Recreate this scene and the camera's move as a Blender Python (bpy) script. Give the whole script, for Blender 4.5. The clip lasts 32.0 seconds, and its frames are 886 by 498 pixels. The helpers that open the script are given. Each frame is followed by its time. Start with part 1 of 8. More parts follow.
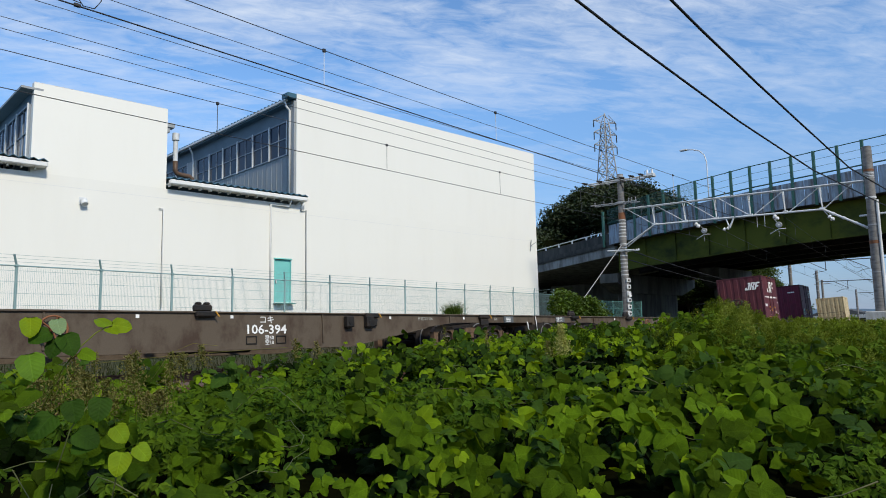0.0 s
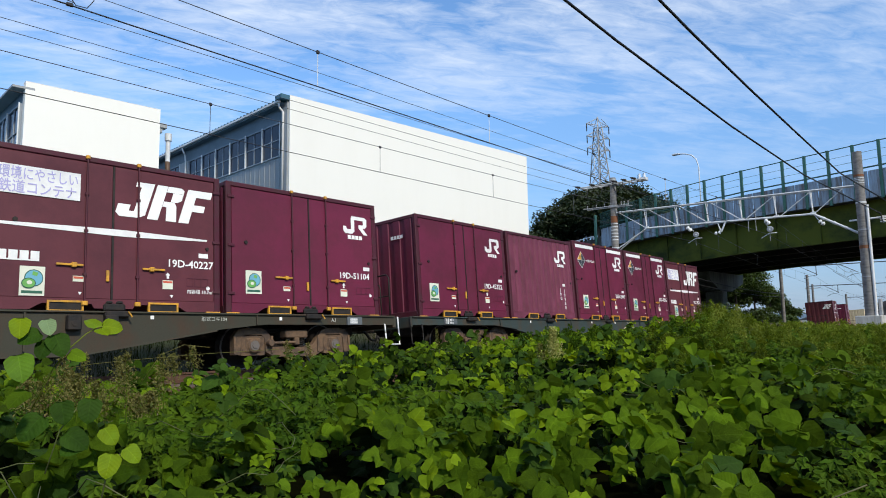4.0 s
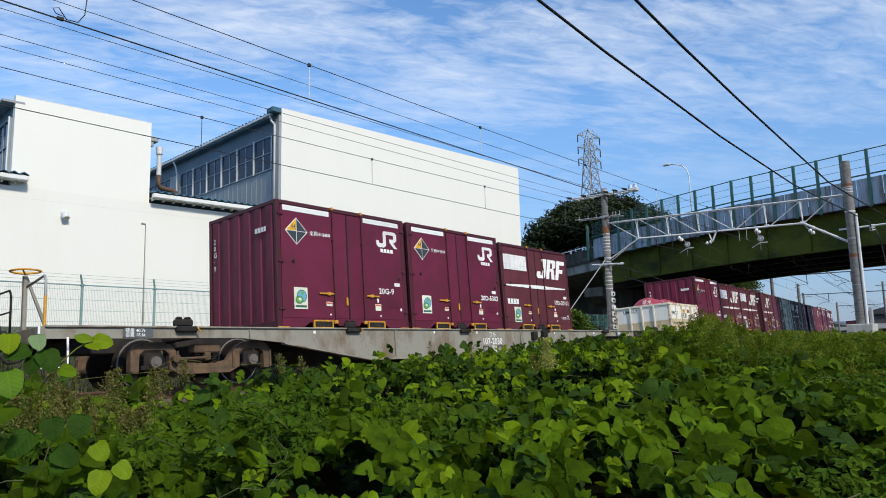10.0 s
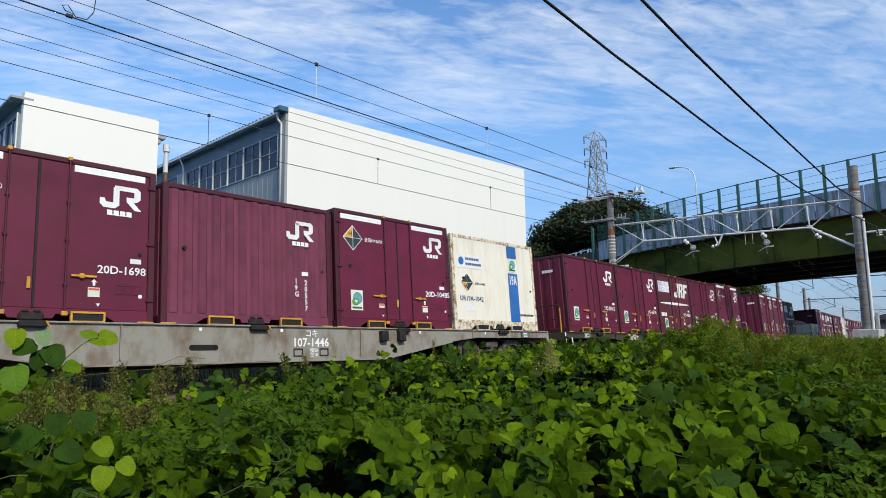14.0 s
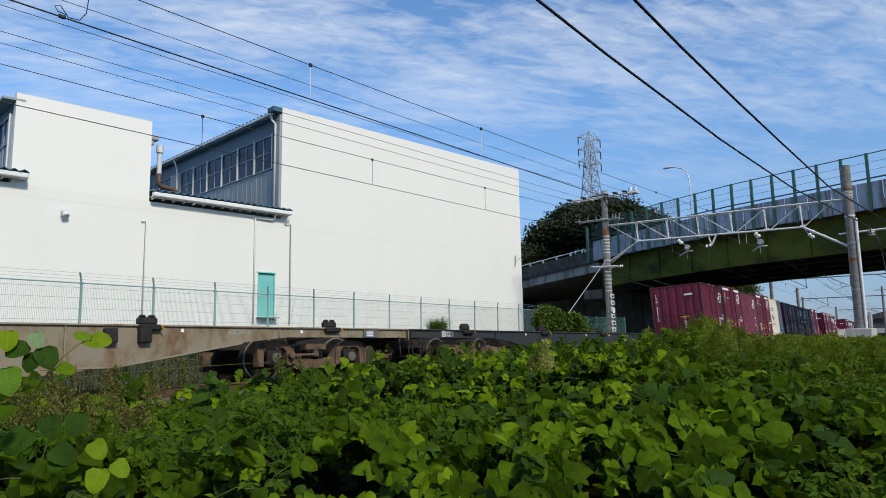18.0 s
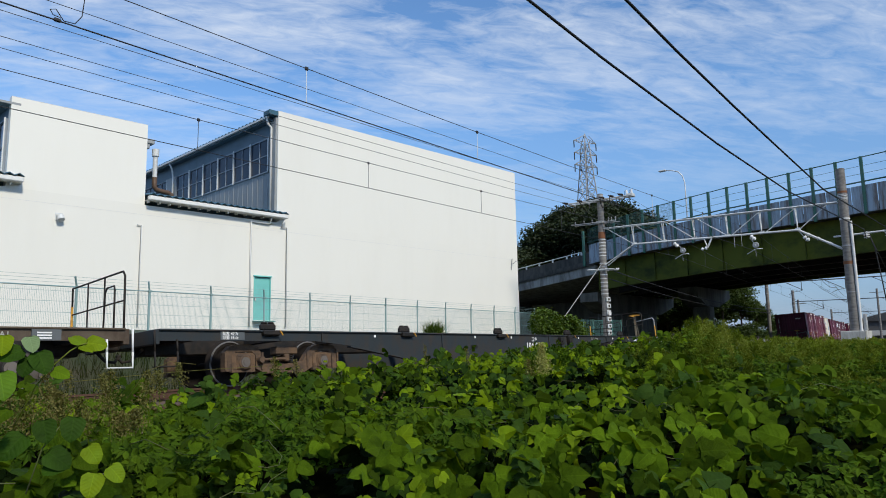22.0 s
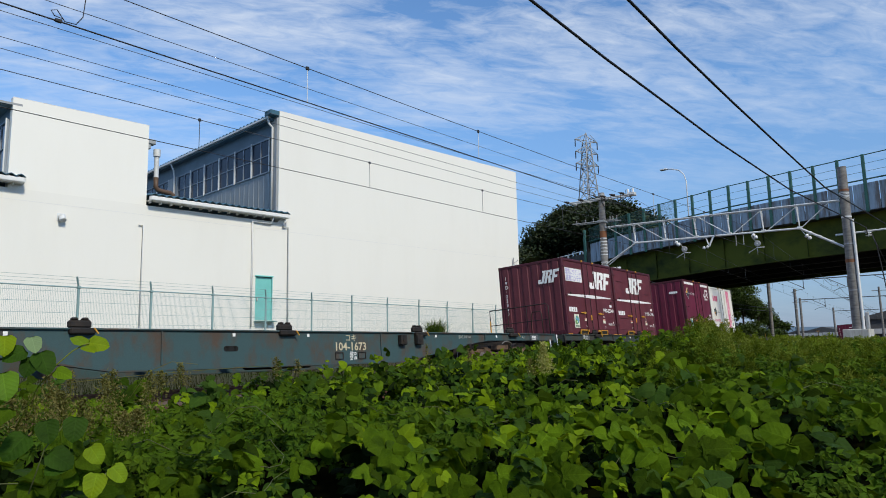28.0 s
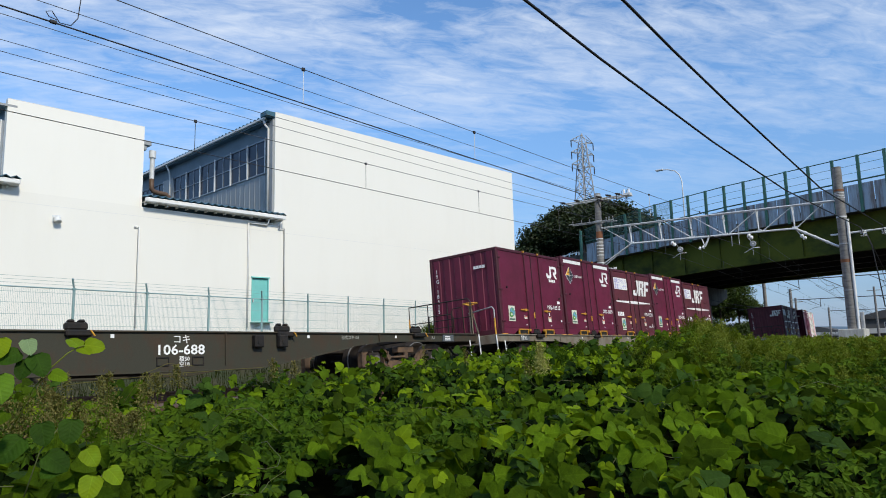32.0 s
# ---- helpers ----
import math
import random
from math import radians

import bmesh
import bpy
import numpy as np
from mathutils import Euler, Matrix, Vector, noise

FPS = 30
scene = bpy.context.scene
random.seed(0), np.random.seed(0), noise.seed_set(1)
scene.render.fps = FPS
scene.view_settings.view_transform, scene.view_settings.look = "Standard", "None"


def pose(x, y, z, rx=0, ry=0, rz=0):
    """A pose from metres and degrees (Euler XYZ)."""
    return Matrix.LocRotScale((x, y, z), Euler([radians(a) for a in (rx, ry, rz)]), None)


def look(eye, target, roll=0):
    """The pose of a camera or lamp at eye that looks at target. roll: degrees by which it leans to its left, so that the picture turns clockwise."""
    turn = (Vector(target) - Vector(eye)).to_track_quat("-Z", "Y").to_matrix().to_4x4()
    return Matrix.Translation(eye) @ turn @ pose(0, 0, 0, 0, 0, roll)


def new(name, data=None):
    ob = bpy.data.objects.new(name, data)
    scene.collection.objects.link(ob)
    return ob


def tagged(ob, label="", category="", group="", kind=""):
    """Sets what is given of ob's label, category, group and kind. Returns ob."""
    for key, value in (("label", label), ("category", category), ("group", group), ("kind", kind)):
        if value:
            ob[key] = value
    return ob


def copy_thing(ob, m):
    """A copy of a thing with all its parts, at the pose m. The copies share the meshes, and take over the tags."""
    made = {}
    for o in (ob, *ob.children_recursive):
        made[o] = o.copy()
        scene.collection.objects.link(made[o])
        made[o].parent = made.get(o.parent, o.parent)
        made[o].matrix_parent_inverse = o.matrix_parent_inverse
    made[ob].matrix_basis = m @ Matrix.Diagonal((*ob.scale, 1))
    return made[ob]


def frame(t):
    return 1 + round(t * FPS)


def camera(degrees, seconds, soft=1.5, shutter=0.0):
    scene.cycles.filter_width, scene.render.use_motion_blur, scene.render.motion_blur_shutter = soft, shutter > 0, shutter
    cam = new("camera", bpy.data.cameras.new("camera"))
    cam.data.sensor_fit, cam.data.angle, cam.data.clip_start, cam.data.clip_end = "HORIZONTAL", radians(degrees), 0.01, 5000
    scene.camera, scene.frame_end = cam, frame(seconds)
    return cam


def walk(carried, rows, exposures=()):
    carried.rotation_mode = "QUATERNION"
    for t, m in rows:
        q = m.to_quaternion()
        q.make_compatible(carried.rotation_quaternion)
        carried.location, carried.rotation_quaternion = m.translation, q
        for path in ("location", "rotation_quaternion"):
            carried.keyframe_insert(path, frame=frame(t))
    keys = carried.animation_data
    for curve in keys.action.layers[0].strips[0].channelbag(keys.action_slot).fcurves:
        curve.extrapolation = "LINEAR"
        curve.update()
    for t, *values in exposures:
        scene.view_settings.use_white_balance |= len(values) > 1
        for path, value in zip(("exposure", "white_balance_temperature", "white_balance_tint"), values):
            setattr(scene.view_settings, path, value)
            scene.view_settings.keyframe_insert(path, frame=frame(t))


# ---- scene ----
EYE = Vector((0.0, 0.0, 0.706))


def aim(heading, tilt, lean):
    """Camera pose at the fixed standpoint: heading from the track's direction, tilt above level, lean."""
    h, p = radians(heading), radians(tilt)
    return look(EYE, EYE + Vector((math.cos(p) * math.cos(h), math.cos(p) * math.sin(h), math.sin(p))), lean)


cam = camera(65.82, 32.0, soft=0.95)
walk(cam, [
    (0, aim(43.16, 6.64, -1.14)), (0.5, aim(43.31, 6.77, -1.17)), (1, aim(43.47, 6.84, -1.16)), (1.5, aim(43.54, 6.84, -1.11)),
    (2, aim(43.57, 6.80, -1.18)), (2.5, aim(43.49, 6.76, -0.99)), (3, aim(43.24, 6.74, -0.79)), (3.5, aim(42.84, 6.77, -0.73)),
    (5.5, aim(42.05, 6.92, -1.28)), (6, aim(42.03, 6.96, -1.19)), (6.5, aim(41.93, 6.96, -1.05)), (7, aim(41.93, 6.98, -0.94)),
    (7.5, aim(41.99, 6.92, -0.99)), (8, aim(42.02, 6.98, -1.29)), (8.5, aim(42.02, 7.21, -1.62)), (9, aim(41.98, 7.43, -1.64)),
    (9.5, aim(41.96, 7.63, -1.65)), (10, aim(41.89, 7.79, -1.38)), (10.5, aim(41.87, 7.92, -1.33)), (11, aim(41.95, 8.01, -1.28)),
    (11.5, aim(42.08, 8.08, -1.24)), (12, aim(42.21, 8.05, -1.20)), (12.5, aim(42.40, 8.02, -1.01)), (13, aim(42.44, 7.98, -0.91)),
    (13.5, aim(42.42, 7.92, -0.90)), (14, aim(42.31, 7.83, -0.69)), (14.5, aim(42.09, 7.83, -0.71)), (16.5, aim(41.92, 7.78, -0.92)),
    (17, aim(41.95, 7.79, -0.94)), (17.5, aim(41.91, 7.84, -0.93)), (18, aim(41.86, 7.87, -0.90)), (18.5, aim(41.76, 7.88, -0.94)),
    (19, aim(41.69, 7.91, -0.96)), (19.5, aim(41.62, 7.95, -0.96)), (20, aim(41.59, 7.99, -1.01)), (20.5, aim(41.60, 8.05, -1.26)),
    (21, aim(41.65, 8.10, -1.19)), (21.5, aim(41.65, 8.12, -1.00)), (22, aim(41.54, 8.14, -1.03)), (22.5, aim(41.46, 8.16, -1.11)),
    (23, aim(41.52, 8.14, -0.99)), (23.5, aim(41.57, 8.06, -0.97)), (24, aim(41.66, 8.01, -0.94)), (24.5, aim(41.76, 7.94, -0.93)),
    (25, aim(41.71, 7.97, -1.02)), (25.5, aim(41.67, 8.05, -1.05)), (27.5, aim(41.64, 8.14, -1.12)), (28, aim(41.66, 8.09, -1.18)),
    (28.5, aim(41.58, 7.99, -1.12)), (29, aim(41.54, 7.90, -1.03)), (29.5, aim(41.45, 7.88, -1.20)), (30, aim(41.30, 7.95, -1.24)),
    (30.5, aim(41.22, 7.96, -1.26)), (31, aim(41.17, 8.00, -1.40)), (31.5, aim(41.31, 8.07, -1.38)), (32, aim(41.35, 8.16, -1.35)),
], exposures=((0, -0.10), (2, -0.08), (3, 0.09), (8, 0.09), (9, -0.04), (10, 0.0), (14.5, 0.02), (17, -0.15), (28, -0.17), (30, -0.11), (32, -0.04)))

# the train: place of the first wagon along the track, by time
TRAIN = [
    (0, 5.30), (2, 23.42), (4, 41.41), (6, 59.31), (8, 77.12), (10, 94.80),
    (12, 112.35), (14, 129.84), (16, 147.17), (18, 164.37), (20, 181.63), (22, 199.10),
    (24, 216.88), (26, 234.88), (28, 253.09), (30, 271.47), (32, 289.95),
]
TRACK_Y, RADIUS, CANT, GRADE, CURVE_END = 12.46, 420.1, 0.0643, 0.0062, 52.0

# ---- light ----
SUN_FROM = Vector((-0.18, -0.70, 0.58)).normalized()
sun = new("sun", bpy.data.lights.new("sun", "SUN"))
sun.data.energy, sun.data.angle, sun.data.color = 3.6, radians(6.0), (1.0, 0.93, 0.77)
sun.matrix_world = look(SUN_FROM * 60, (0, 0, 0))


def make_world():
    w = bpy.data.worlds.new("sky")
    scene.world = w
    w.use_nodes = True
    nt = w.node_tree
    nt.nodes.clear()
    N, L = nt.nodes.new, nt.links.new
    out, bg = N("ShaderNodeOutputWorld"), N("ShaderNodeBackground")
    sky = N("ShaderNodeTexSky")
    sky.sky_type, sky.sun_disc = "NISHITA", False
    sky.sun_elevation = math.asin(SUN_FROM.z)
    sky.sun_rotation = math.atan2(SUN_FROM.x, SUN_FROM.y)
    sky.air_density, sky.dust_density, sky.ozone_density = 1.0, 0.1, 4.0
    tc = N("ShaderNodeTexCoord")
    sep = N("ShaderNodeSeparateXYZ")
    L(tc.outputs["Generated"], sep.inputs[0])
    # high cloud sheet: the direction meets a flat layer overhead
    up = N("ShaderNodeMath"); up.operation = "MAXIMUM"; up.inputs[1].default_value = 0.0
    L(sep.outputs["Z"], up.inputs[0])
    zz = N("ShaderNodeMath"); zz.operation = "ADD"; zz.inputs[1].default_value = 0.12
    L(up.outputs[0], zz.inputs[0])
    dx, dy = N("ShaderNodeMath"), N("ShaderNodeMath")
    for n, axis in ((dx, "X"), (dy, "Y")):
        n.operation = "DIVIDE"
        L(sep.outputs[axis], n.inputs[0]); L(zz.outputs[0], n.inputs[1])
    comb = N("ShaderNodeCombineXYZ")
    L(dx.outputs[0], comb.inputs[0]); L(dy.outputs[0], comb.inputs[1])
    mp = N("ShaderNodeMapping")
    mp.vector_type = "TEXTURE"
    mp.inputs["Rotation"].default_value = (0, 0, radians(56))
    mp.inputs["Scale"].default_value = (0.45, 1.15, 1.0)
    L(comb.outputs[0], mp.inputs[0])
    n1, n2 = N("ShaderNodeTexNoise"), N("ShaderNodeTexNoise")
    n1.inputs["Scale"].default_value, n1.inputs["Detail"].default_value, n1.inputs["Roughness"].default_value = 1.5, 9.0, 0.58
    n1.inputs["Distortion"].default_value = 0.35
    n2.inputs["Scale"].default_value, n2.inputs["Detail"].default_value, n2.inputs["Roughness"].default_value = 9.0, 7.0, 0.62
    n2.inputs["Distortion"].default_value = 0.6
    L(mp.outputs[0], n1.inputs["Vector"]); L(mp.outputs[0], n2.inputs["Vector"])
    mix = N("ShaderNodeMath"); mix.operation = "MULTIPLY_ADD"
    mix.inputs[1].default_value = 0.55
    L(n2.outputs["Fac"], mix.inputs[0]); L(n1.outputs["Fac"], mix.inputs[2])
    ramp = N("ShaderNodeValToRGB")
    ramp.color_ramp.elements[0].position, ramp.color_ramp.elements[1].position = 0.68, 1.0
    ramp.color_ramp.elements[0].color, ramp.color_ramp.elements[1].color = (0, 0, 0, 1), (1, 1, 1, 1)
    L(mix.outputs[0], ramp.inputs[0])
    cover = N("ShaderNodeMath"); cover.operation = "MULTIPLY"
    thick = N("ShaderNodeMapRange"); thick.inputs["From Min"].default_value, thick.inputs["From Max"].default_value = 0.17, 0.50; thick.inputs["To Min"].default_value, thick.inputs["To Max"].default_value = 0.06, 0.95
    L(sep.outputs["Z"], thick.inputs["Value"]); L(thick.outputs["Result"], cover.inputs[1])
    L(ramp.outputs[0], cover.inputs[0])
    cloud = N("ShaderNodeMix"); cloud.data_type = "RGBA"
    cloud.inputs["B"].default_value = (7.9, 8.7, 9.9, 1)
    hs = N("ShaderNodeHueSaturation")
    hs.inputs["Saturation"].default_value, hs.inputs["Value"].default_value = 1.10, 1.9
    L(sky.outputs[0], hs.inputs["Color"])
    # hazy blue band low over the horizon
    low = N("ShaderNodeMapRange"); low.inputs["From Max"].default_value = 0.34; low.inputs["To Min"].default_value, low.inputs["To Max"].default_value = 0.85, 0.0
    haze = N("ShaderNodeMix"); haze.data_type = "RGBA"; haze.inputs["B"].default_value = (1.08, 2.05, 4.35, 1)
    L(sep.outputs["Z"], low.inputs["Value"]); L(low.outputs["Result"], haze.inputs["Factor"]); L(hs.outputs[0], haze.inputs["A"])
    L(cover.outputs[0], cloud.inputs["Factor"]); L(haze.outputs["Result"], cloud.inputs["A"])
    L(cloud.outputs["Result"], bg.inputs["Color"])
    bg.inputs["Strength"].default_value = 0.105
    L(bg.outputs[0], out.inputs[0])


make_world()


# ---- materials ----
def material(name, colour, rough=0.6, metal=0.0, second=None, amount=0.5, scale=2.0, stretch=(1, 1, 1), fine=0.12, bump=0.15,
             per="object", spread=0.08, edge=(0.42, 0.62), leaf=0.0, detail=6.0, bump_scale=60.0, spec=0.5, veins=False):
    """A painted or bare surface: a base colour that drifts, patches of a second colour, fine grain and relief."""
    m = bpy.data.materials.new(name)
    m.use_nodes = True
    nt = m.node_tree
    N, L = nt.nodes.new, nt.links.new
    bs = nt.nodes["Principled BSDF"]
    outp = nt.nodes["Material Output"]
    bs.inputs["Metallic"].default_value = metal
    bs.inputs["Specular IOR Level"].default_value = spec
    tc, mp = N("ShaderNodeTexCoord"), N("ShaderNodeMapping")
    mp.inputs["Scale"].default_value = stretch
    L(tc.outputs["Object"], mp.inputs[0])
    if per == "object":
        info = N("ShaderNodeObjectInfo")
        rnd = info.outputs["Random"]
        shift = N("ShaderNodeVectorMath"); shift.operation = "ADD"
        sc = N("ShaderNodeMath"); sc.operation = "MULTIPLY"; sc.inputs[1].default_value = 37.0
        L(rnd, sc.inputs[0]); L(mp.outputs[0], shift.inputs[0]); L(sc.outputs[0], shift.inputs[1])
        vec = shift.outputs[0]
    else:
        geo = N("ShaderNodeNewGeometry")
        rnd = geo.outputs["Random Per Island"]
        vec = mp.outputs[0]
    big, small = N("ShaderNodeTexNoise"), N("ShaderNodeTexNoise")
    big.inputs["Scale"].default_value, big.inputs["Detail"].default_value, big.inputs["Roughness"].default_value = scale, detail, 0.65
    small.inputs["Scale"].default_value, small.inputs["Detail"].default_value = bump_scale, 4.0
    L(vec, big.inputs["Vector"]); L(tc.outputs["Object"], small.inputs["Vector"])
    ramp = N("ShaderNodeValToRGB")
    ramp.color_ramp.elements[0].position, ramp.color_ramp.elements[1].position = edge
    L(big.outputs["Fac"], ramp.inputs[0])
    patch = N("ShaderNodeMix"); patch.data_type = "RGBA"
    patch.inputs["A"].default_value = (*colour, 1)
    patch.inputs["B"].default_value = (*(second or tuple(c * 0.7 for c in colour)), 1)
    fac = N("ShaderNodeMath"); fac.operation = "MULTIPLY"; fac.inputs[1].default_value = amount
    L(ramp.outputs[0], fac.inputs[0]); L(fac.outputs[0], patch.inputs["Factor"])
    # brightness: per thing and fine grain
    val = N("ShaderNodeMath"); val.operation = "MULTIPLY_ADD"; val.inputs[1].default_value, val.inputs[2].default_value = 2 * spread, 1 - spread
    L(rnd, val.inputs[0])
    gr = N("ShaderNodeMath"); gr.operation = "MULTIPLY_ADD"; gr.inputs[1].default_value, gr.inputs[2].default_value = 2 * fine, 1 - fine
    L(small.outputs["Fac"], gr.inputs[0])
    both = N("ShaderNodeMath"); both.operation = "MULTIPLY"
    L(val.outputs[0], both.inputs[0]); L(gr.outputs[0], both.inputs[1])
    tone = N("ShaderNodeVectorMath"); tone.operation = "SCALE"
    L(patch.outputs["Result"], tone.inputs[0]); L(both.outputs[0], tone.inputs["Scale"])
    ribs = None
    if veins:
        # paler midrib and side veins along the blade
        uvn, sp = N("ShaderNodeUVMap"), N("ShaderNodeSeparateXYZ")
        L(uvn.outputs[0], sp.inputs[0])

        def calc(op, a, b=None):
            q = N("ShaderNodeMath"); q.operation = op
            for i, v in enumerate((a, b)):
                if v is not None:
                    if isinstance(v, float):
                        q.inputs[i].default_value = v
                    else:
                        L(v, q.inputs[i])
            return q.outputs[0]

        side = calc("ABSOLUTE", sp.outputs["Y"])
        mid = calc("LESS_THAN", side, 0.018)
        row = calc("PINGPONG", calc("SUBTRACT", sp.outputs["X"], calc("MULTIPLY", side, 0.75)), 0.085)
        vein = calc("LESS_THAN", row, 0.010)
        ribs = calc("MAXIMUM", mid, calc("MULTIPLY", vein, 0.6))
        lit = N("ShaderNodeVectorMath"); lit.operation = "SCALE"
        L(tone.outputs[0], lit.inputs[0]); L(calc("MULTIPLY_ADD", ribs, 0.22), lit.inputs["Scale"])
        lit.inputs["Scale"].links[0].from_node.inputs[2].default_value = 1.0
        tone = lit
    L(tone.outputs[0], bs.inputs["Base Color"])
    ro = N("ShaderNodeMath"); ro.operation = "MULTIPLY_ADD"; ro.inputs[1].default_value, ro.inputs[2].default_value = 0.25, rough - 0.1
    L(big.outputs["Fac"], ro.inputs[0]); L(ro.outputs[0], bs.inputs["Roughness"])
    if bump:
        bp = N("ShaderNodeBump"); bp.inputs["Strength"].default_value, bp.inputs["Distance"].default_value = bump, 0.01
        L(small.outputs["Fac"], bp.inputs["Height"]); L(bp.outputs[0], bs.inputs["Normal"])
        if veins:
            puck = N("ShaderNodeBump"); puck.inputs["Strength"].default_value, puck.inputs["Distance"].default_value = 0.22, 0.004
            L(row, puck.inputs["Height"]); L(bp.outputs[0], puck.inputs["Normal"]); L(puck.outputs[0], bs.inputs["Normal"])
            rise = N("ShaderNodeMath"); rise.operation = "MULTIPLY"; rise.inputs[1].default_value = 9.0
            L(row, rise.inputs[0]); L(rise.outputs[0], puck.inputs["Height"])
    if leaf:
        tr, mx = N("ShaderNodeBsdfTranslucent"), N("ShaderNodeMixShader")
        br = N("ShaderNodeVectorMath"); br.operation = "MULTIPLY"; br.inputs[1].default_value = (1.7, 1.35, 0.35)
        L(tone.outputs[0], br.inputs[0]); L(br.outputs[0], tr.inputs["Color"])
        mx.inputs[0].default_value = leaf
        L(bs.outputs[0], mx.inputs[1]); L(tr.outputs[0], mx.inputs[2]); L(mx.outputs[0], outp.inputs[0])
    return m


def plain(name, colour, rough=0.5, metal=0.0):
    return material(name, colour, rough, metal, amount=0.25, fine=0.06, bump=0.05)


MAROON = material("maroon_paint", (0.128, 0.013, 0.038), 0.5, second=(0.085, 0.012, 0.025), spec=0.3, amount=0.7, scale=1.3, fine=0.08, bump=0.06, spread=0.10)
MAROON_OLD = material("faded_maroon_paint", (0.112, 0.025, 0.034), 0.55, second=(0.080, 0.018, 0.026), spec=0.3, amount=0.8, scale=1.5, fine=0.1, bump=0.08, spread=0.12)
MAROON_PALE = material("chalky_maroon_paint", (0.165, 0.036, 0.068), 0.6, second=(0.105, 0.026, 0.042), spec=0.3, amount=0.7, scale=1.6, fine=0.1, bump=0.08, spread=0.10)
MAROON_DARK = material("dark_maroon_frame_paint", (0.070, 0.010, 0.021), 0.5, spec=0.3, second=(0.050, 0.025, 0.024), amount=0.5, scale=5, fine=0.15)
WHITE_PAINT = material("white_lettering", (0.80, 0.80, 0.78), 0.5, second=(0.62, 0.60, 0.60), amount=0.4, scale=6, fine=0.05, bump=0.0)
FADED_PAINT = plain("faded_lettering", (0.36, 0.36, 0.32))
OLD_CREAM = plain("yellowed_lettering", (0.52, 0.45, 0.30))
GHOST_PAINT = plain("bleached_lettering", (0.62, 0.62, 0.64))
VIOLET_PAINT = plain("violet_lettering", (0.40, 0.38, 0.66))
NAVY_PAINT = plain("navy_lettering", (0.045, 0.085, 0.22))
PINK_PAINT = plain("pink_paint", (0.62, 0.11, 0.22))
BLOSSOM_PINK = plain("blossom_stripe_pink", (0.68, 0.17, 0.29))
PALE_PINK = plain("pale_pink_paint", (0.85, 0.62, 0.66))
BLUE_PAINT = material("blue_stripe_paint", (0.022, 0.12, 0.36), 0.45, second=(0.05, 0.16, 0.40), amount=0.5, scale=4)
CREAM = material("cream_paint", (0.75, 0.71, 0.60), 0.5, second=(0.58, 0.47, 0.31), amount=0.5, scale=1.6, stretch=(3, 3, 0.7), edge=(0.50, 0.72), fine=0.06, bump=0.05)
UM_WHITE = material("stained_white_paint", (0.76, 0.74, 0.68), 0.5, second=(0.62, 0.55, 0.42), amount=0.6, scale=2.0, stretch=(2, 2, 0.6), edge=(0.50, 0.75), fine=0.05, bump=0.05)
UM_BEIGE = material("rust_stained_beige_paint", (0.52, 0.43, 0.27), 0.6, second=(0.20, 0.095, 0.035), amount=0.85, scale=2.6, stretch=(2.2, 2.2, 0.8), edge=(0.52, 0.68), fine=0.12)
CREAM_RUST = material("rusty_cream_paint", (0.70, 0.62, 0.47), 0.6, second=(0.20, 0.080, 0.028), amount=0.95, scale=4.5, stretch=(2, 2, 1.4), edge=(0.47, 0.62), fine=0.15)
CLEAN_WHITE = material("clean_white_paint", (0.77, 0.745, 0.68), 0.4, second=(0.66, 0.65, 0.62), amount=0.4, scale=1.5, fine=0.04, bump=0.04)
YELLOW = material("yellow_paint", (0.62, 0.30, 0.02), 0.5, second=(0.28, 0.15, 0.03), amount=0.7, scale=9, fine=0.12)
HAZARD = plain("hazard_yellow", (0.78, 0.43, 0.03))
HAZARD_OLD = plain("faded_orange", (0.70, 0.36, 0.04))
BLACKISH = plain("dark_grey_paint", (0.030, 0.040, 0.048))
ECO_GREEN, ECO_BLUE, ECO_CREAM = plain("sticker_green", (0.13, 0.36, 0.08)), plain("sticker_blue", (0.13, 0.36, 0.48)), plain("sticker_cream", (0.70, 0.71, 0.58))
ECO_DARK, LABEL_RED = plain("sticker_dark_green", (0.02, 0.10, 0.06)), plain("label_red", (0.55, 0.10, 0.05))
BLACK_STEEL = material("black_greasy_steel", (0.015, 0.014, 0.013), 0.6, 0.0, spec=0.25, second=(0.040, 0.029, 0.022), amount=0.6, scale=6, fine=0.2, bump=0.3)
BOGIE_BROWN = material("rust_dusted_bogie_steel", (0.135, 0.080, 0.044), 0.85, second=(0.045, 0.032, 0.026), amount=0.8, scale=4, fine=0.25, bump=0.4)
BOGIE_GREY = material("grey_bogie_paint", (0.085, 0.073, 0.062), 0.8, second=(0.045, 0.035, 0.028), amount=0.8, scale=4, fine=0.2, bump=0.3)
WHEEL_STEEL = material("wheel_steel", (0.020, 0.016, 0.014), 0.8, 0.0, spec=0.2, second=(0.012, 0.009, 0.008), amount=0.8, scale=5)
TREAD = material("bright_wheel_tread", (0.20, 0.19, 0.18), 0.45, 0.4, amount=0.3)
AXLE_CAP = plain("worn_axle_cap", (0.13, 0.11, 0.095), 0.6)
SILLS = {}
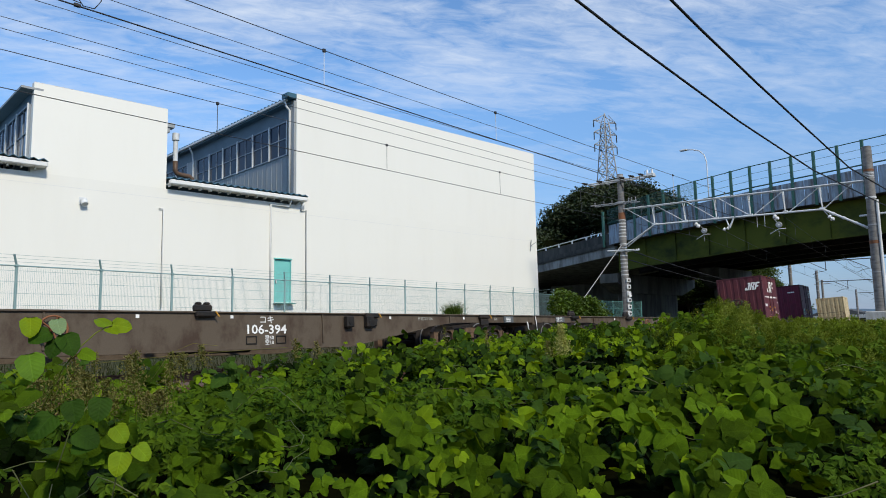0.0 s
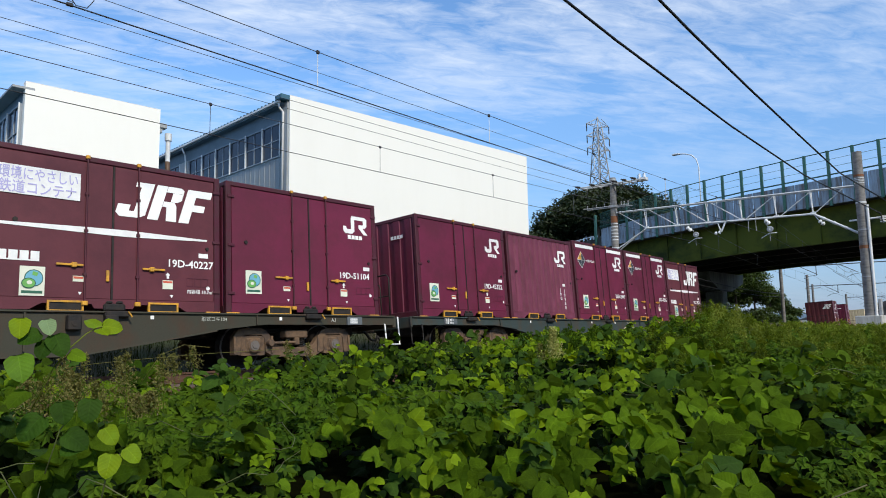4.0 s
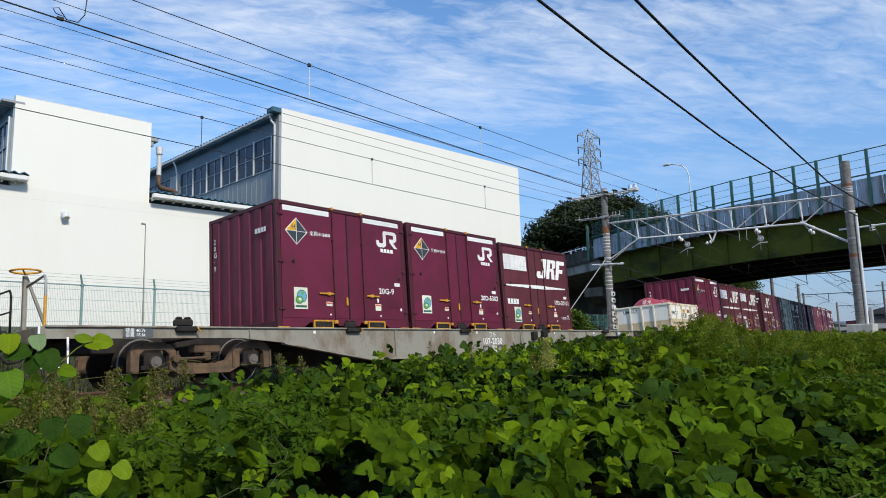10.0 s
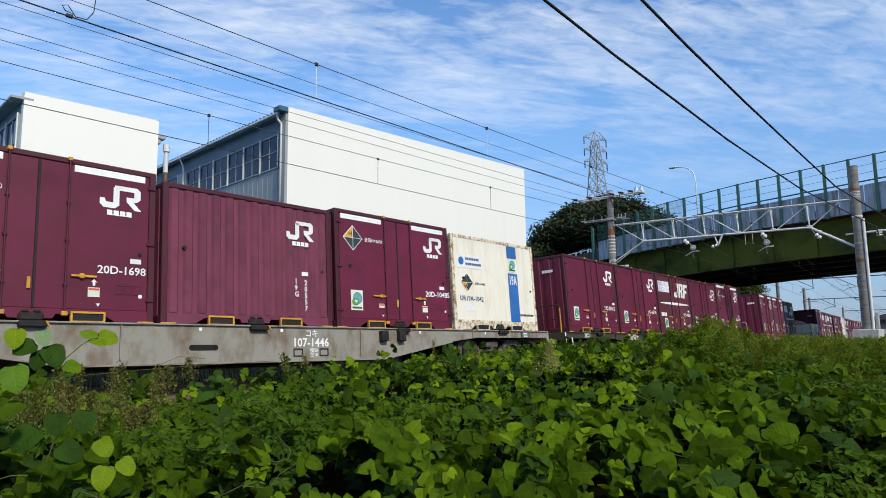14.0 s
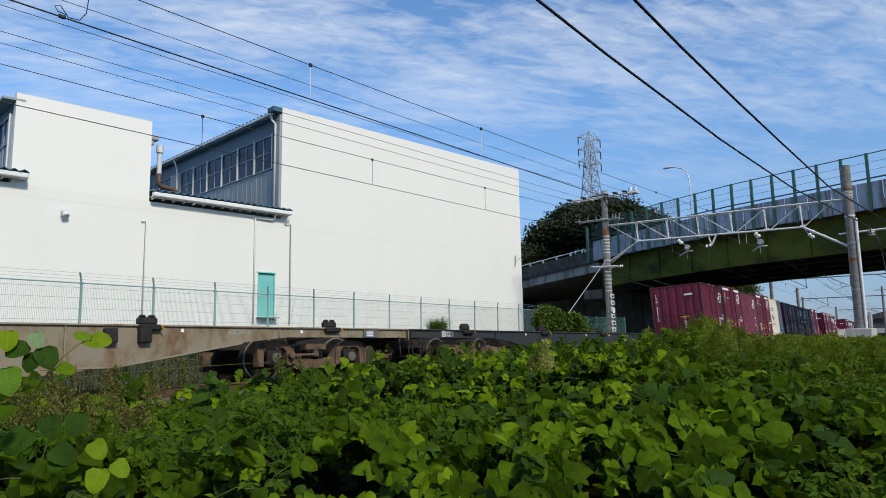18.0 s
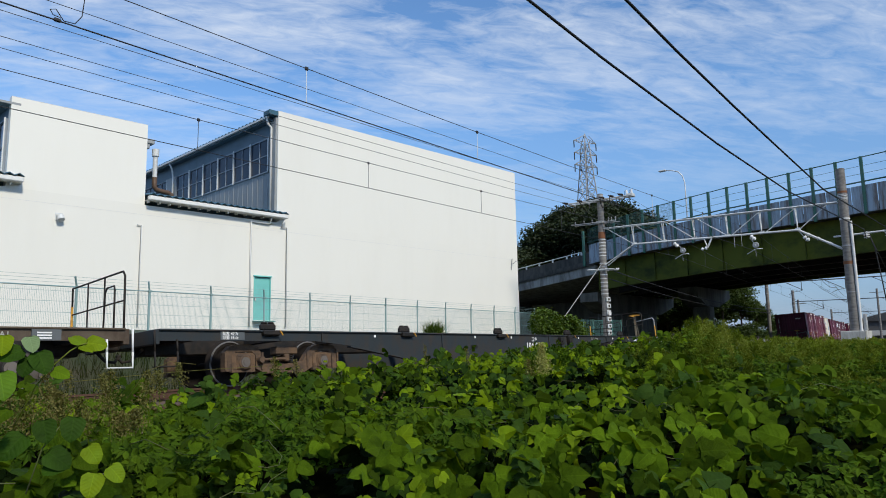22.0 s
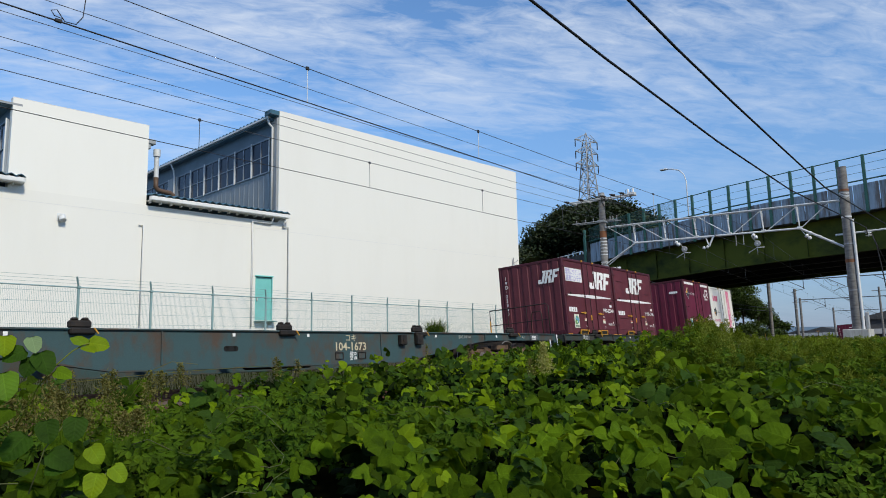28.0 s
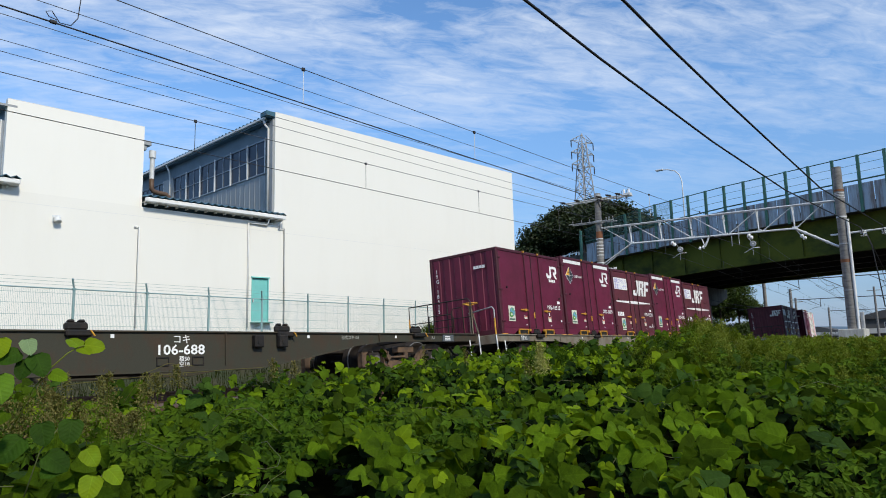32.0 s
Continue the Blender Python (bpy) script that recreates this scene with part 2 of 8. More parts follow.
for key, a, b in (("brown", (0.105, 0.082, 0.060), (0.055, 0.034, 0.024)), ("olive", (0.047, 0.045, 0.032), (0.062, 0.040, 0.026)),
                  ("grey", (0.27, 0.255, 0.215), (0.16, 0.115, 0.08)), ("tan", (0.24, 0.205, 0.145), (0.15, 0.085, 0.042)),
                  ("slate", (0.030, 0.037, 0.042), (0.050, 0.040, 0.032)), ("blue", (0.040, 0.076, 0.081), (0.075, 0.050, 0.036)),
                  ("green", (0.036, 0.050, 0.047), (0.060, 0.044, 0.030)), ("tannish", (0.205, 0.180, 0.140), (0.12, 0.080, 0.052))):
    SILLS[key] = material("wagon_sill_" + key, a, 0.65, second=b, amount=0.9, scale=1.6, stretch=(1.6, 1, 0.9), edge=(0.46, 0.66), fine=0.16, bump=0.15, spec=0.2)
GREY_PATCH = material("blue_grey_touch_up_paint", (0.105, 0.115, 0.125), 0.6, second=(0.10, 0.085, 0.07), amount=0.5, scale=2.0)
BLACK_HOLE = plain("dark_opening", (0.006, 0.006, 0.006), 0.9)
GREY_PANEL = plain("dark_grey_data_panel", (0.095, 0.105, 0.11))
BEAM_CONC = material("grey_edge_beam_concrete", (0.33, 0.325, 0.30), 0.85, second=(0.11, 0.10, 0.09), amount=0.8, scale=0.7, stretch=(2, 2, 0.5), fine=0.15, bump=0.3)
CONCRETE = material("weathered_concrete", (0.15, 0.14, 0.115), 0.85, second=(0.06, 0.055, 0.045), amount=0.8, scale=0.7, stretch=(2, 2, 0.5), fine=0.15, bump=0.3)
PALE_CONC = material("pale_footing_concrete", (0.50, 0.50, 0.48), 0.85, second=(0.28, 0.26, 0.22), amount=0.7, scale=2.0, stretch=(2, 2, 0.6), fine=0.12, bump=0.2)
POLE_CONCRETE = material("pole_concrete", (0.21, 0.20, 0.19), 0.85, second=(0.11, 0.10, 0.095), amount=0.8, scale=2.5, stretch=(1, 1, 3), fine=0.2, bump=0.3)
GALV = material("galvanised_steel", (0.62, 0.64, 0.65), 0.5, 0.0, second=(0.42, 0.41, 0.40), amount=0.5, scale=5, fine=0.1)
GALV_DULL = material("dull_galvanised_steel", (0.36, 0.37, 0.38), 0.6, 0.3, second=(0.22, 0.21, 0.20), amount=0.5, scale=5, fine=0.1)
BROWN_PIPE = plain("brown_stained_steel", (0.10, 0.055, 0.030), 0.5)
RUST_BAND = plain("rusty_band", (0.20, 0.075, 0.03), 0.8)
PORCELAIN = plain("white_porcelain", (0.80, 0.80, 0.80), 0.15)
WIRE = plain("bronze_wire", (0.020, 0.020, 0.022), 0.6, 0.2)
WIRE_GREY = plain("grey_wire", (0.065, 0.07, 0.08), 0.6, 0.2)
WALL_WHITE = material("white_wall_panel", (0.77, 0.755, 0.70), 0.6, second=(0.68, 0.66, 0.60), amount=0.25, scale=0.35, stretch=(2.2, 2.2, 0.35), edge=(0.48, 0.80), fine=0.015, bump=0.03)
WALL_GREY = material("grey_corrugated_cladding", (0.30, 0.32, 0.33), 0.5, second=(0.24, 0.25, 0.26), amount=0.5, scale=0.8, fine=0.06)
STEEL_BLUE = material("blue_grey_fascia_paint", (0.090, 0.145, 0.19), 0.5, amount=0.4, scale=1.2, fine=0.06)
ROOF_TEAL = material("teal_roof_sheet", (0.035, 0.115, 0.17), 0.5, amount=0.5, scale=2)
WHITE_TRIM = plain("white_trim_paint", (0.72, 0.72, 0.71), 0.45)
DOOR_TEAL = material("teal_door_paint", (0.19, 0.56, 0.52), 0.5, amount=0.3, scale=2, fine=0.04)
GREEN_STEEL = material("green_fence_paint", (0.075, 0.215, 0.19), 0.5, second=(0.11, 0.19, 0.165), amount=0.5, scale=3, fine=0.08)
BRIDGE_GREEN = material("bridge_post_green", (0.020, 0.105, 0.082), 0.5, second=(0.05, 0.10, 0.075), amount=0.5, scale=3, fine=0.1)
FENCE_TEAL = material("pale_teal_fence_paint", (0.20, 0.33, 0.33), 0.5, second=(0.30, 0.38, 0.38), amount=0.5, scale=5, fine=0.08)
OLIVE = material("olive_girder_paint", (0.088, 0.100, 0.010), 0.7, spec=0.2, second=(0.020, 0.030, 0.009), amount=0.9, scale=0.33, stretch=(1, 1, 1.6), edge=(0.46, 0.66), fine=0.12)
PANEL = material("pale_blue_parapet_panel", (0.33, 0.40, 0.47), 0.6, second=(0.15, 0.11, 0.085), amount=0.9, scale=1.2, stretch=(3.0, 3.0, 0.30), edge=(0.43, 0.62), fine=0.10)
DARK_CONC = material("stained_deck_edge", (0.085, 0.080, 0.070), 0.9, second=(0.040, 0.040, 0.038), amount=0.8, scale=0.8, stretch=(2, 2, 0.5), fine=0.15)
ASPHALT = material("asphalt", (0.05, 0.05, 0.05), 0.9, amount=0.4, scale=1)
WINDOW_FRAME = plain("grey_window_frame", (0.24, 0.28, 0.33), 0.5)
GLASS = material("window_glass", (0.022, 0.030, 0.050), 0.10, 0.0, amount=0.3, scale=0.6, fine=0.02, bump=0.0, spec=0.25)
GRASS_GROUND = material("grassy_ground", (0.026, 0.036, 0.010), 0.95, second=(0.050, 0.040, 0.022), amount=0.8, scale=0.4, fine=0.3, bump=0.5, bump_scale=20)
BALLAST = material("rust_brown_ballast", (0.105, 0.070, 0.050), 0.95, second=(0.060, 0.045, 0.036), amount=0.8, scale=7, fine=0.45, bump=1.0, bump_scale=22)
SLEEPER = material("concrete_sleeper", (0.24, 0.22, 0.20), 0.9, second=(0.14, 0.10, 0.08), amount=0.7, scale=3)
RAIL_STEEL = material("rusty_rail", (0.11, 0.055, 0.035), 0.7, 0.4, amount=0.5, scale=6)
# near-black sheet colour: the shade between leaves is painted in
UNDER = material("shade_black_undergrowth", (0.003, 0.004, 0.0015), 1.0, spec=0.0, second=(0.006, 0.006, 0.002), amount=0.8, scale=3, fine=0.4, bump=0.8, bump_scale=18)
KUDZU = material("kudzu_leaf_green", (0.066, 0.114, 0.005), 0.6, second=(0.013, 0.030, 0.002), amount=0.85, scale=1.1, spec=0.04, fine=0.28, bump=0.6, per="island", spread=0.55, leaf=0.30, bump_scale=30, veins=True)
# near-black copy of the kudzu green, painting the shade inside the mounds
KUDZU_DEEP = material("deep_kudzu_leaf_shade", (0.007, 0.016, 0.002), 0.6, second=(0.003, 0.008, 0.001), amount=0.8, scale=1.6, spec=0.03, fine=0.28, bump=0.6, per="island", spread=0.35, leaf=0.25, bump_scale=30, veins=True)
KUDZU_YOUNG_LIT = material("young_and_lit_kudzu_green", (0.155, 0.235, 0.006), 0.6, second=(0.080, 0.150, 0.004), amount=0.7, scale=1.6, spec=0.07, fine=0.28, bump=0.6, per="island", spread=0.25, leaf=0.35, bump_scale=30, veins=True)
KUDZU_DUSTY = material("dusty_kudzu_leaf_green", (0.034, 0.070, 0.008), 0.6, second=(0.018, 0.042, 0.006), amount=0.8, scale=1.6, spec=0.06, fine=0.28, bump=0.6, per="island", spread=0.35, leaf=0.25, bump_scale=30, veins=True)
KUDZU_ONE = material("kudzu_leaf_surface", (0.076, 0.134, 0.005), 0.6, second=(0.026, 0.055, 0.002), amount=0.6, spec=0.05, scale=1.5, fine=0.28, bump=0.6, spread=0.42, leaf=0.30, bump_scale=30, veins=True)
KUDZU_OLD_ONE = material("dark_kudzu_leaf_surface", (0.026, 0.064, 0.004), 0.6, second=(0.016, 0.042, 0.003), amount=0.8, spec=0.08, scale=8, fine=0.28, bump=0.6, spread=0.2, leaf=0.25, bump_scale=30, veins=True)
KUDZU_FRESH = material("mid_green_leaf_surface", (0.10, 0.20, 0.012), 0.5, second=(0.07, 0.14, 0.012), amount=0.7, spec=0.08, scale=8, fine=0.12, bump=0.3, spread=0.1, leaf=0.3, bump_scale=30, veins=True)
PALE_LEAF = material("pale_leaf_underside", (0.20, 0.29, 0.14), 0.6, amount=0.3, scale=8, spread=0.1, leaf=0.25, bump_scale=30, spec=0.06, veins=True)
YOUNG_LEAF = material("young_yellow_green_leaf", (0.15, 0.215, 0.005), 0.5, second=(0.14, 0.24, 0.016), amount=0.6, scale=9, fine=0.28, bump=0.6, spread=0.12, leaf=0.35, spec=0.06, bump_scale=30, veins=True)
SMALL_LEAF = material("small_weed_leaf_green", (0.036, 0.078, 0.004), 0.7, second=(0.085, 0.135, 0.006), amount=0.7, scale=1.1, fine=0.1, bump=0.0, per="island", spread=0.4, leaf=0.3, spec=0.1)
# bank grass darkened in its colour to carry the shade behind the train
BANK_GRASS = material("shade_toned_bank_grass", (0.016, 0.028, 0.005), 0.8, spec=0.06, second=(0.036, 0.036, 0.011), amount=0.7, scale=0.6, fine=0.1, bump=0.0, per="island", spread=0.4, leaf=0.2)
WEED_GREEN = material("soft_green_weed", (0.080, 0.120, 0.008), 0.8, spec=0.08, second=(0.10, 0.13, 0.018), amount=0.75, scale=0.9, fine=0.1, bump=0.0, per="island", spread=0.35, leaf=0.3)
GRASS_BLADE = material("dry_green_weed", (0.140, 0.200, 0.018), 0.8, spec=0.1, second=(0.200, 0.225, 0.045), amount=0.75, scale=0.8, fine=0.1, bump=0.0, per="island", spread=0.35, leaf=0.25)
PLUME = material("pale_feathery_plume", (0.36, 0.36, 0.12), 0.8, second=(0.22, 0.24, 0.055), amount=0.6, scale=9, per="island", spread=0.25, leaf=0.25, bump=0.0)
STRAW = material("straw_seed_head", (0.150, 0.135, 0.045), 0.8, spec=0.1, second=(0.100, 0.110, 0.025), amount=0.6, scale=5, per="island", spread=0.25, leaf=0.2)
TREE_LEAF = material("broadleaf_tree_green", (0.050, 0.085, 0.010), 0.6, second=(0.030, 0.055, 0.010), amount=0.7, scale=0.25, fine=0.1, bump=0.0, per="island", spread=0.45, leaf=0.22)
DARK_LEAF = material("dark_hill_tree_green", (0.019, 0.034, 0.009), 0.7, second=(0.032, 0.046, 0.012), amount=0.7, scale=0.12, fine=0.1, bump=0.0, per="island", spread=0.5, leaf=0.15)
BUSH_LEAF = material("bright_bush_green", (0.070, 0.125, 0.008), 0.7, second=(0.040, 0.080, 0.008), amount=0.7, scale=0.8, fine=0.1, bump=0.0, per="island", spread=0.4, leaf=0.3)
BARK = material("brown_bark", (0.085, 0.062, 0.045), 0.9, amount=0.6, scale=6, fine=0.3, bump=0.6)
STEM = material("green_brown_stem", (0.075, 0.095, 0.02), 0.7, second=(0.09, 0.075, 0.035), amount=0.6, scale=4)
# the haze of distance is painted into the hills' own blue
HILLS = material("hazy_blue_hills", (0.20, 0.29, 0.40), 1.0, amount=0.2, scale=0.01, bump=0.0)
HOUSE_GREY, HOUSE_WHITE = plain("dark_house_wall", (0.06, 0.06, 0.062), 0.8), plain("pale_house_wall", (0.45, 0.45, 0.44), 0.8)
RED_TANK = material("red_tank_paint", (0.34, 0.030, 0.055), 0.4, second=(0.24, 0.025, 0.045), amount=0.6, scale=2)

# ---- mesh tools ----
class Shape:
    """Collects plain solids and turns them into one mesh."""

    def __init__(self):
        self.v, self.f, self.m, self.s = [], [], [], []

    def add(self, verts, faces, mat=0, smooth=False):
        n = len(self.v)
        self.v += [tuple(p) for p in verts]
        self.f += [tuple(i + n for i in q) for q in faces]
        self.m += [mat] * len(faces)
        self.s += [smooth] * len(faces)
        return self

    def box(self, x0, x1, y0, y1, z0, z1, mat=0):
        v = [(x, y, z) for x in (x0, x1) for y in (y0, y1) for z in (z0, z1)]
        return self.add(v, [(0, 1, 3, 2), (4, 6, 7, 5), (0, 4, 5, 1), (2, 3, 7, 6), (0, 2, 6, 4), (1, 5, 7, 3)], mat)

    def cbox(self, x0, x1, y0, y1, z0, z1, c=0.02, mat=0):
        """Box with chamfered edges."""
        lo, hi = (x0, y0, z0), (x1, y1, z1)
        v, idx = [], {}
        for s in [(i, j, k) for i in (0, 1) for j in (0, 1) for k in (0, 1)]:
            for ax in range(3):
                p = [hi[d] - (0 if d == ax else c) if s[d] else lo[d] + (0 if d == ax else c) for d in range(3)]
                idx[s, ax] = len(v)
                v.append(p)
        f = []
        for ax in range(3):
            o = [d for d in range(3) if d != ax]
            for e in (0, 1):
                q = []
                for a, b in ((0, 0), (1, 0), (1, 1), (0, 1)):
                    s = [0, 0, 0]
                    s[ax], s[o[0]], s[o[1]] = e, a, b
                    q.append(idx[tuple(s), ax])
                f.append(tuple(q if (e == 1) == (ax != 1) else q[::-1]))
        for ax in range(3):
            o = [d for d in range(3) if d != ax]
            for a in (0, 1):
                for b in (0, 1):
                    s0, s1 = [0, 0, 0], [0, 0, 0]
                    s0[ax], s1[ax] = 0, 1
                    for s in (s0, s1):
                        s[o[0]], s[o[1]] = a, b
                    f.append((idx[tuple(s0), o[0]], idx[tuple(s1), o[0]], idx[tuple(s1), o[1]], idx[tuple(s0), o[1]]))
        for s in [(i, j, k) for i in (0, 1) for j in (0, 1) for k in (0, 1)]:
            f.append((idx[s, 0], idx[s, 1], idx[s, 2]))
        return self.add(v, f, mat)

    def tube(self, a, b, r0, r1=None, n=8, mat=0, caps=True):
        a, b = Vector(a), Vector(b)
        r1 = r0 if r1 is None else r1
        w = (b - a).normalized()
        u = w.cross(Vector((0, 0, 1)) if abs(w.z) < 0.9 else Vector((1, 0, 0))).normalized()
        t = w.cross(u)
        ring = [u * math.cos(2 * math.pi * i / n) + t * math.sin(2 * math.pi * i / n) for i in range(n)]
        v = [a + q * r0 for q in ring] + [b + q * r1 for q in ring]
        self.add(v, [(i, (i + 1) % n, n + (i + 1) % n, n + i) for i in range(n)], mat, True)
        if caps:
            self.add(v, [tuple(range(n - 1, -1, -1)), tuple(range(n, 2 * n))], mat)
        return self

    def pipe(self, pts, r, n=6, mat=0):
        """One bent tube through the points."""
        pts = [Vector(p) for p in pts]
        v = []
        side = None
        for i, p in enumerate(pts):
            w = (pts[min(i + 1, len(pts) - 1)] - pts[max(i - 1, 0)]).normalized()
            if side is None:
                side = w.cross(Vector((0, 0, 1)) if abs(w.z) < 0.9 else Vector((1, 0, 0)))
            side = (side - w * side.dot(w)).normalized()
            t = w.cross(side)
            v += [p + (side * math.cos(2 * math.pi * k / n) + t * math.sin(2 * math.pi * k / n)) * r for k in range(n)]
        f = [(j * n + k, j * n + (k + 1) % n, (j + 1) * n + (k + 1) % n, (j + 1) * n + k) for j in range(len(pts) - 1) for k in range(n)]
        self.add(v, f, mat, True)
        m = len(self.v)
        self.f += [tuple(range(m - len(v) + n - 1, m - len(v) - 1, -1)), tuple(range(m - n, m))]
        self.m += [mat] * 2
        self.s += [False] * 2
        return self

    def lathe(self, profile, axis="y", centre=(0, 0, 0), n=20, mat=0):
        """profile: (distance along the axis, radius)."""
        v = []
        for d, r in profile:
            for i in range(n):
                c, s = r * math.cos(2 * math.pi * i / n), r * math.sin(2 * math.pi * i / n)
                p = {"y": (c, d, s), "z": (c, s, d), "x": (d, c, s)}[axis]
                v.append([p[k] + centre[k] for k in range(3)])
        f = [(j * n + i, j * n + (i + 1) % n, (j + 1) * n + (i + 1) % n, (j + 1) * n + i) for j in range(len(profile) - 1) for i in range(n)]
        self.add(v, f, mat, True)
        return self.add(v, [tuple(range(n)), tuple(range((len(profile) - 1) * n, len(profile) * n))], mat)

    def slab(self, poly, y0, y1, mat=0):
        """Outline in x, z, thick from y0 to y1."""
        n = len(poly)
        v = [(x, y0, z) for x, z in poly] + [(x, y1, z) for x, z in poly]
        f = [tuple(range(n)), tuple(range(2 * n - 1, n - 1, -1))] + [(i, n + i, n + (i + 1) % n, (i + 1) % n) for i in range(n)]
        return self.add(v, f, mat)

    def flat(self, poly, y=0.0, mat=0):
        return self.add([(x, y, z) for x, z in poly], [tuple(range(len(poly)))], mat)

    def mesh(self, name, mats):
        me = bpy.data.meshes.new(name)
        me.from_pydata(self.v, [], self.f)
        for m in (mats if isinstance(mats, (list, tuple)) else [mats]):
            me.materials.append(m)
        me.polygons.foreach_set("material_index", self.m)
        me.polygons.foreach_set("use_smooth", self.s)
        me.update()
        return me


def bare(name, coords, faces, mat, smooth=False, uv=None):
    """A large mesh from arrays: coords (n, 3), faces (k, 3 or 4)."""
    me = bpy.data.meshes.new(name)
    faces = np.asarray(faces, dtype=np.int32)
    k, c = faces.shape
    me.vertices.add(len(coords))
    me.vertices.foreach_set("co", np.asarray(coords, dtype=np.float32).ravel())
    me.loops.add(k * c)
    me.loops.foreach_set("vertex_index", faces.ravel())
    me.polygons.add(k)
    me.polygons.foreach_set("loop_start", np.arange(0, k * c, c, dtype=np.int32))
    me.polygons.foreach_set("use_smooth", np.full(k, smooth, dtype=bool))
    me.materials.append(mat)
    if uv is not None:
        me.uv_layers.new(name="UVMap").data.foreach_set("uv", np.asarray(uv, dtype=np.float32)[faces.ravel()].ravel())
    me.update(calc_edges=True)
    me.validate()
    return me


def part(name, shape, material, parent, label=""):
    """Links a Shape (or a mesh) as one mesh object under a thing or a part."""
    me = shape if isinstance(shape, bpy.types.Mesh) else shape.mesh(name, material)
    ob = new(name, me)
    ob.parent = parent
    return tagged(ob, label)


def thing(name, label, category, m=None, group="", kind="", data=None):
    ob = tagged(new(name, data), label, category, group, kind)
    if m is not None:
        ob.matrix_basis = m
    return ob


WORDS = {}


def word(text, height, face="front"):
    """Shape data of painted words: lower left corner at 0; front faces -y, rear faces -x."""
    key = text, height, face
    if key not in WORDS:
        cu = bpy.data.curves.new("words", "FONT")
        cu.body, cu.size, cu.resolution_u, cu.offset = text, height / 0.72, 2, (0.026 if text.isascii() else 0.012) * height
        ob = new("words", cu)
        me = bpy.data.meshes.new_from_object(ob.evaluated_get(bpy.context.evaluated_depsgraph_get()))
        bpy.data.objects.remove(ob)
        turn = pose(0, 0, 0, 90) if face == "front" else pose(0, 0, 0, 90, 0, -90)
        me.transform(turn)
        WORDS[key] = me
    return WORDS[key]


def lettering(name, text, height, at, mat, parent, face="front", width=None, label=""):
    me = word(text, height, face)
    if not len(me.vertices):
        return None
    me = me.copy()
    me.materials.clear()
    me.materials.append(mat)
    if width:
        xs = [v.co.x if face == "front" else -v.co.y for v in me.vertices]
        k = width / max(1e-3, max(xs))
        me.transform(Matrix.Diagonal((k if face == "front" else 1, 1 if face == "front" else k, 1, 1)))
    me.transform(Matrix.Translation(at))
    return part(name, me, mat, parent, label)


def on_track(s, lane=0.0):
    """Pose on the canted track, which falls gently, bends and runs out straight: x along, y to the far side, z up from the rails."""
    r = RADIUS - lane
    bent = min(s, CURVE_END)
    th = bent / RADIUS
    m = Matrix.Translation((r * math.sin(th), TRACK_Y + RADIUS - r * math.cos(th), -GRADE * (s - 7.0))) @ Matrix.Rotation(th, 4, "Z")
    return m @ Matrix.Translation((s - bent, 0, 0)) @ Matrix.Rotation(GRADE, 4, "Y") @ Matrix.Rotation(-CANT, 4, "X")

# ---- the train ----
PITCH, WAGON = 3.84, 20.4
HL, HW = 1.857, 1.225


def ring(cx, cz, r, n=16, squash=1.0):
    return [(cx + r * math.cos(i * 2 * math.pi / n), cz + squash * r * math.sin(i * 2 * math.pi / n)) for i in range(n)]


def eco_sticker(parent, x, z, w=0.34, h=0.44):
    """Small cream sticker: a blue globe with a green speech bubble before it."""
    st = part("sticker", Shape().flat([(x, z), (x + w, z), (x + w, z + h), (x, z + h)], -HW - 0.004, 0), ECO_CREAM, parent, "cream sticker with a green and blue round mark")
    cx, cz, r = x + w * 0.56, z + h * 0.60, w * 0.38
    part("globe_rim", Shape().flat(ring(cx, cz, r), -HW - 0.007), ECO_DARK, st)
    part("globe", Shape().flat(ring(cx, cz, r * 0.90), -HW - 0.010), ECO_BLUE, st)
    part("land", Shape().flat([(cx - 0.1 * r, cz + 0.8 * r), (cx + 0.45 * r, cz + 0.62 * r), (cx + 0.3 * r, cz + 0.2 * r), (cx - 0.2 * r, cz + 0.35 * r)], -HW - 0.013), ECO_GREEN, st)
    bx, bz = x + w * 0.36, z + h * 0.42
    part("bubble_rim", Shape().flat(ring(bx, bz, w * 0.29, 14, 0.82), -HW - 0.013), ECO_DARK, st)
    part("bubble", Shape().flat(ring(bx, bz, w * 0.25, 14, 0.80), -HW - 0.016), ECO_GREEN, st)
    part("bubble_face", Shape().flat(ring(bx + 0.01, bz + 0.01, w * 0.11, 10, 0.8), -HW - 0.019), ECO_CREAM, st)
    part("word_bar", Shape().flat([(x + 0.03, z + 0.035), (x + w - 0.03, z + 0.035), (x + w - 0.03, z + 0.075), (x + 0.03, z + 0.075)], -HW - 0.008), ECO_DARK, st)
    return st


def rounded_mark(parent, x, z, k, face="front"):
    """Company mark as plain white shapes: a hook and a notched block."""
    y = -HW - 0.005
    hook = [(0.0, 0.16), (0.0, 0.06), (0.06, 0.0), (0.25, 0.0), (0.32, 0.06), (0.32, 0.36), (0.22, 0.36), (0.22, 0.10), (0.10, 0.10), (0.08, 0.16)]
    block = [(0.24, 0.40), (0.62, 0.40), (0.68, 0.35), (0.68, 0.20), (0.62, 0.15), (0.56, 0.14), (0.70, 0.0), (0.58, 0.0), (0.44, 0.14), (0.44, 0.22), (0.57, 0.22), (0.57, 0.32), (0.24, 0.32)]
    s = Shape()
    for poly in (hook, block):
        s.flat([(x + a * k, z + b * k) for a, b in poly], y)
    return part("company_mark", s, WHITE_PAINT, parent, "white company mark")


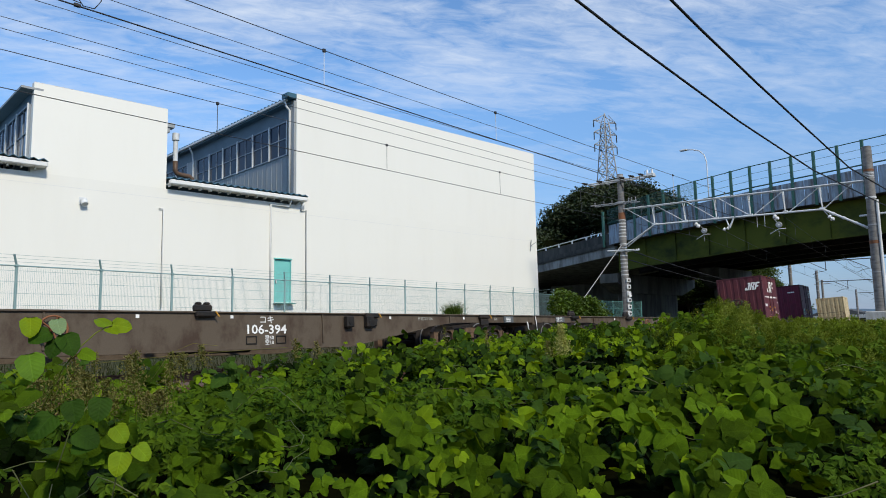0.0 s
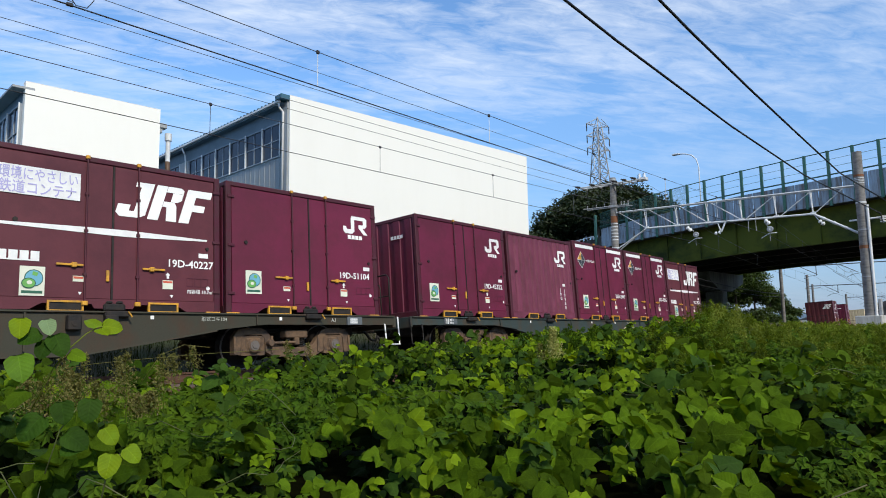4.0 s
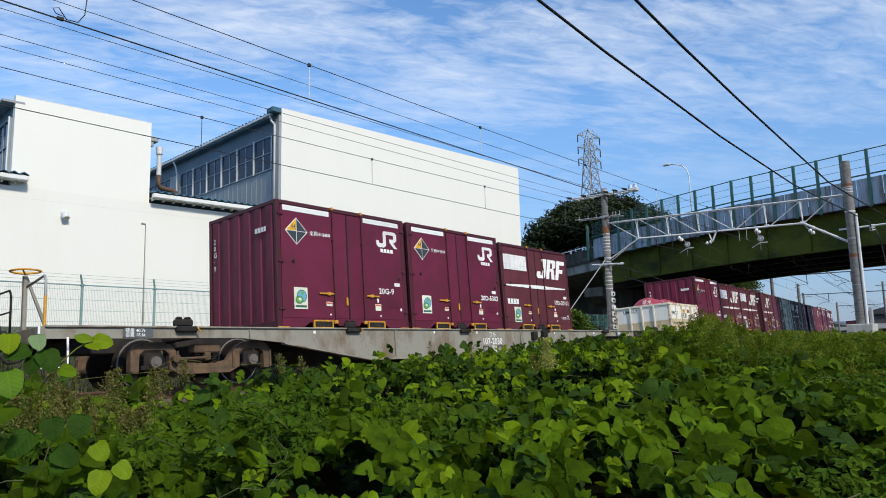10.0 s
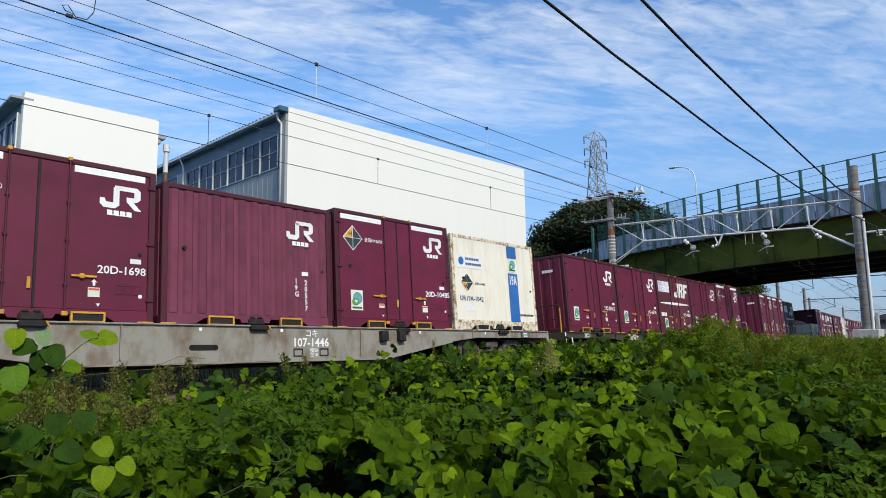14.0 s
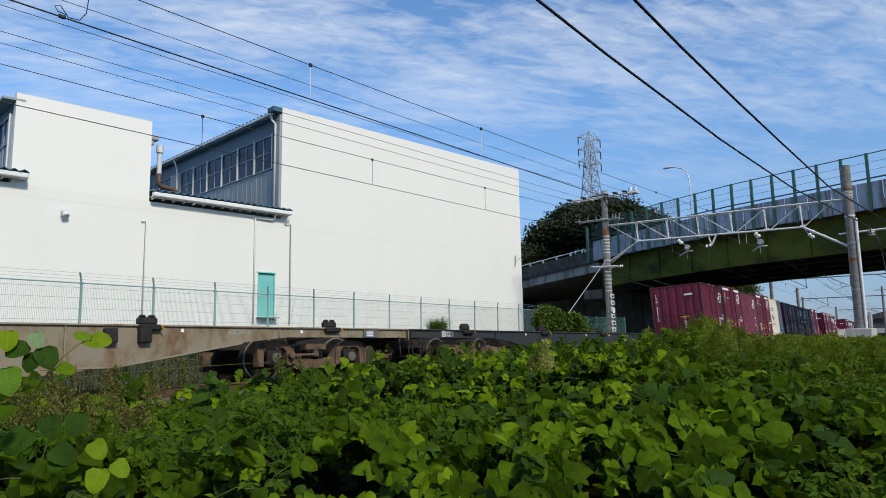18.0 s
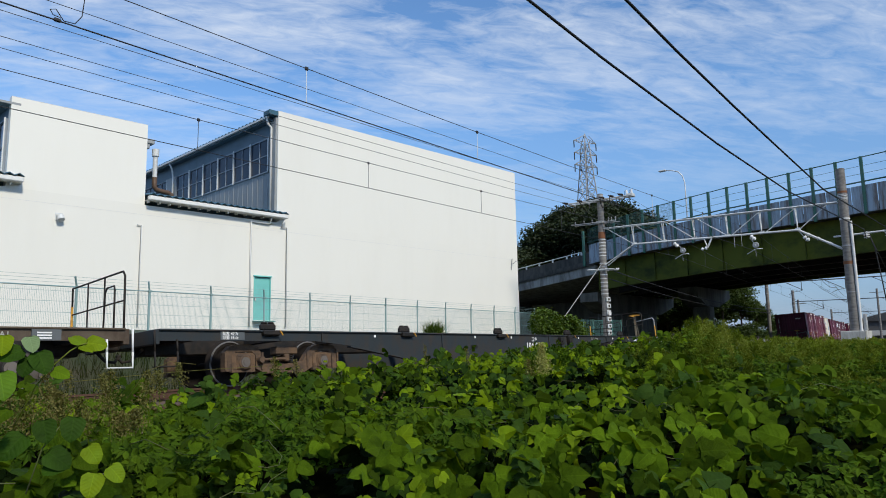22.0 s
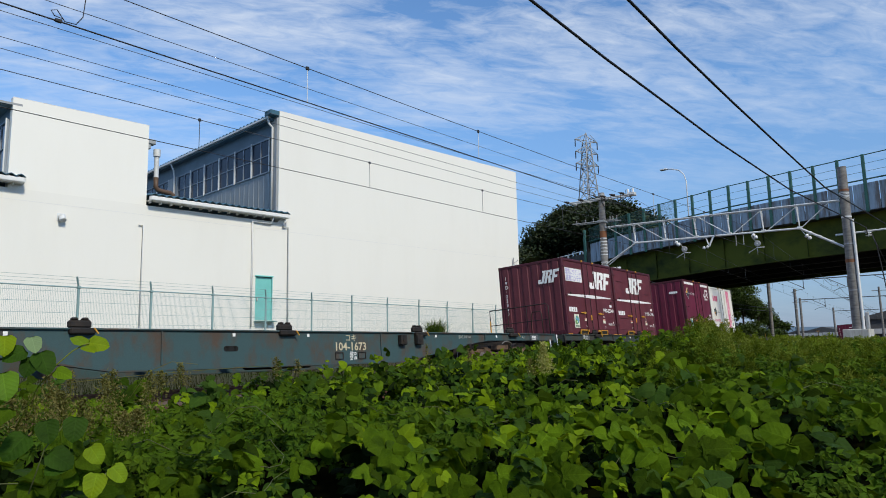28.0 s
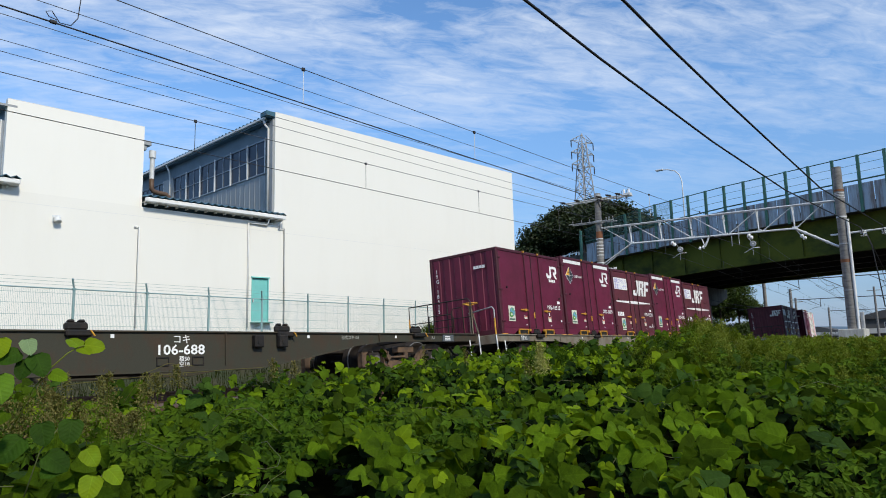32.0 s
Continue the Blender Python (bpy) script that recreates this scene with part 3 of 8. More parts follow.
def name_bars(parent, x, z, w, h, mat, n=4, rear=False):
    """Unreadable company name as one toothed bar."""
    top = []
    for i in range(n):
        a, b = x + w * i / n, x + w * (i + 0.82) / n
        top += [(a, z + 0.15 * h), (a, z + h), (b, z + h), (b, z + 0.15 * h)]
    poly = [(x, z), *top, (x + w * (n - 0.18) / n, z)]
    s = Shape()
    if rear:
        s.add([(-HL - 0.03, -a, b) for a, b in poly], [tuple(range(len(poly)))])
    else:
        s.flat(poly, -HW - 0.005)
    return part("name_bar", s, mat, parent)


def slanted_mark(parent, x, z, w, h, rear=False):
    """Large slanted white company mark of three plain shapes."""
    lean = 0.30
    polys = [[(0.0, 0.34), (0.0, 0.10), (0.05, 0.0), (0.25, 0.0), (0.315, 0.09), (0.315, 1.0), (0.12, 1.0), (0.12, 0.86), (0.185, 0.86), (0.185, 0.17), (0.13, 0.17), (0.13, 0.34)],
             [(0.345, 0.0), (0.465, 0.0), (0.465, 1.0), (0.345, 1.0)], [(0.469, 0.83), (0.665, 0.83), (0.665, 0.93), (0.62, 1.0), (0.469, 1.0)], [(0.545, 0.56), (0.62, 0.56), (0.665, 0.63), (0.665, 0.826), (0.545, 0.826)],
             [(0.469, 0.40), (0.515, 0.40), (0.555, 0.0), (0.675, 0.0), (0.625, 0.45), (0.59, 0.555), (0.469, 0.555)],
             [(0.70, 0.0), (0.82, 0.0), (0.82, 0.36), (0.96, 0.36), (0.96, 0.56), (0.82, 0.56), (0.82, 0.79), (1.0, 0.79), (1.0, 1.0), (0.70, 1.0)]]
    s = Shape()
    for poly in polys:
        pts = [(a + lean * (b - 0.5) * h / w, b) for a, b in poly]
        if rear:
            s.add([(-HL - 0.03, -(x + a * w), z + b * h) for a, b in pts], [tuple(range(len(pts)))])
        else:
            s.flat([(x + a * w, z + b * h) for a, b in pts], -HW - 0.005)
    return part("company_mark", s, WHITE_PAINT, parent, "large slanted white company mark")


def diamond(parent, x, z, mats, letter, r=0.27):
    y = -HW - 0.005
    d = part("diamond_sign", Shape().flat([(x - r - .015, z), (x, z - r - .015), (x + r + .015, z), (x, z + r + .015)], y), WHITE_PAINT, parent, "diamond height warning sign")
    q = [((x - r, z), (x, z), (x, z + r)), ((x, z + r), (x, z), (x + r, z)), ((x - r, z), (x, z - r), (x, z)), ((x, z - r), (x + r, z), (x, z))]
    g = 0.006
    for tri, mat in zip(q, mats):
        cx, cz = sum(p[0] for p in tri) / 3, sum(p[1] for p in tri) / 3
        part("quarter", Shape().flat([(cx + (a - cx) * (1 - g / 0.1), cz + (b - cz) * (1 - g / 0.1)) for a, b in tri], y - 0.004), mat, d)
    lettering("letter", letter, 0.11, (x - 0.13, y - 0.009, z + (0.04 if letter == "H" else -0.16)), BLACKISH, d)
    return d


def container_base(root, paint, trim, H, ribs=True, side_doors=True, gold=YELLOW, seam=0.02, bars=(-0.40, 0.45), rust=None):
    """Shell of a twelve-foot container with rails, posts, doors, locking bars and fork pockets."""
    body = Shape().box(-HL + 0.03, HL - 0.03, -HW + 0.035, HW - 0.035, 0.14, H - 0.05)
    part("body", body, paint, root)
    roof = Shape().cbox(-HL + 0.02, HL - 0.02, -HW + 0.03, HW - 0.03, H - 0.06, H - 0.01, 0.015)
    for i in range(9):
        x = -1.5 + i * 0.375
        roof.box(x - 0.03, x + 0.03, -HW + 0.12, HW - 0.12, H - 0.012, H + 0.004)
    part("roof", roof, paint, root)
    for sx in (-1, 1):
        for sy in (-1, 1):
            x0, y0 = sx * HL, sy * HW
            part("corner_post", Shape().cbox(min(x0, x0 - sx * 0.11), max(x0, x0 - sx * 0.11), min(y0, y0 - sy * 0.09), max(y0, y0 - sy * 0.09), 0.0, H, 0.012), trim, root)
    for sy in (-1, 1):
        y0, y1 = sorted((sy * HW, sy * (HW - 0.07)))
        part("top_rail", Shape().cbox(-HL + 0.10, HL - 0.10, y0, y1, H - 0.09, H, 0.012), trim, root)
        rail = Shape().slab([(-HL + .11, .20), (-HL + .11, .02), (-1.22, .02), (-1.05, .12), (-.34, .12), (-.30, .05), (.30, .05), (.34, .12), (1.05, .12), (1.22, .02), (HL - .11, .02), (HL - .11, .20)],
                            y0 + 0.006, y1 - 0.006)
        part("bottom_rail", rail, rust or paint, root)
    for sx in (-1, 1):
        x0, x1 = sorted((sx * HL, sx * (HL - 0.06)))
        part("end_rail", Shape().cbox(x0, x1, -HW + 0.09, HW - 0.09, H - 0.09, H - 0.005, 0.01), trim, root)
        part("end_sill", Shape().cbox(x0, x1, -HW + 0.09, HW - 0.09, 0.02, 0.16, 0.01), trim, root)
        prof = [(-HW + 0.09, 0.0)]
        n = 6
        for i in range(n):
            y = -HW + 0.26 + i * (2 * HW - 0.52) / (n - 1)
            prof += [(y - 0.13, 0.0), (y - 0.10, 0.034), (y + 0.10, 0.034), (y + 0.13, 0.0)]
        prof.append((HW - 0.09, 0.0))
        xa = sx * (HL - 0.04)
        end = Shape()
        v = [(xa + sx * t, y, z) for z in (0.15, H - 0.09) for y, t in prof]
        k = len(prof)
        end.add(v, [(i, i + 1, k + i + 1, k + i) for i in range(k - 1)])
        part("end_panel", end, paint, root)
    if side_doors:
        for a, b in ((-HL + 0.12, seam - 0.015), (seam + 0.015, HL - 0.12)):
            part("side_door", Shape().cbox(a, b, -HW + 0.004, -HW + 0.05, 0.20, H - 0.10, 0.008), paint, root)
        part("door_seal", Shape().box(seam - 0.016, seam + 0.016, -HW - 0.002, -HW + 0.03, 0.19, H - 0.1), BLACK_STEEL, root)
        for x in bars:
            bar = part("locking_bar", Shape().tube((x, -HW - 0.02, 0.12), (x, -HW - 0.02, H - 0.03), 0.016, n=6), trim if rust is None else paint, root)
            part("bar_cap", Shape().cbox(x - 0.032, x + 0.032, -HW - 0.04, -HW + 0.01, H - 0.05, H + 0.010, 0.008), gold, bar)
            part("bar_foot", Shape().cbox(x - 0.04, x + 0.05, -HW - 0.045, -HW + 0.01, 0.09, 0.16, 0.01), gold, bar)
            for z in (0.55, 1.25, 1.85):
                part("bar_guide", Shape().cbox(x - 0.03, x + 0.03, -HW - 0.035, -HW + 0.006, z, z + 0.05, 0.006), trim if rust is None else paint, bar)
        part("handle", Shape().cbox(bars[0] - 0.42, bars[0] - 0.03, -HW - 0.04, -HW - 0.012, 0.70, 0.735, 0.006).cbox(bars[0] - 0.2, bars[0] - 0.13, -HW - 0.05, -HW, 0.68, 0.755, 0.006), gold, root, "yellow door handle")
        part("handle", Shape().cbox(bars[1] + 0.08, bars[1] + 0.46, -HW - 0.04, -HW - 0.012, 0.70, 0.735, 0.006).cbox(bars[1] + 0.2, bars[1] + 0.27, -HW - 0.05, -HW, 0.68, 0.755, 0.006), gold, root, "yellow door handle")
        part("latch", Shape().cbox(seam - 0.10, seam - 0.05, -HW - 0.03, -HW, 0.48, 0.66, 0.008), gold, root)
        for x in (-HL + 0.03, HL - 0.15):
            for z in (0.35, H * 0.5, H - 0.32):
                part("hinge", Shape().cbox(x, x + 0.14, -HW - 0.022, -HW + 0.01, z, z + 0.055, 0.008), trim, root)
    for x in (-0.98, 0.55):
        p = Shape()
        p.box(x, x + 0.52, -HW - 0.012, -HW + 0.03, 0.135, 0.165).box(x, x + 0.52, -HW - 0.012, -HW + 0.03, -0.002, 0.020)
        p.box(x, x + 0.03, -HW - 0.012, -HW + 0.03, 0.02, 0.135).box(x + 0.49, x + 0.52, -HW - 0.012, -HW + 0.03, 0.02, 0.135)
        pk = part("fork_pocket", p, gold, root, "yellow edged fork pocket")
        part("pocket_hole", Shape().box(x + 0.03, x + 0.49, -HW + 0.005, -HW + 0.04, 0.02, 0.135), BLACK_STEEL, pk)
    for x in (-HL + 0.0, HL - 0.27):
        part("corner_foot", Shape().cbox(x, x + 0.27, -HW - 0.010, -HW + 0.05, 0.0, 0.028, 0.006), gold, root)
    part("port", Shape().lathe([(-HW - 0.02, 0.035), (-HW + 0.02, 0.035)], "y", (-1.45, 0, 1.35), 10), BLACK_STEEL, root)
    part("port", Shape().lathe([(-HW - 0.02, 0.03), (-HW + 0.02, 0.03)], "y", (1.60, 0, 1.15), 10), BLACK_STEEL, root)


def small_labels(root):
    y = -HW - 0.004
    for x0, x1, z0, z1 in ((0.79, 0.97, 0.40, 0.55), (-0.63, -0.47, 0.46, 0.55)):
        lab = part("paper_label", Shape().flat([(x0, z0), (x1, z0), (x1, z1), (x0, z1)], y), ECO_CREAM, root, "white paper label with a red head")
        part("red_band", Shape().flat([(x0 + 0.008, z1 - 0.045), (x1 - 0.008, z1 - 0.045), (x1 - 0.008, z1 - 0.012), (x0 + 0.008, z1 - 0.012)], y - 0.003), LABEL_RED, lab)
    part("paper_label", Shape().flat([(1.44, 0.98), (1.62, 0.98), (1.62, 1.06), (1.44, 1.06)], y), WHITE_PAINT, root)
    part("round_label", Shape().flat(ring(1.62, 0.44, 0.035, 10), y), WHITE_PAINT, root)
    part("arrow_mark", Shape().flat([(0.86, 0.58), (0.90, 0.58), (0.90, 0.635), (0.925, 0.635), (0.88, 0.685), (0.835, 0.635), (0.86, 0.635)], y), WHITE_PAINT, root, "small white arrow")
    fr = Shape()
    for a in (1.22, 1.36, 1.50):
        fr.flat([(a, 0.46), (a + 0.12, 0.46), (a + 0.12, 0.468), (a, 0.468)], y).flat([(a, 0.60), (a + 0.12, 0.60), (a + 0.12, 0.608), (a, 0.608)], y)
        fr.flat([(a, 0.468), (a + 0.008, 0.468), (a + 0.008, 0.60), (a, 0.60)], y).flat([(a + 0.112, 0.468), (a + 0.12, 0.468), (a + 0.12, 0.60), (a + 0.112, 0.60)], y)
    part("card_frame", fr, MAROON_DARK, root)
    for x in (-0.52, 0.95):
        part("triangle_mark", Shape().flat([(x, 0.25), (x + 0.03, 0.30), (x - 0.03, 0.30)], y), WHITE_PAINT, root)


def proto_plain(H=2.5, tall=False):
    root = thing("freight_container", "maroon steel freight container with a white company mark", "container", group="containers on the train")
    container_base(root, MAROON, MAROON_DARK, H)
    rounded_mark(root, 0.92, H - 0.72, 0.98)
    name_bars(root, 1.04, H - 0.84, 0.42, 0.085, WHITE_PAINT)
    eco_sticker(root, -1.46, 0.38)
    small_labels(root)
    if tall:
        for a, b in ((-1.70, -0.48), (0.52, 1.66)):
            part("white_stripe", Shape().flat([(a, H - 0.21), (b, H - 0.21), (b, H - 0.10), (a, H - 0.10)], -HW - 0.005), WHITE_PAINT, root, "white stripe under the roof")
        diamond(root, -1.36, H - 0.62, (HAZARD, BLACKISH, BLACKISH, BLACKISH), "H")
        lettering("height_note", "全高H=2600", 0.075, (-1.02, -HW - 0.005, H - 0.66), WHITE_PAINT, root)
    else:
        name_bars(root, 0.42, H - 0.55, 0.42, 0.085, WHITE_PAINT, rear=True)
    if tall:
        name_bars(root, 0.55, H - 0.62, 0.40, 0.10, WHITE_PAINT, rear=True)
    return root


def proto_slanted(sign=True, worn=False, bleached=False):
    H = 2.5
    root = thing("freight_container", "older brownish maroon freight container with white slanted mark and stripe", "container", group="containers on the train")
    container_base(root, MAROON_OLD, MAROON_DARK, H, bars=(-0.46, 0.36), seam=-0.04)
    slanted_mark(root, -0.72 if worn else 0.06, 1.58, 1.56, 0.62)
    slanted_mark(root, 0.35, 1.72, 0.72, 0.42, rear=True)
    st = Shape().flat([(-1.72, 1.265), (-0.3, 1.24), (0.2, 1.235), (1.60, 1.285), (1.60, 1.315), (0.2, 1.345), (-0.3, 1.34), (-1.72, 1.305)], -HW - 0.005)
    part("white_stripe", st, WHITE_PAINT, root, "white stripe thicker in the middle")
    name_bars(root, -1.66, 0.74, 0.58, 0.15, WHITE_PAINT)
    if not worn:
        eco_sticker(root, -1.36, 0.22)
    else:
        for x0, x1, z in ((-1.58, -1.05, 1.98), (0.98, 1.5, 1.62), (-1.55, -0.9, 0.62), (0.9, 1.4, 0.5)):
            part("side_slot", Shape().box(x0, x1, -HW - 0.012, -HW + 0.01, z, z + 0.022), MAROON_DARK, root)
    small_labels(root)
    if sign:
        wide = 0.86 if worn else 1.16
        b = part("slogan_board", Shape().box(-1.72, -1.72 + wide, -HW - 0.012, -HW + 0.0, 1.74, 2.18), WHITE_PAINT, root, "white board with bleached words" if bleached else "white board with violet words")
        ink = GHOST_PAINT if bleached else VIOLET_PAINT
        lettering("slogan_line", "環境にやさしい", 0.155, (-1.70, -HW - 0.016, 1.98), ink, b, width=wide - 0.06)
        lettering("slogan_line", "鉄道コンテナ", 0.155, (-1.70, -HW - 0.016, 1.77), ink, b, width=wide - 0.08)
    lettering("volume_note", "内容積 18.7m³", 0.06, (1.22, -HW - 0.005, 0.34), WHITE_PAINT, root)
    return root


def ribbed_side(root, paint, H, n=13):
    for i in range(n):
        x = -HL + 0.22 + i * (2 * HL - 0.44) / (n - 1)
        w = 0.095
        poly = [(x - w, 0.0), (x + w, 0.0), (x + w * 0.62, -0.04), (x - w * 0.62, -0.04)]
        v = [(px, -HW + 0.036 + py, 0.20) for px, py in poly] + [(px, -HW + 0.036 + py, H - 0.10) for px, py in poly]
        part("side_rib", Shape().add(v, [(0, 1, 2, 3), (4, 7, 6, 5), (0, 4, 5, 1), (1, 5, 6, 2), (2, 6, 7, 3), (3, 7, 4, 0)]), paint, root)


def proto_ribbed(paint=None, tan=False):
    H = 2.5
    root = thing("freight_container", "tan ribbed open steel freight container" if tan else "dull maroon ribbed steel freight container with white mark", "container", group="containers on the train")
    p = paint or MAROON_PALE
    container_base(root, p, p if tan else MAROON_DARK, H, side_doors=False)
    ribbed_side(root, p, H)
    if not tan:
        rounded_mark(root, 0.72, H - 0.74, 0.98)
        name_bars(root, 0.86, H - 0.86, 0.42, 0.085, WHITE_PAINT)
        part("paper_label", Shape().flat([(1.08, 1.03), (1.24, 1.03), (1.24, 1.11), (1.08, 1.11)], -HW - 0.006), WHITE_PAINT, root)
    return root


def proto_cream(kind):
    H = 2.5
    lab = {"blue": "cream private freight container with a blue stripe and dark lettering", "rusty": "rust-stained cream freight container with a blue stripe",
           "blossom": "clean white freight container with a pink blossom stripe"}[kind]
    root = thing("freight_container", lab, "container", group="containers on the train")
    paint = CLEAN_WHITE if kind == "blossom" else CREAM
    container_base(root, paint, paint if kind == "blossom" else CREAM_RUST, H, side_doors=kind != "rusty", gold=YELLOW if kind == "blossom" else paint if kind != "rusty" else CREAM_RUST, rust=paint if kind == "blossom" else CREAM_RUST)
    ink = PINK_PAINT if kind == "blossom" else NAVY_PAINT
    if kind == "rusty":
        part("side_panel", Shape().cbox(-HL + 0.11, HL - 0.11, -HW + 0.002, -HW + 0.05, 0.20, H - 0.09, 0.008), CREAM, root, "cream side panel")
        for x in (-1.25, -0.75, -0.25, 0.12, 0.95, 1.35):
            part("side_rib", Shape().cbox(x - 0.02, x + 0.02, -HW - 0.003, -HW + 0.03, 0.3, H - 0.1, 0.003), CREAM, root)
        part("lower_edge", Shape().box(-HL + 0.12, HL - 0.12, -HW - 0.002, -HW + 0.04, 0.19, 0.26), CREAM_RUST, root)
        b = part("company_board", Shape().box(-1.66, -0.62, -HW - 0.006, -HW + 0.03, 1.62, 1.98), WHITE_PAINT, root, "white board with blue bars")
        for z, x0, x1 in ((1.84, -1.32, -0.74), (1.70, -1.32, -0.66)):
            for i in range(8):
                xx = x0 + (x1 - x0) * i / 8
                part("word_bar", Shape().flat([(xx, z), (xx + (x1 - x0) * 0.1, z), (xx + (x1 - x0) * 0.1, z + 0.065), (xx, z + 0.065)], -HW - 0.010), NAVY_PAINT, b)
        part("round_mark", Shape().flat([(-1.5 + 0.11 * math.cos(i * .6283), 1.80 + 0.11 * math.sin(i * .6283)) for i in range(10)], -HW - 0.010), BLUE_PAINT, b)
    else:
        s = Shape()
        for i, w in enumerate((0.2, 0.26, 0.22)):
            x = -1.5 + i * 0.27
            s.flat([(x, 1.78), (x + w * 0.8, 1.78), (x + w, 2.06), (x + w * 0.2, 2.06)], -HW - 0.005)
        part("company_mark", s, ink, root, "owner's mark as plain slanted shapes")
    diamond(root, -1.30, 1.24, (BLACKISH, BLACKISH, HAZARD_OLD if kind != "blue" else BLACKISH, BLACKISH), "W", 0.25)
    x0, x1 = (0.55, 1.0) if kind == "rusty" else (0.86, 1.30)
    y = -HW - 0.006
    stripe = PINK_PAINT if kind == "blossom" else BLUE_PAINT
    if kind == "blossom":
        sp = part("blossom_stripe", Shape().flat([(x0, 0.2), (x1, 0.2), (x1, H - 0.1), (x0, H - 0.1)], y), BLOSSOM_PINK, root, "pink stripe with pale blossoms")
        rnd = random.Random(5)
        for i in range(13):
            cx, cz, r = rnd.uniform(x0 + 0.09, x1 - 0.09), 0.32 + i * 0.155, rnd.uniform(0.06, 0.115)
            s = Shape()
            for k in range(5):
                a = k * 1.2566 + i
                s.flat([(cx, cz), (cx + r * math.cos(a - 0.45), cz + r * math.sin(a - 0.45)), (cx + 1.15 * r * math.cos(a), cz + 1.15 * r * math.sin(a)), (cx + r * math.cos(a + 0.45), cz + r * math.sin(a + 0.45))], y - 0.004)
            part("blossom", s, PALE_PINK, sp)
        eco_sticker(root, 1.45, 0.54, 0.20, 0.26)
        name_bars(root, 1.02, 0.42, 0.72, 0.07, NAVY_PAINT, n=10)
        lettering("ring_note", "ラッシング", 0.075, (1.36, y, 0.98), BLACKISH, root)
        lettering("ring_note", "リング付", 0.075, (1.36, y, 0.86), BLACKISH, root)
        lettering("warning_note", "下部吊上げ禁止", 0.10, (-1.55, y, 0.34), PINK_PAINT, root)
    else:
        for a, b in ((0.24, 1.62), (2.05, H - 0.10)):
            part("blue_stripe", Shape().flat([(x0, a), (x1, a), (x1, b), (x0, b)], y), stripe, root, "blue stripe")
        lettering("type_note", "19A", 0.26, (x0 + 0.03, y - 0.004, 1.30), WHITE_PAINT, root, width=x1 - x0 - 0.08)
        eco_sticker(root, x0 + 0.05, 1.66, 0.34, 0.36)
        name_bars(root, x1 - 0.12, 0.42, 0.80, 0.055, BLACKISH, n=11)
    lettering("height_note", "全高H=2485", 0.06, (-0.98, y, 1.20), BLACKISH, root)
    part("paper_label", Shape().flat([(-1.42, 0.50), (-1.02, 0.50), (-1.02, 0.64), (-1.42, 0.64)], y), WHITE_PAINT, root)
    return root


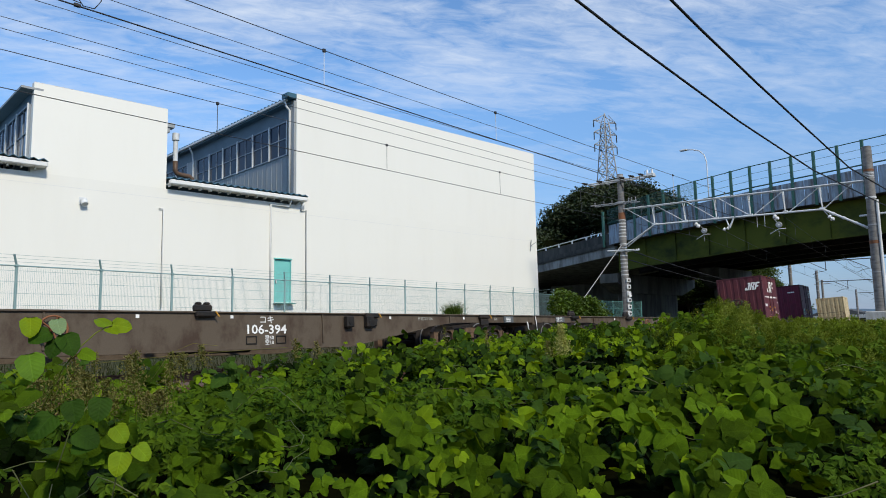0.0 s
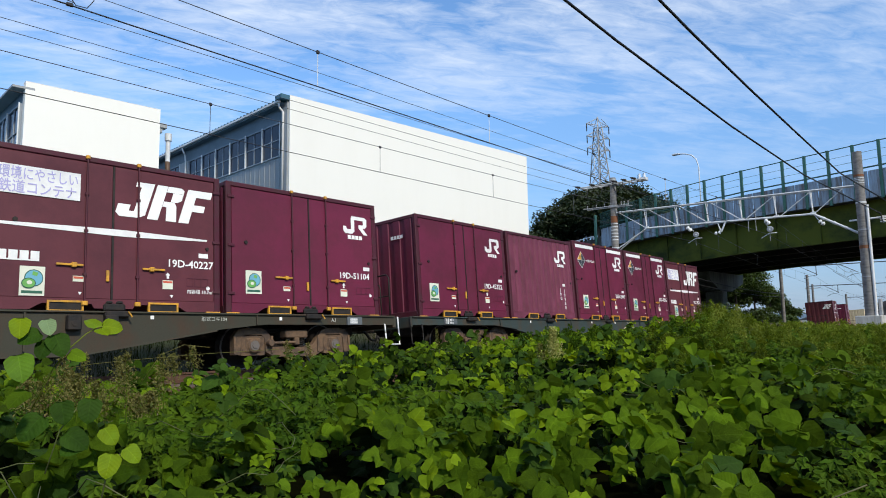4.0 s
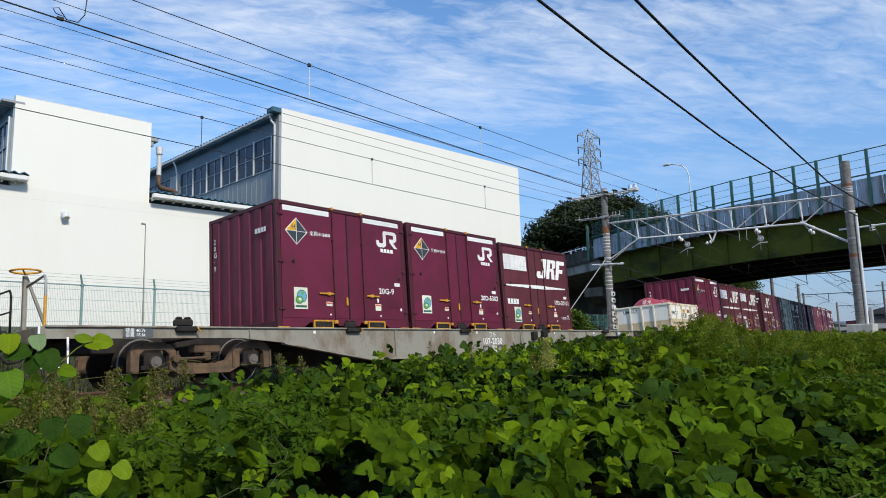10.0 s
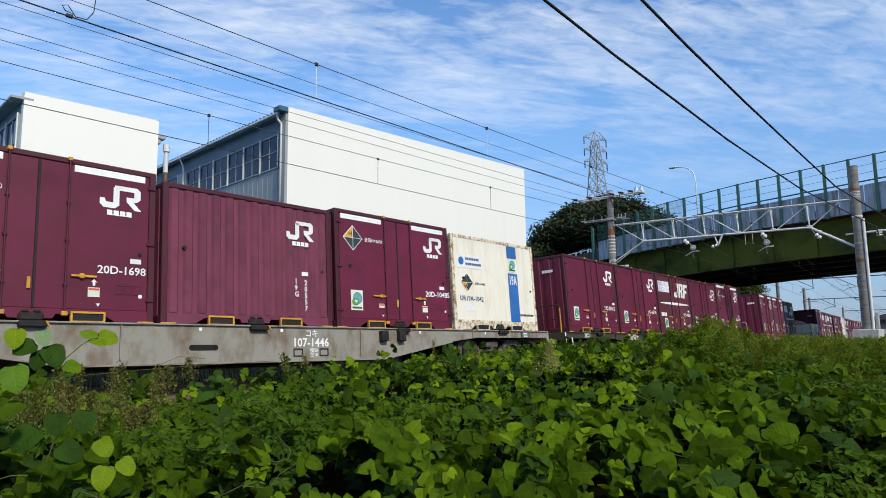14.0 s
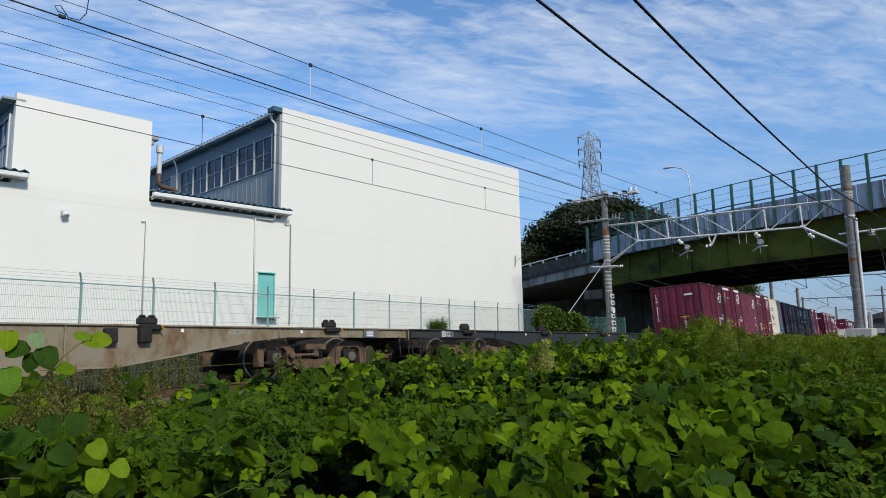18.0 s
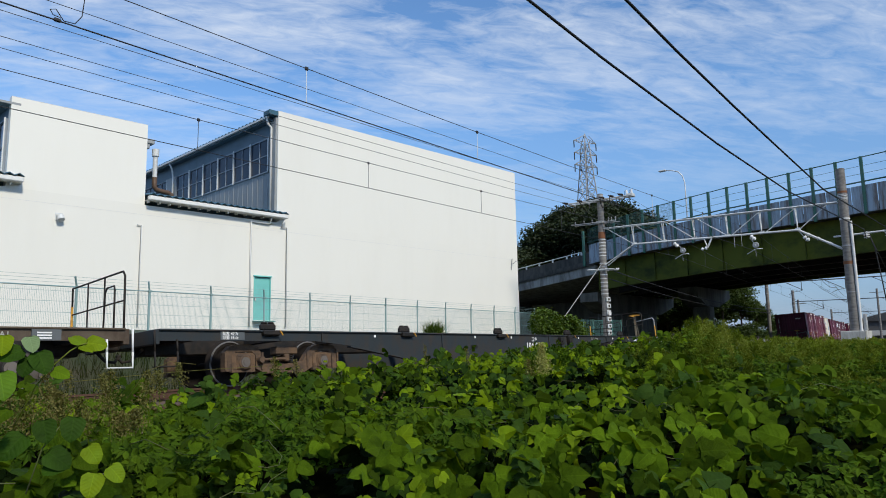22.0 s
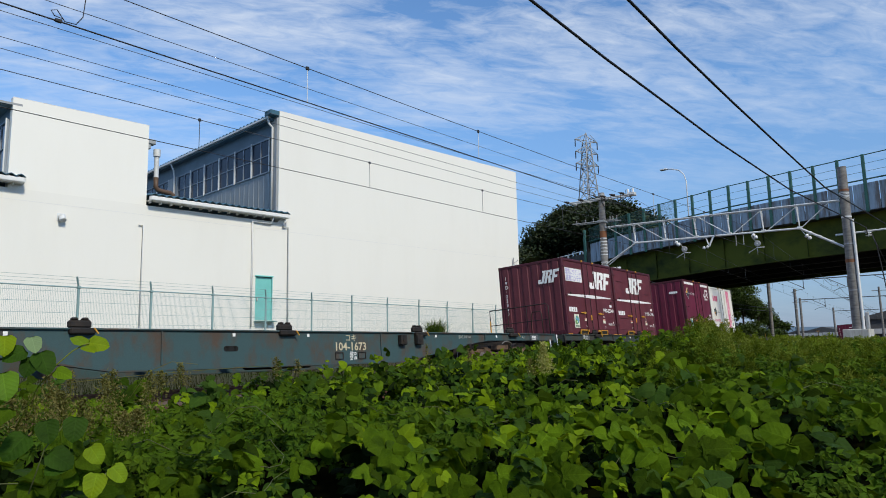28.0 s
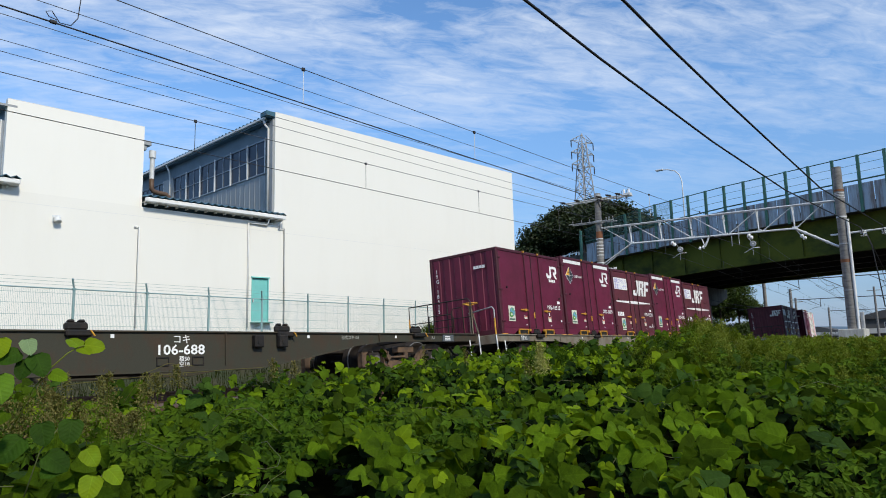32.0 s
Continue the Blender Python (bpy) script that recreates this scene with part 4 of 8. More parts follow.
def proto_open():
    """Low rusty open container with two red tanks lying inside."""
    root = thing("open_container", "rust-streaked white and beige open container carrying two red tanks", "container", group="containers on the train")
    H = 1.22
    for sy in (-1, 1):
        y0, y1 = sorted((sy * (HW - 0.01), sy * (HW - 0.05)))
        part("side_panel", Shape().cbox(-HL + 0.1, HL - 0.1, y0, y1, 0.54, H - 0.09, 0.008), UM_WHITE, root, "white upper side panel")
        part("side_panel", Shape().cbox(-HL + 0.1, HL - 0.1, y0, y1, 0.14, 0.538, 0.008), UM_BEIGE, root, "beige lower side panel with rust")
        q0, q1 = sorted((sy * (HW + 0.012), sy * (HW - 0.06)))
        part("top_rail", Shape().cbox(-HL, HL, q0, q1, H - 0.10, H, 0.012), CREAM_RUST, root)
        part("bottom_rail", Shape().slab([(-HL, .20), (-HL, 0), (-1.25, 0), (-1.15, .02), (-1.02, .12), (-.35, .12), (-.33, .04), (-.22, .04), (-.20, .12), (.40, .12), (.42, .04), (.53, .04), (.55, .12), (1.1, .12), (1.25, 0), (HL, 0), (HL, .20)], q0, q1), UM_BEIGE, root)
    y0, y1 = -HW - 0.03, -HW + 0.0
    for x, w, mat in ((-1.13, 0.035, CREAM), (-0.43, 0.06, CREAM_RUST), (0.19, 0.035, CREAM), (0.70, 0.045, CREAM_RUST), (0.82, 0.045, CREAM_RUST), (1.26, 0.035, CREAM)):
        part("side_stake", Shape().cbox(x - w, x + w, y0, y1, 0.42, H - 0.1, 0.008), mat, root)
    for x in (-0.43, 0.76, 1.72):
        for z in (0.46, 0.74, 1.06):
            part("hinge", Shape().cbox(x - 0.05, x + 0.05, y0 - 0.03, y0 + 0.002, z, z + 0.09, 0.01), CREAM_RUST, root, "rusty hinge")
    part("seam_rail", Shape().cbox(-HL + 0.12, HL - 0.12, -HW - 0.022, -HW + 0.0, 0.395, 0.425, 0.006), UM_BEIGE, root)
    for x in (-0.85, -0.12, 0.48, 0.88, 1.28):
        part("latch_box", Shape().cbox(x - 0.14, x + 0.14, -HW - 0.018, -HW + 0.0, 0.19, 0.37, 0.006).tube((x + 0.03, -HW - 0.05, 0.25), (x - 0.06, -HW - 0.03, 0.22), 0.012, n=6), UM_BEIGE, root)
    for x, z in ((0.27, 0.34), (0.76, 0.30), (1.36, 0.34)):
        part("chain", Shape().pipe([(x, -HW - 0.05, z + 0.28), (x + 0.02, -HW - 0.06, z + 0.18), (x - 0.01, -HW - 0.05, z + 0.08), (x + 0.02, -HW - 0.05, z)], 0.016, 5), RUST_BAND, root)
    for x, z, w, h in ((0.30, 0.16, 0.09, 0.34), (0.80, 0.15, 0.07, 0.3), (1.42, 0.15, 0.05, 0.3), (-0.46, 0.2, 0.04, 0.22), (0.60, 0.56, 0.12, 0.12)):
        part("rust_run", Shape().flat([(x - w / 2, z), (x + w / 3, z), (x + w / 2, z + h), (x - w / 3, z + h)], -HW - 0.003), RUST_BAND, root, "dark rust streak")
    for sx in (-1, 1):
        x0, x1 = sorted((sx * (HL - 0.01), sx * (HL - 0.05)))
        part("end_panel", Shape().cbox(x0, x1, -HW + 0.05, HW - 0.05, 0.50, H - 0.08, 0.008), UM_WHITE, root)
        part("end_panel", Shape().cbox(x0, x1, -HW + 0.05, HW - 0.05, 0.16, 0.498, 0.008), UM_BEIGE, root)
        e0, e1 = sorted((sx * (HL + 0.03), sx * (HL - 0.06)))
        part("end_rail", Shape().cbox(e0, e1, -HW, HW, H - 0.09, H, 0.012), CREAM, root)
        part("end_sill", Shape().cbox(e0, e1, -HW, HW, 0.06, 0.17, 0.01), UM_BEIGE, root)
        for y in (-0.52, 0.0, 0.52):
            part("end_stake", Shape().cbox(min(sx * HL, sx * (HL + 0.04)) - 0.01, max(sx * HL, sx * (HL + 0.04)) - 0.01, y - 0.04, y + 0.04, 0.16, H - 0.08, 0.01), CREAM, root)
        for sy in (-1, 1):
            part("corner_post", Shape().cbox(min(sx * HL, sx * (HL - 0.11)), max(sx * HL, sx * (HL - 0.11)), min(sy * HW, sy * (HW - 0.1)), max(sy * HW, sy * (HW - 0.1)), 0, H + 0.03, 0.012), CREAM_RUST, root)
    part("floor", Shape().box(-HL + 0.05, HL - 0.05, -HW + 0.05, HW - 0.05, 0.1, 0.16), UM_BEIGE, root)
    part("yellow_sign", Shape().flat([(-0.29, 0.83), (0.10, 0.83), (0.10, 0.98), (-0.29, 0.98)], -HW + 0.006), HAZARD_OLD, root)
    part("brown_sign", Shape().flat([(0.25, 0.83), (0.60, 0.83), (0.60, 0.98), (0.25, 0.98)], -HW + 0.006), RUST_BAND, root)
    lettering("sign_note", "フォーク", 0.09, (-0.26, -HW + 0.003, 0.86), BLACKISH, root, width=0.32)
    fr = Shape()
    for x0, x1, z0, z1 in ((-0.23, 0.05, 0.60, 0.62), (-0.23, 0.05, 0.78, 0.80), (-0.23, -0.21, 0.62, 0.78), (0.03, 0.05, 0.62, 0.78)):
        fr.box(x0, x1, -HW - 0.014, -HW + 0.004, z0, z1)
    part("card_frame", fr, BLACKISH, root)
    lettering("serial_number", "UM8C-17", 0.15, (-1.68, -HW + 0.006, 0.72), BLACKISH, root, width=0.80)
    lettering("serial_digit", "UM8-17", 0.14, (-HL + 0.006, 0.85, 0.92), BLACKISH, root, "rear")
    lettering("hazard_note", "(禁水)", 0.09, (1.33, -HW + 0.006, 0.93), RED_TANK, root, width=0.28)
    lettering("hazard_note", "44", 0.10, (1.42, -HW + 0.006, 0.77), RED_TANK, root, width=0.12)
    part("word_bar", Shape().flat([(-1.62, 0.33), (-1.08, 0.33), (-1.08, 0.37), (-1.62, 0.37)], -HW + 0.006), GREY_PANEL, root)
    for x in (-0.88, 0.88):
        prof = [(-0.85, 0.02), (-0.83, 0.28), (-0.74, 0.50), (-0.58, 0.64), (-0.36, 0.70), (0.36, 0.70), (0.58, 0.64), (0.74, 0.50), (0.83, 0.28), (0.85, 0.02)]
        tank = part("tank", Shape().lathe(prof, "x", (x, 0, 0.87), 32), RED_TANK, root, "rounded dark red tank lying on its side")
        part("hatch", Shape().lathe([(1.50, 0.20), (1.575, 0.20), (1.585, 0.15), (1.60, 0.12)], "z", (x, 0, 0), 18), RED_TANK, tank)
        for dx in (0.16, 0.48):
            part("white_band", Shape().add([(x + dx, -0.40, 1.452 - dx * 0.04), (x + dx + 0.17, -0.40, 1.452 - dx * 0.06), (x + dx + 0.15, -0.20, 1.552 - dx * 0.06), (x + dx, -0.20, 1.552 - dx * 0.04)], [(0, 1, 2, 3)]), WHITE_PAINT, tank)
        lettering("hazard_note", "禁水", 0.16, (x - 0.78, 0.02, 1.27), WHITE_PAINT, tank, "rear")
    return root


PROTO = {"plain": proto_plain(), "tall": proto_plain(2.6, True), "slant": proto_slanted(), "slant_bleached": proto_slanted(bleached=True), "slant_worn": proto_slanted(True, True), "slant_bare": proto_slanted(False, True),
         "rib": proto_ribbed(), "tan": proto_ribbed(UM_BEIGE, True), "blue": proto_cream("blue"), "rusty": proto_cream("rusty"), "blossom": proto_cream("blossom"), "open": proto_open()}


# wagons
def wheel_shape(x, sy):
    y = sy * 0.535
    prof = [(y - sy * 0.087, 0.30), (y - sy * 0.087, 0.45), (y - sy * 0.063, 0.455), (y - sy * 0.060, 0.432), (y + sy * 0.05, 0.425), (y + sy * 0.065, 0.36), (y + sy * 0.02, 0.33), (y + sy * 0.02, 0.16), (y + sy * 0.09, 0.12), (y + sy * 0.09, 0.08)]
    return Shape().lathe(prof, "y", (x, 0, 0.42), 24)


def side_frame(y):
    """Cast frame: an arch over each axle box, joined by a low beam."""
    half = [(0.0, .20), (0.48, .20), (0.68, .30), (0.69, .55), (0.77, .62), (1.13, .62), (1.21, .55), (1.22, .26), (1.37, .26), (1.37, .60), (1.27, .72), (1.10, .755), (0.80, .755), (0.66, .70), (0.53, .56), (0.42, .42), (0.0, .37)]
    arch = half + [(-x, z) for x, z in half[-2:0:-1]]
    return Shape().slab(arch, y - 0.06, y + 0.06)


def bogie(root, cx, mat, covered):
    b = part("bogie", Shape().cbox(cx - 0.24, cx + 0.24, -0.92, 0.92, 0.42, 0.70, 0.02).tube((cx, 0, 0.66), (cx, 0, 0.86), 0.2, n=14), BLACK_STEEL, root)
    for ax in (-0.95, 0.95):
        part("axle", Shape().tube((cx + ax, -0.9, 0.42), (cx + ax, 0.9, 0.42), 0.075, n=10), WHEEL_STEEL, b)
        for sy in (-1, 1):
            part("wheel", wheel_shape(cx + ax, sy), WHEEL_STEEL, b)
            y = sy * 1.0
            f0, f1 = sorted((y - sy * 0.05, y + sy * 0.08))
            box = Shape().cbox(cx + ax - 0.17, cx + ax + 0.17, f0, f1, 0.27, 0.58, 0.04).box(cx + ax - 0.23, cx + ax + 0.23, f0 + 0.02, f1 - 0.03, 0.30, 0.37)
            box.lathe([(y + sy * 0.06, 0.135), (y + sy * 0.11, 0.13), (y + sy * 0.115, 0.10)], "y", (cx + ax, 0, 0.42), 16)
            part("axle_box", box, mat if covered else BLACK_STEEL, b)
            if covered:
                part("axle_box_cover", Shape().slab([(cx + ax - 0.25, .24), (cx + ax + 0.25, .24), (cx + ax + 0.25, .60), (cx + ax - 0.25, .60)], min(f0, f1) + 0.03, max(f0, f1) - 0.01), mat, b)
            cap = part("axle_cap", Shape().tube((cx + ax, y + sy * 0.08, 0.42), (cx + ax, y + sy * 0.125, 0.42), 0.10, 0.095, n=16).tube((cx + ax, y + sy * 0.12, 0.42), (cx + ax, y + sy * 0.14, 0.42), 0.055, n=10), AXLE_CAP, b)
            y = sy * 0.535
            rim = [(cx + ax + r * math.cos(k * 0.2618), y + sy * h, 0.42 + r * math.sin(k * 0.2618)) for r, h in ((0.432, 0.055), (0.425, 0.072), (0.405, 0.072)) for k in range(24)]
            part("tread", Shape().add(rim, [(j * 24 + k, j * 24 + (k + 1) % 24, j * 24 + 24 + (k + 1) % 24, j * 24 + 24 + k) for j in (0, 1) for k in range(24)]), TREAD, b)
    for sy in (-1, 1):
        s = side_frame(sy * 1.0)
        s.v = [(x + cx, y, z) for x, y, z in s.v]
        part("side_frame", s, mat, b)
        f0, f1 = sorted((sy * 1.055, sy * 1.085))
        for ax in (-0.95, 0.95):
            for q in (-1, 1):
                part("frame_rib", Shape().box(cx + ax + q * 0.40 - 0.02, cx + ax + q * 0.40 + 0.02, f0, f1, 0.28, 0.60), mat, b)
        for dx in (-0.16, 0.16):
            part("spring", Shape().pipe([(cx + dx + 0.062 * math.cos(k * 1.05), sy * 1.02 + 0.062 * math.sin(k * 1.05), 0.37 + k * 0.0072) for k in range(25)], 0.014, 5), BLACK_STEEL, b)
        g0, g1 = sorted((sy * 0.90, sy * 1.13))
        part("bolster_end", Shape().cbox(cx - 0.26, cx + 0.26, g0, g1, 0.555, 0.71, 0.02).cbox(cx - 0.06, cx + 0.06, g0, g1 + 0.01, 0.42, 0.57, 0.015), mat, b)
        part("brake_rod", Shape().tube((cx - 0.62, sy * 1.12, 0.46), (cx - 0.05, sy * 1.12, 0.47), 0.026, n=8).tube((cx - 0.62, sy * 1.05, 0.46), (cx - 0.62, sy * 1.18, 0.46), 0.06, n=10), mat, b)
    return b


def handrail(root, x, y0, y1, z1, mat, rear):
    """Tubular end rail across the platform with a side return."""
    s = Shape()
    sx = -1 if rear else 1
    s.pipe([(x, y0, 0.98), (x, y0, z1 - 0.08), (x, y0 + 0.08, z1), (x, y1, z1), (x, y1, 0.98)], 0.018)
    s.tube((x, y0, 0.98 + (z1 - 0.98) * 0.5), (x, y1, 0.98 + (z1 - 0.98) * 0.5), 0.014, n=6)
    for f in (0.36, 0.68):
        s.tube((x, y0 + (y1 - y0) * f, 0.98), (x, y0 + (y1 - y0) * f, z1), 0.014, n=6)
    return part("handrail", s, mat, root, "tubular end handrail")


def make_wagon(paint, bog, number, kind, type_words, wheel, stand, patch=False, num_at=1.0):
    root = thing("container_wagon", "flat container wagon with a %s steel frame" % paint, "freight wagon", group="wagons of the train")
    P = SILLS[{"light grey": "grey", "rusty brown": "brown", "tan and rust": "tan", "dark olive": "olive", "dark slate": "slate", "weathered blue": "blue", "dark green-grey": "green", "pale tan": "tannish"}[paint]]
    for sy in (-1, 1):
        y0, y1 = sorted((sy * 1.29, sy * 1.25))
        belly = [(-9.9, .985), (-9.9, .80), (-6.6, .80), (-5.6, .70), (-3.3, .33), (3.3, .33), (5.6, .70), (6.6, .80), (9.9, .80), (9.9, .985)]
        part("side_sill", Shape().slab(belly, y0, y1), P, root)
        f0, f1 = sorted((sy * 1.33, sy * 1.17))
        fl = Shape().cbox(-9.9, 9.9, f0, f1, 0.97, 1.0, 0.006)
        fl.slab([(-5.6, .70), (-3.3, .33), (3.3, .33), (5.6, .70), (5.6, .675), (3.3, .305), (-3.3, .305), (-5.6, .675)], f0 + 0.03, f1)
        part("sill_flange", fl, P, root)
        for x in (-6.4, -2.55, 2.55, 6.4):
            s0, s1 = sorted((sy * 1.292, sy * 1.32))
            part("stiffener", Shape().box(x - 0.012, x + 0.012, s0, s1, 0.40 if abs(x) < 5 else 0.80, 0.965), P, root)
    part("centre_sill", Shape().cbox(-9.6, 9.6, -0.22, 0.22, 0.62, 0.94, 0.02), BLACK_STEEL, root)
    for i in range(11):
        x = -9.3 + i * 1.86
        part("cross_bearer", Shape().cbox(x - 0.09, x + 0.09, -1.24, 1.24, 0.80, 0.96, 0.01), BLACK_STEEL, root)
    part("deck_plate", Shape().box(-9.85, -8.9, -1.16, 1.16, 0.955, 0.985), P, root)
    for cx in (-7.15, 7.42):
        bogie(root, cx, bog, kind == "104")
    for sx in (-1, 1):
        c = Shape().cbox(sx * 9.95 - 0.25, sx * 9.95 + 0.25, -0.11, 0.11, 0.74, 0.98, 0.03).cbox(min(sx * 10.0, sx * 10.19), max(sx * 10.0, sx * 10.19), -0.17, 0.15, 0.70, 1.02, 0.04)
        cp = part("coupler", c, BLACK_STEEL, root)
        hose = [(sx * 9.75, -0.45, 0.72), (sx * 9.95, -0.45, 0.52), (sx * 10.1, -0.44, 0.50), (sx * 10.19, -0.42, 0.62)]
        part("brake_hose", Shape().pipe(hose, 0.028), BLACK_STEEL, cp)
        part("end_beam", Shape().cbox(sx * 9.93 - 0.05, sx * 9.93 + 0.05, -1.29, 1.29, 0.74, 0.99, 0.012), P, root)
        y, xa, xb = -1.28, sx * (10.02 if sx > 0 else 9.98 if kind != "106" else 9.90), sx * (9.62 if sx > 0 else 9.58 if kind != "106" else 9.46)
        bright = WHITE_TRIM if (sx > 0 and kind != "107" and number != "104-2461") or (sx < 0 and (stand and kind == "107" or number in ("106-394", "106-688", "104-2461"))) else BLACK_STEEL
        hang_ = part("step_hanger", Shape().pipe([(xa, y - 0.02, 0.98), (xa, y - 0.04, 0.62)], 0.018).pipe([(xb, y - 0.02, 0.82), (xb, y - 0.04, 0.62)], 0.018), bright, root)
        part("step", Shape().pipe([(xa, y - 0.04, 0.62), (xa, y - 0.05, 0.37), (xb, y - 0.05, 0.37), (xb, y - 0.04, 0.62)], 0.018).box(min(xa, xb), max(xa, xb), y - 0.08, y + 0.05, 0.365, 0.378), bright, hang_, "white painted shunter's step" if bright is WHITE_TRIM else "")
    for k in range(5):
        x = (k - 2) * PITCH
        for sy in (-1, 1):
            s = Shape().cbox(x - 0.19, x + 0.19, sy * 1.30 - 0.09, sy * 1.30 + 0.09, 0.90, 1.0, 0.02)
            if k in {"106-394": (0, 3, 4), "106-191": (1, 2, 3)}.get(number, ()):
                s.cbox(x - 0.15, x + 0.15, sy * 1.33 - 0.04, sy * 1.33 + 0.04, 0.72, 0.9, 0.02)
            else:
                s.cbox(x - 0.17, x + 0.17, sy * 1.22 - 0.06, sy * 1.22 + 0.06, 1.0, 1.13, 0.03).cbox(x - 0.13, x - 0.03, sy * 1.22 - 0.05, sy * 1.22 + 0.05, 1.12, 1.17, 0.02).cbox(x + 0.03, x + 0.13, sy * 1.22 - 0.05, sy * 1.22 + 0.05, 1.12, 1.17, 0.02)
            lk = part("container_lock", s, BLACK_STEEL, root, "black greasy container lock")
            part("lock_lever", Shape().tube((x + 0.15, sy * 1.41, 0.99), (x + 0.21, sy * 1.42, 0.90), 0.013, n=6), YELLOW, lk)
    for x in (3.2, 3.75):
        part("valve_box", Shape().cbox(x - 0.10, x + 0.10, -1.42, -1.29, 0.70, 0.93, 0.015).tube((x, -1.43, 0.8), (x, -1.36, 0.8), 0.05), BLACK_STEEL, root)
    part("air_tank", Shape().lathe([(-0.9, 0.05), (-0.85, 0.17), (0.85, 0.17), (0.9, 0.05)], "x", (1.2, 0.65, 0.5), 14), BLACK_STEEL, root)
    part("deck_plate", Shape().box(8.9, 9.85, -1.16, 1.16, 0.955, 0.985), P, root)
    if number not in ("106-394", "104-2461") and (kind != "107" or number == "107-1446"):
        handrail(root, 9.94, -1.15, 1.10, 1.96, BLACK_STEEL, False)
        part("grab_rail", Shape().tube((9.94, 1.102, 0.98), (9.94, 1.102, 1.62), 0.022, n=8), YELLOW, root, "yellow painted foot of the handrail")
        part("grab_rail", Shape().pipe([(9.86, -0.95, 0.98), (9.87, -0.93, 1.66), (9.88, -0.88, 1.74), (9.88, -0.60, 1.74), (9.87, -0.55, 1.66), (9.86, -0.53, 0.98)], 0.016), BLACK_STEEL, root)
    if number == "104-2461":
        handrail(root, -9.94, -1.15, 1.10, 1.86, BLACK_STEEL, True)
        part("grab_rail", Shape().tube((-9.94, -1.152, 0.98), (-9.94, -1.152, 1.75), 0.022, n=8), YELLOW, root, "yellow painted foot of the handrail")
    if number == "106-394":
        handrail(root, -10.04, -1.22, 1.10, 1.96, BLACK_STEEL, True)
        part("end_platform", Shape().cbox(-10.07, -9.9, -1.25, 1.16, 0.95, 0.99, 0.008), P, root)
    if stand:
        sd = part("brake_stand", Shape().cbox(-9.93, -9.87, -0.48, -0.40, 0.95, 1.86, 0.01).slab([(-9.88, 1.78), (-9.86, 1.83), (-9.53, 1.0), (-9.58, 0.98)], -0.455, -0.425), P, root)
        wh = Shape()
        for i in range(16):
            a0, a1 = i * math.pi / 8, (i + 1) * math.pi / 8
            wh.tube((-9.90 + 0.21 * math.cos(a0), -0.44 + 0.21 * math.sin(a0), 1.93), (-9.90 + 0.21 * math.cos(a1), -0.44 + 0.21 * math.sin(a1), 1.93), 0.017, n=6)
        for i in range(3):
            a = i * 2.094
            wh.tube((-9.90, -0.44, 1.88), (-9.90 + 0.21 * math.cos(a), -0.44 + 0.21 * math.sin(a), 1.93), 0.013, n=6)
        part("hand_wheel", wh, YELLOW, sd, "yellow brake hand wheel")
        part("grab_rail", Shape().pipe([(-9.88, -0.35, 1.66), (-9.88, -1.0, 1.74), (-9.88, -1.16, 1.76), (-9.88, -1.22, 1.68), (-9.88, -1.22, 0.98)], 0.02), GALV_DULL, root)
        part("grab_rail", Shape().tube((-9.88, -1.223, 0.98), (-9.88, -1.223, 1.45), 0.023, n=8), YELLOW, root, "yellow painted foot of the rail")
        part("grab_rail", Shape().pipe([(-9.88, 0.2, 0.98), (-9.88, 0.2, 1.62), (-9.88, 0.28, 1.72), (-9.88, 1.1, 1.72), (-9.88, 1.1, 0.98)], 0.018).tube((-9.88, 0.2, 1.36), (-9.88, 1.1, 1.36), 0.014, n=6), BLACK_STEEL, root)
    if wheel:
        wh = Shape()
        cx, cz, y = -2.1 if kind == "104" else -2.45, 0.70, -1.40
        for i in range(16):
            a0, a1 = i * math.pi / 8, (i + 1) * math.pi / 8
            wh.tube((cx + 0.20 * math.cos(a0), y, cz + 0.20 * math.sin(a0)), (cx + 0.20 * math.cos(a1), y, cz + 0.20 * math.sin(a1)), 0.017, n=6)
        for i in range(5):
            a = i * 1.2566
            wh.tube((cx, y + 0.04, cz), (cx + 0.2 * math.cos(a), y, cz + 0.2 * math.sin(a)), 0.013, n=6)
        wh.tube((cx, y + 0.14, cz), (cx, y - 0.02, cz), 0.035, n=8)
        part("hand_wheel", wh, YELLOW if kind == "104" else RUST_BAND, root, "brake hand wheel on the sill")
    slots = {"104": ((-1.23, 0.66, 0.10),), "106": ((-1.57, 0.66, 0.18), (-1.04, 0.70, 0.12)), "107": ((-1.1, 0.59, 0.23),)}[kind] if number not in ("106-394", "107-1133", "107-2030", "107-1561") else ()
    for x, z, w in slots:
        part("slot_hole", Shape().cbox(x - w, x + w, -1.294, -1.288, z - 0.05, z + 0.05, 0.002).tube((x - w, -1.294, z), (x - w, -1.288, z), 0.05, n=12).tube((x + w, -1.294, z), (x + w, -1.288, z), 0.05, n=12), BLACK_HOLE, root, "dark oval slot")
    y = -1.296
    if patch:
        part("repainted_patch", Shape().flat([(-4.42, .40), (-3.12, .36), (-3.12, .70), (-4.42, .70)], y), GREY_PATCH, root)
        part("repainted_patch", Shape().flat([(5.05, .76), (5.6, .68), (6.4, .80), (6.4, .95), (5.05, .95)], y), GREY_PATCH, root)
        part("repainted_patch", Shape().flat([(num_at - 0.35, .40), (num_at + 1.2, .40), (num_at + 1.2, .95), (num_at - 0.35, .95)], y), GREY_PATCH, root)
        y -= 0.003
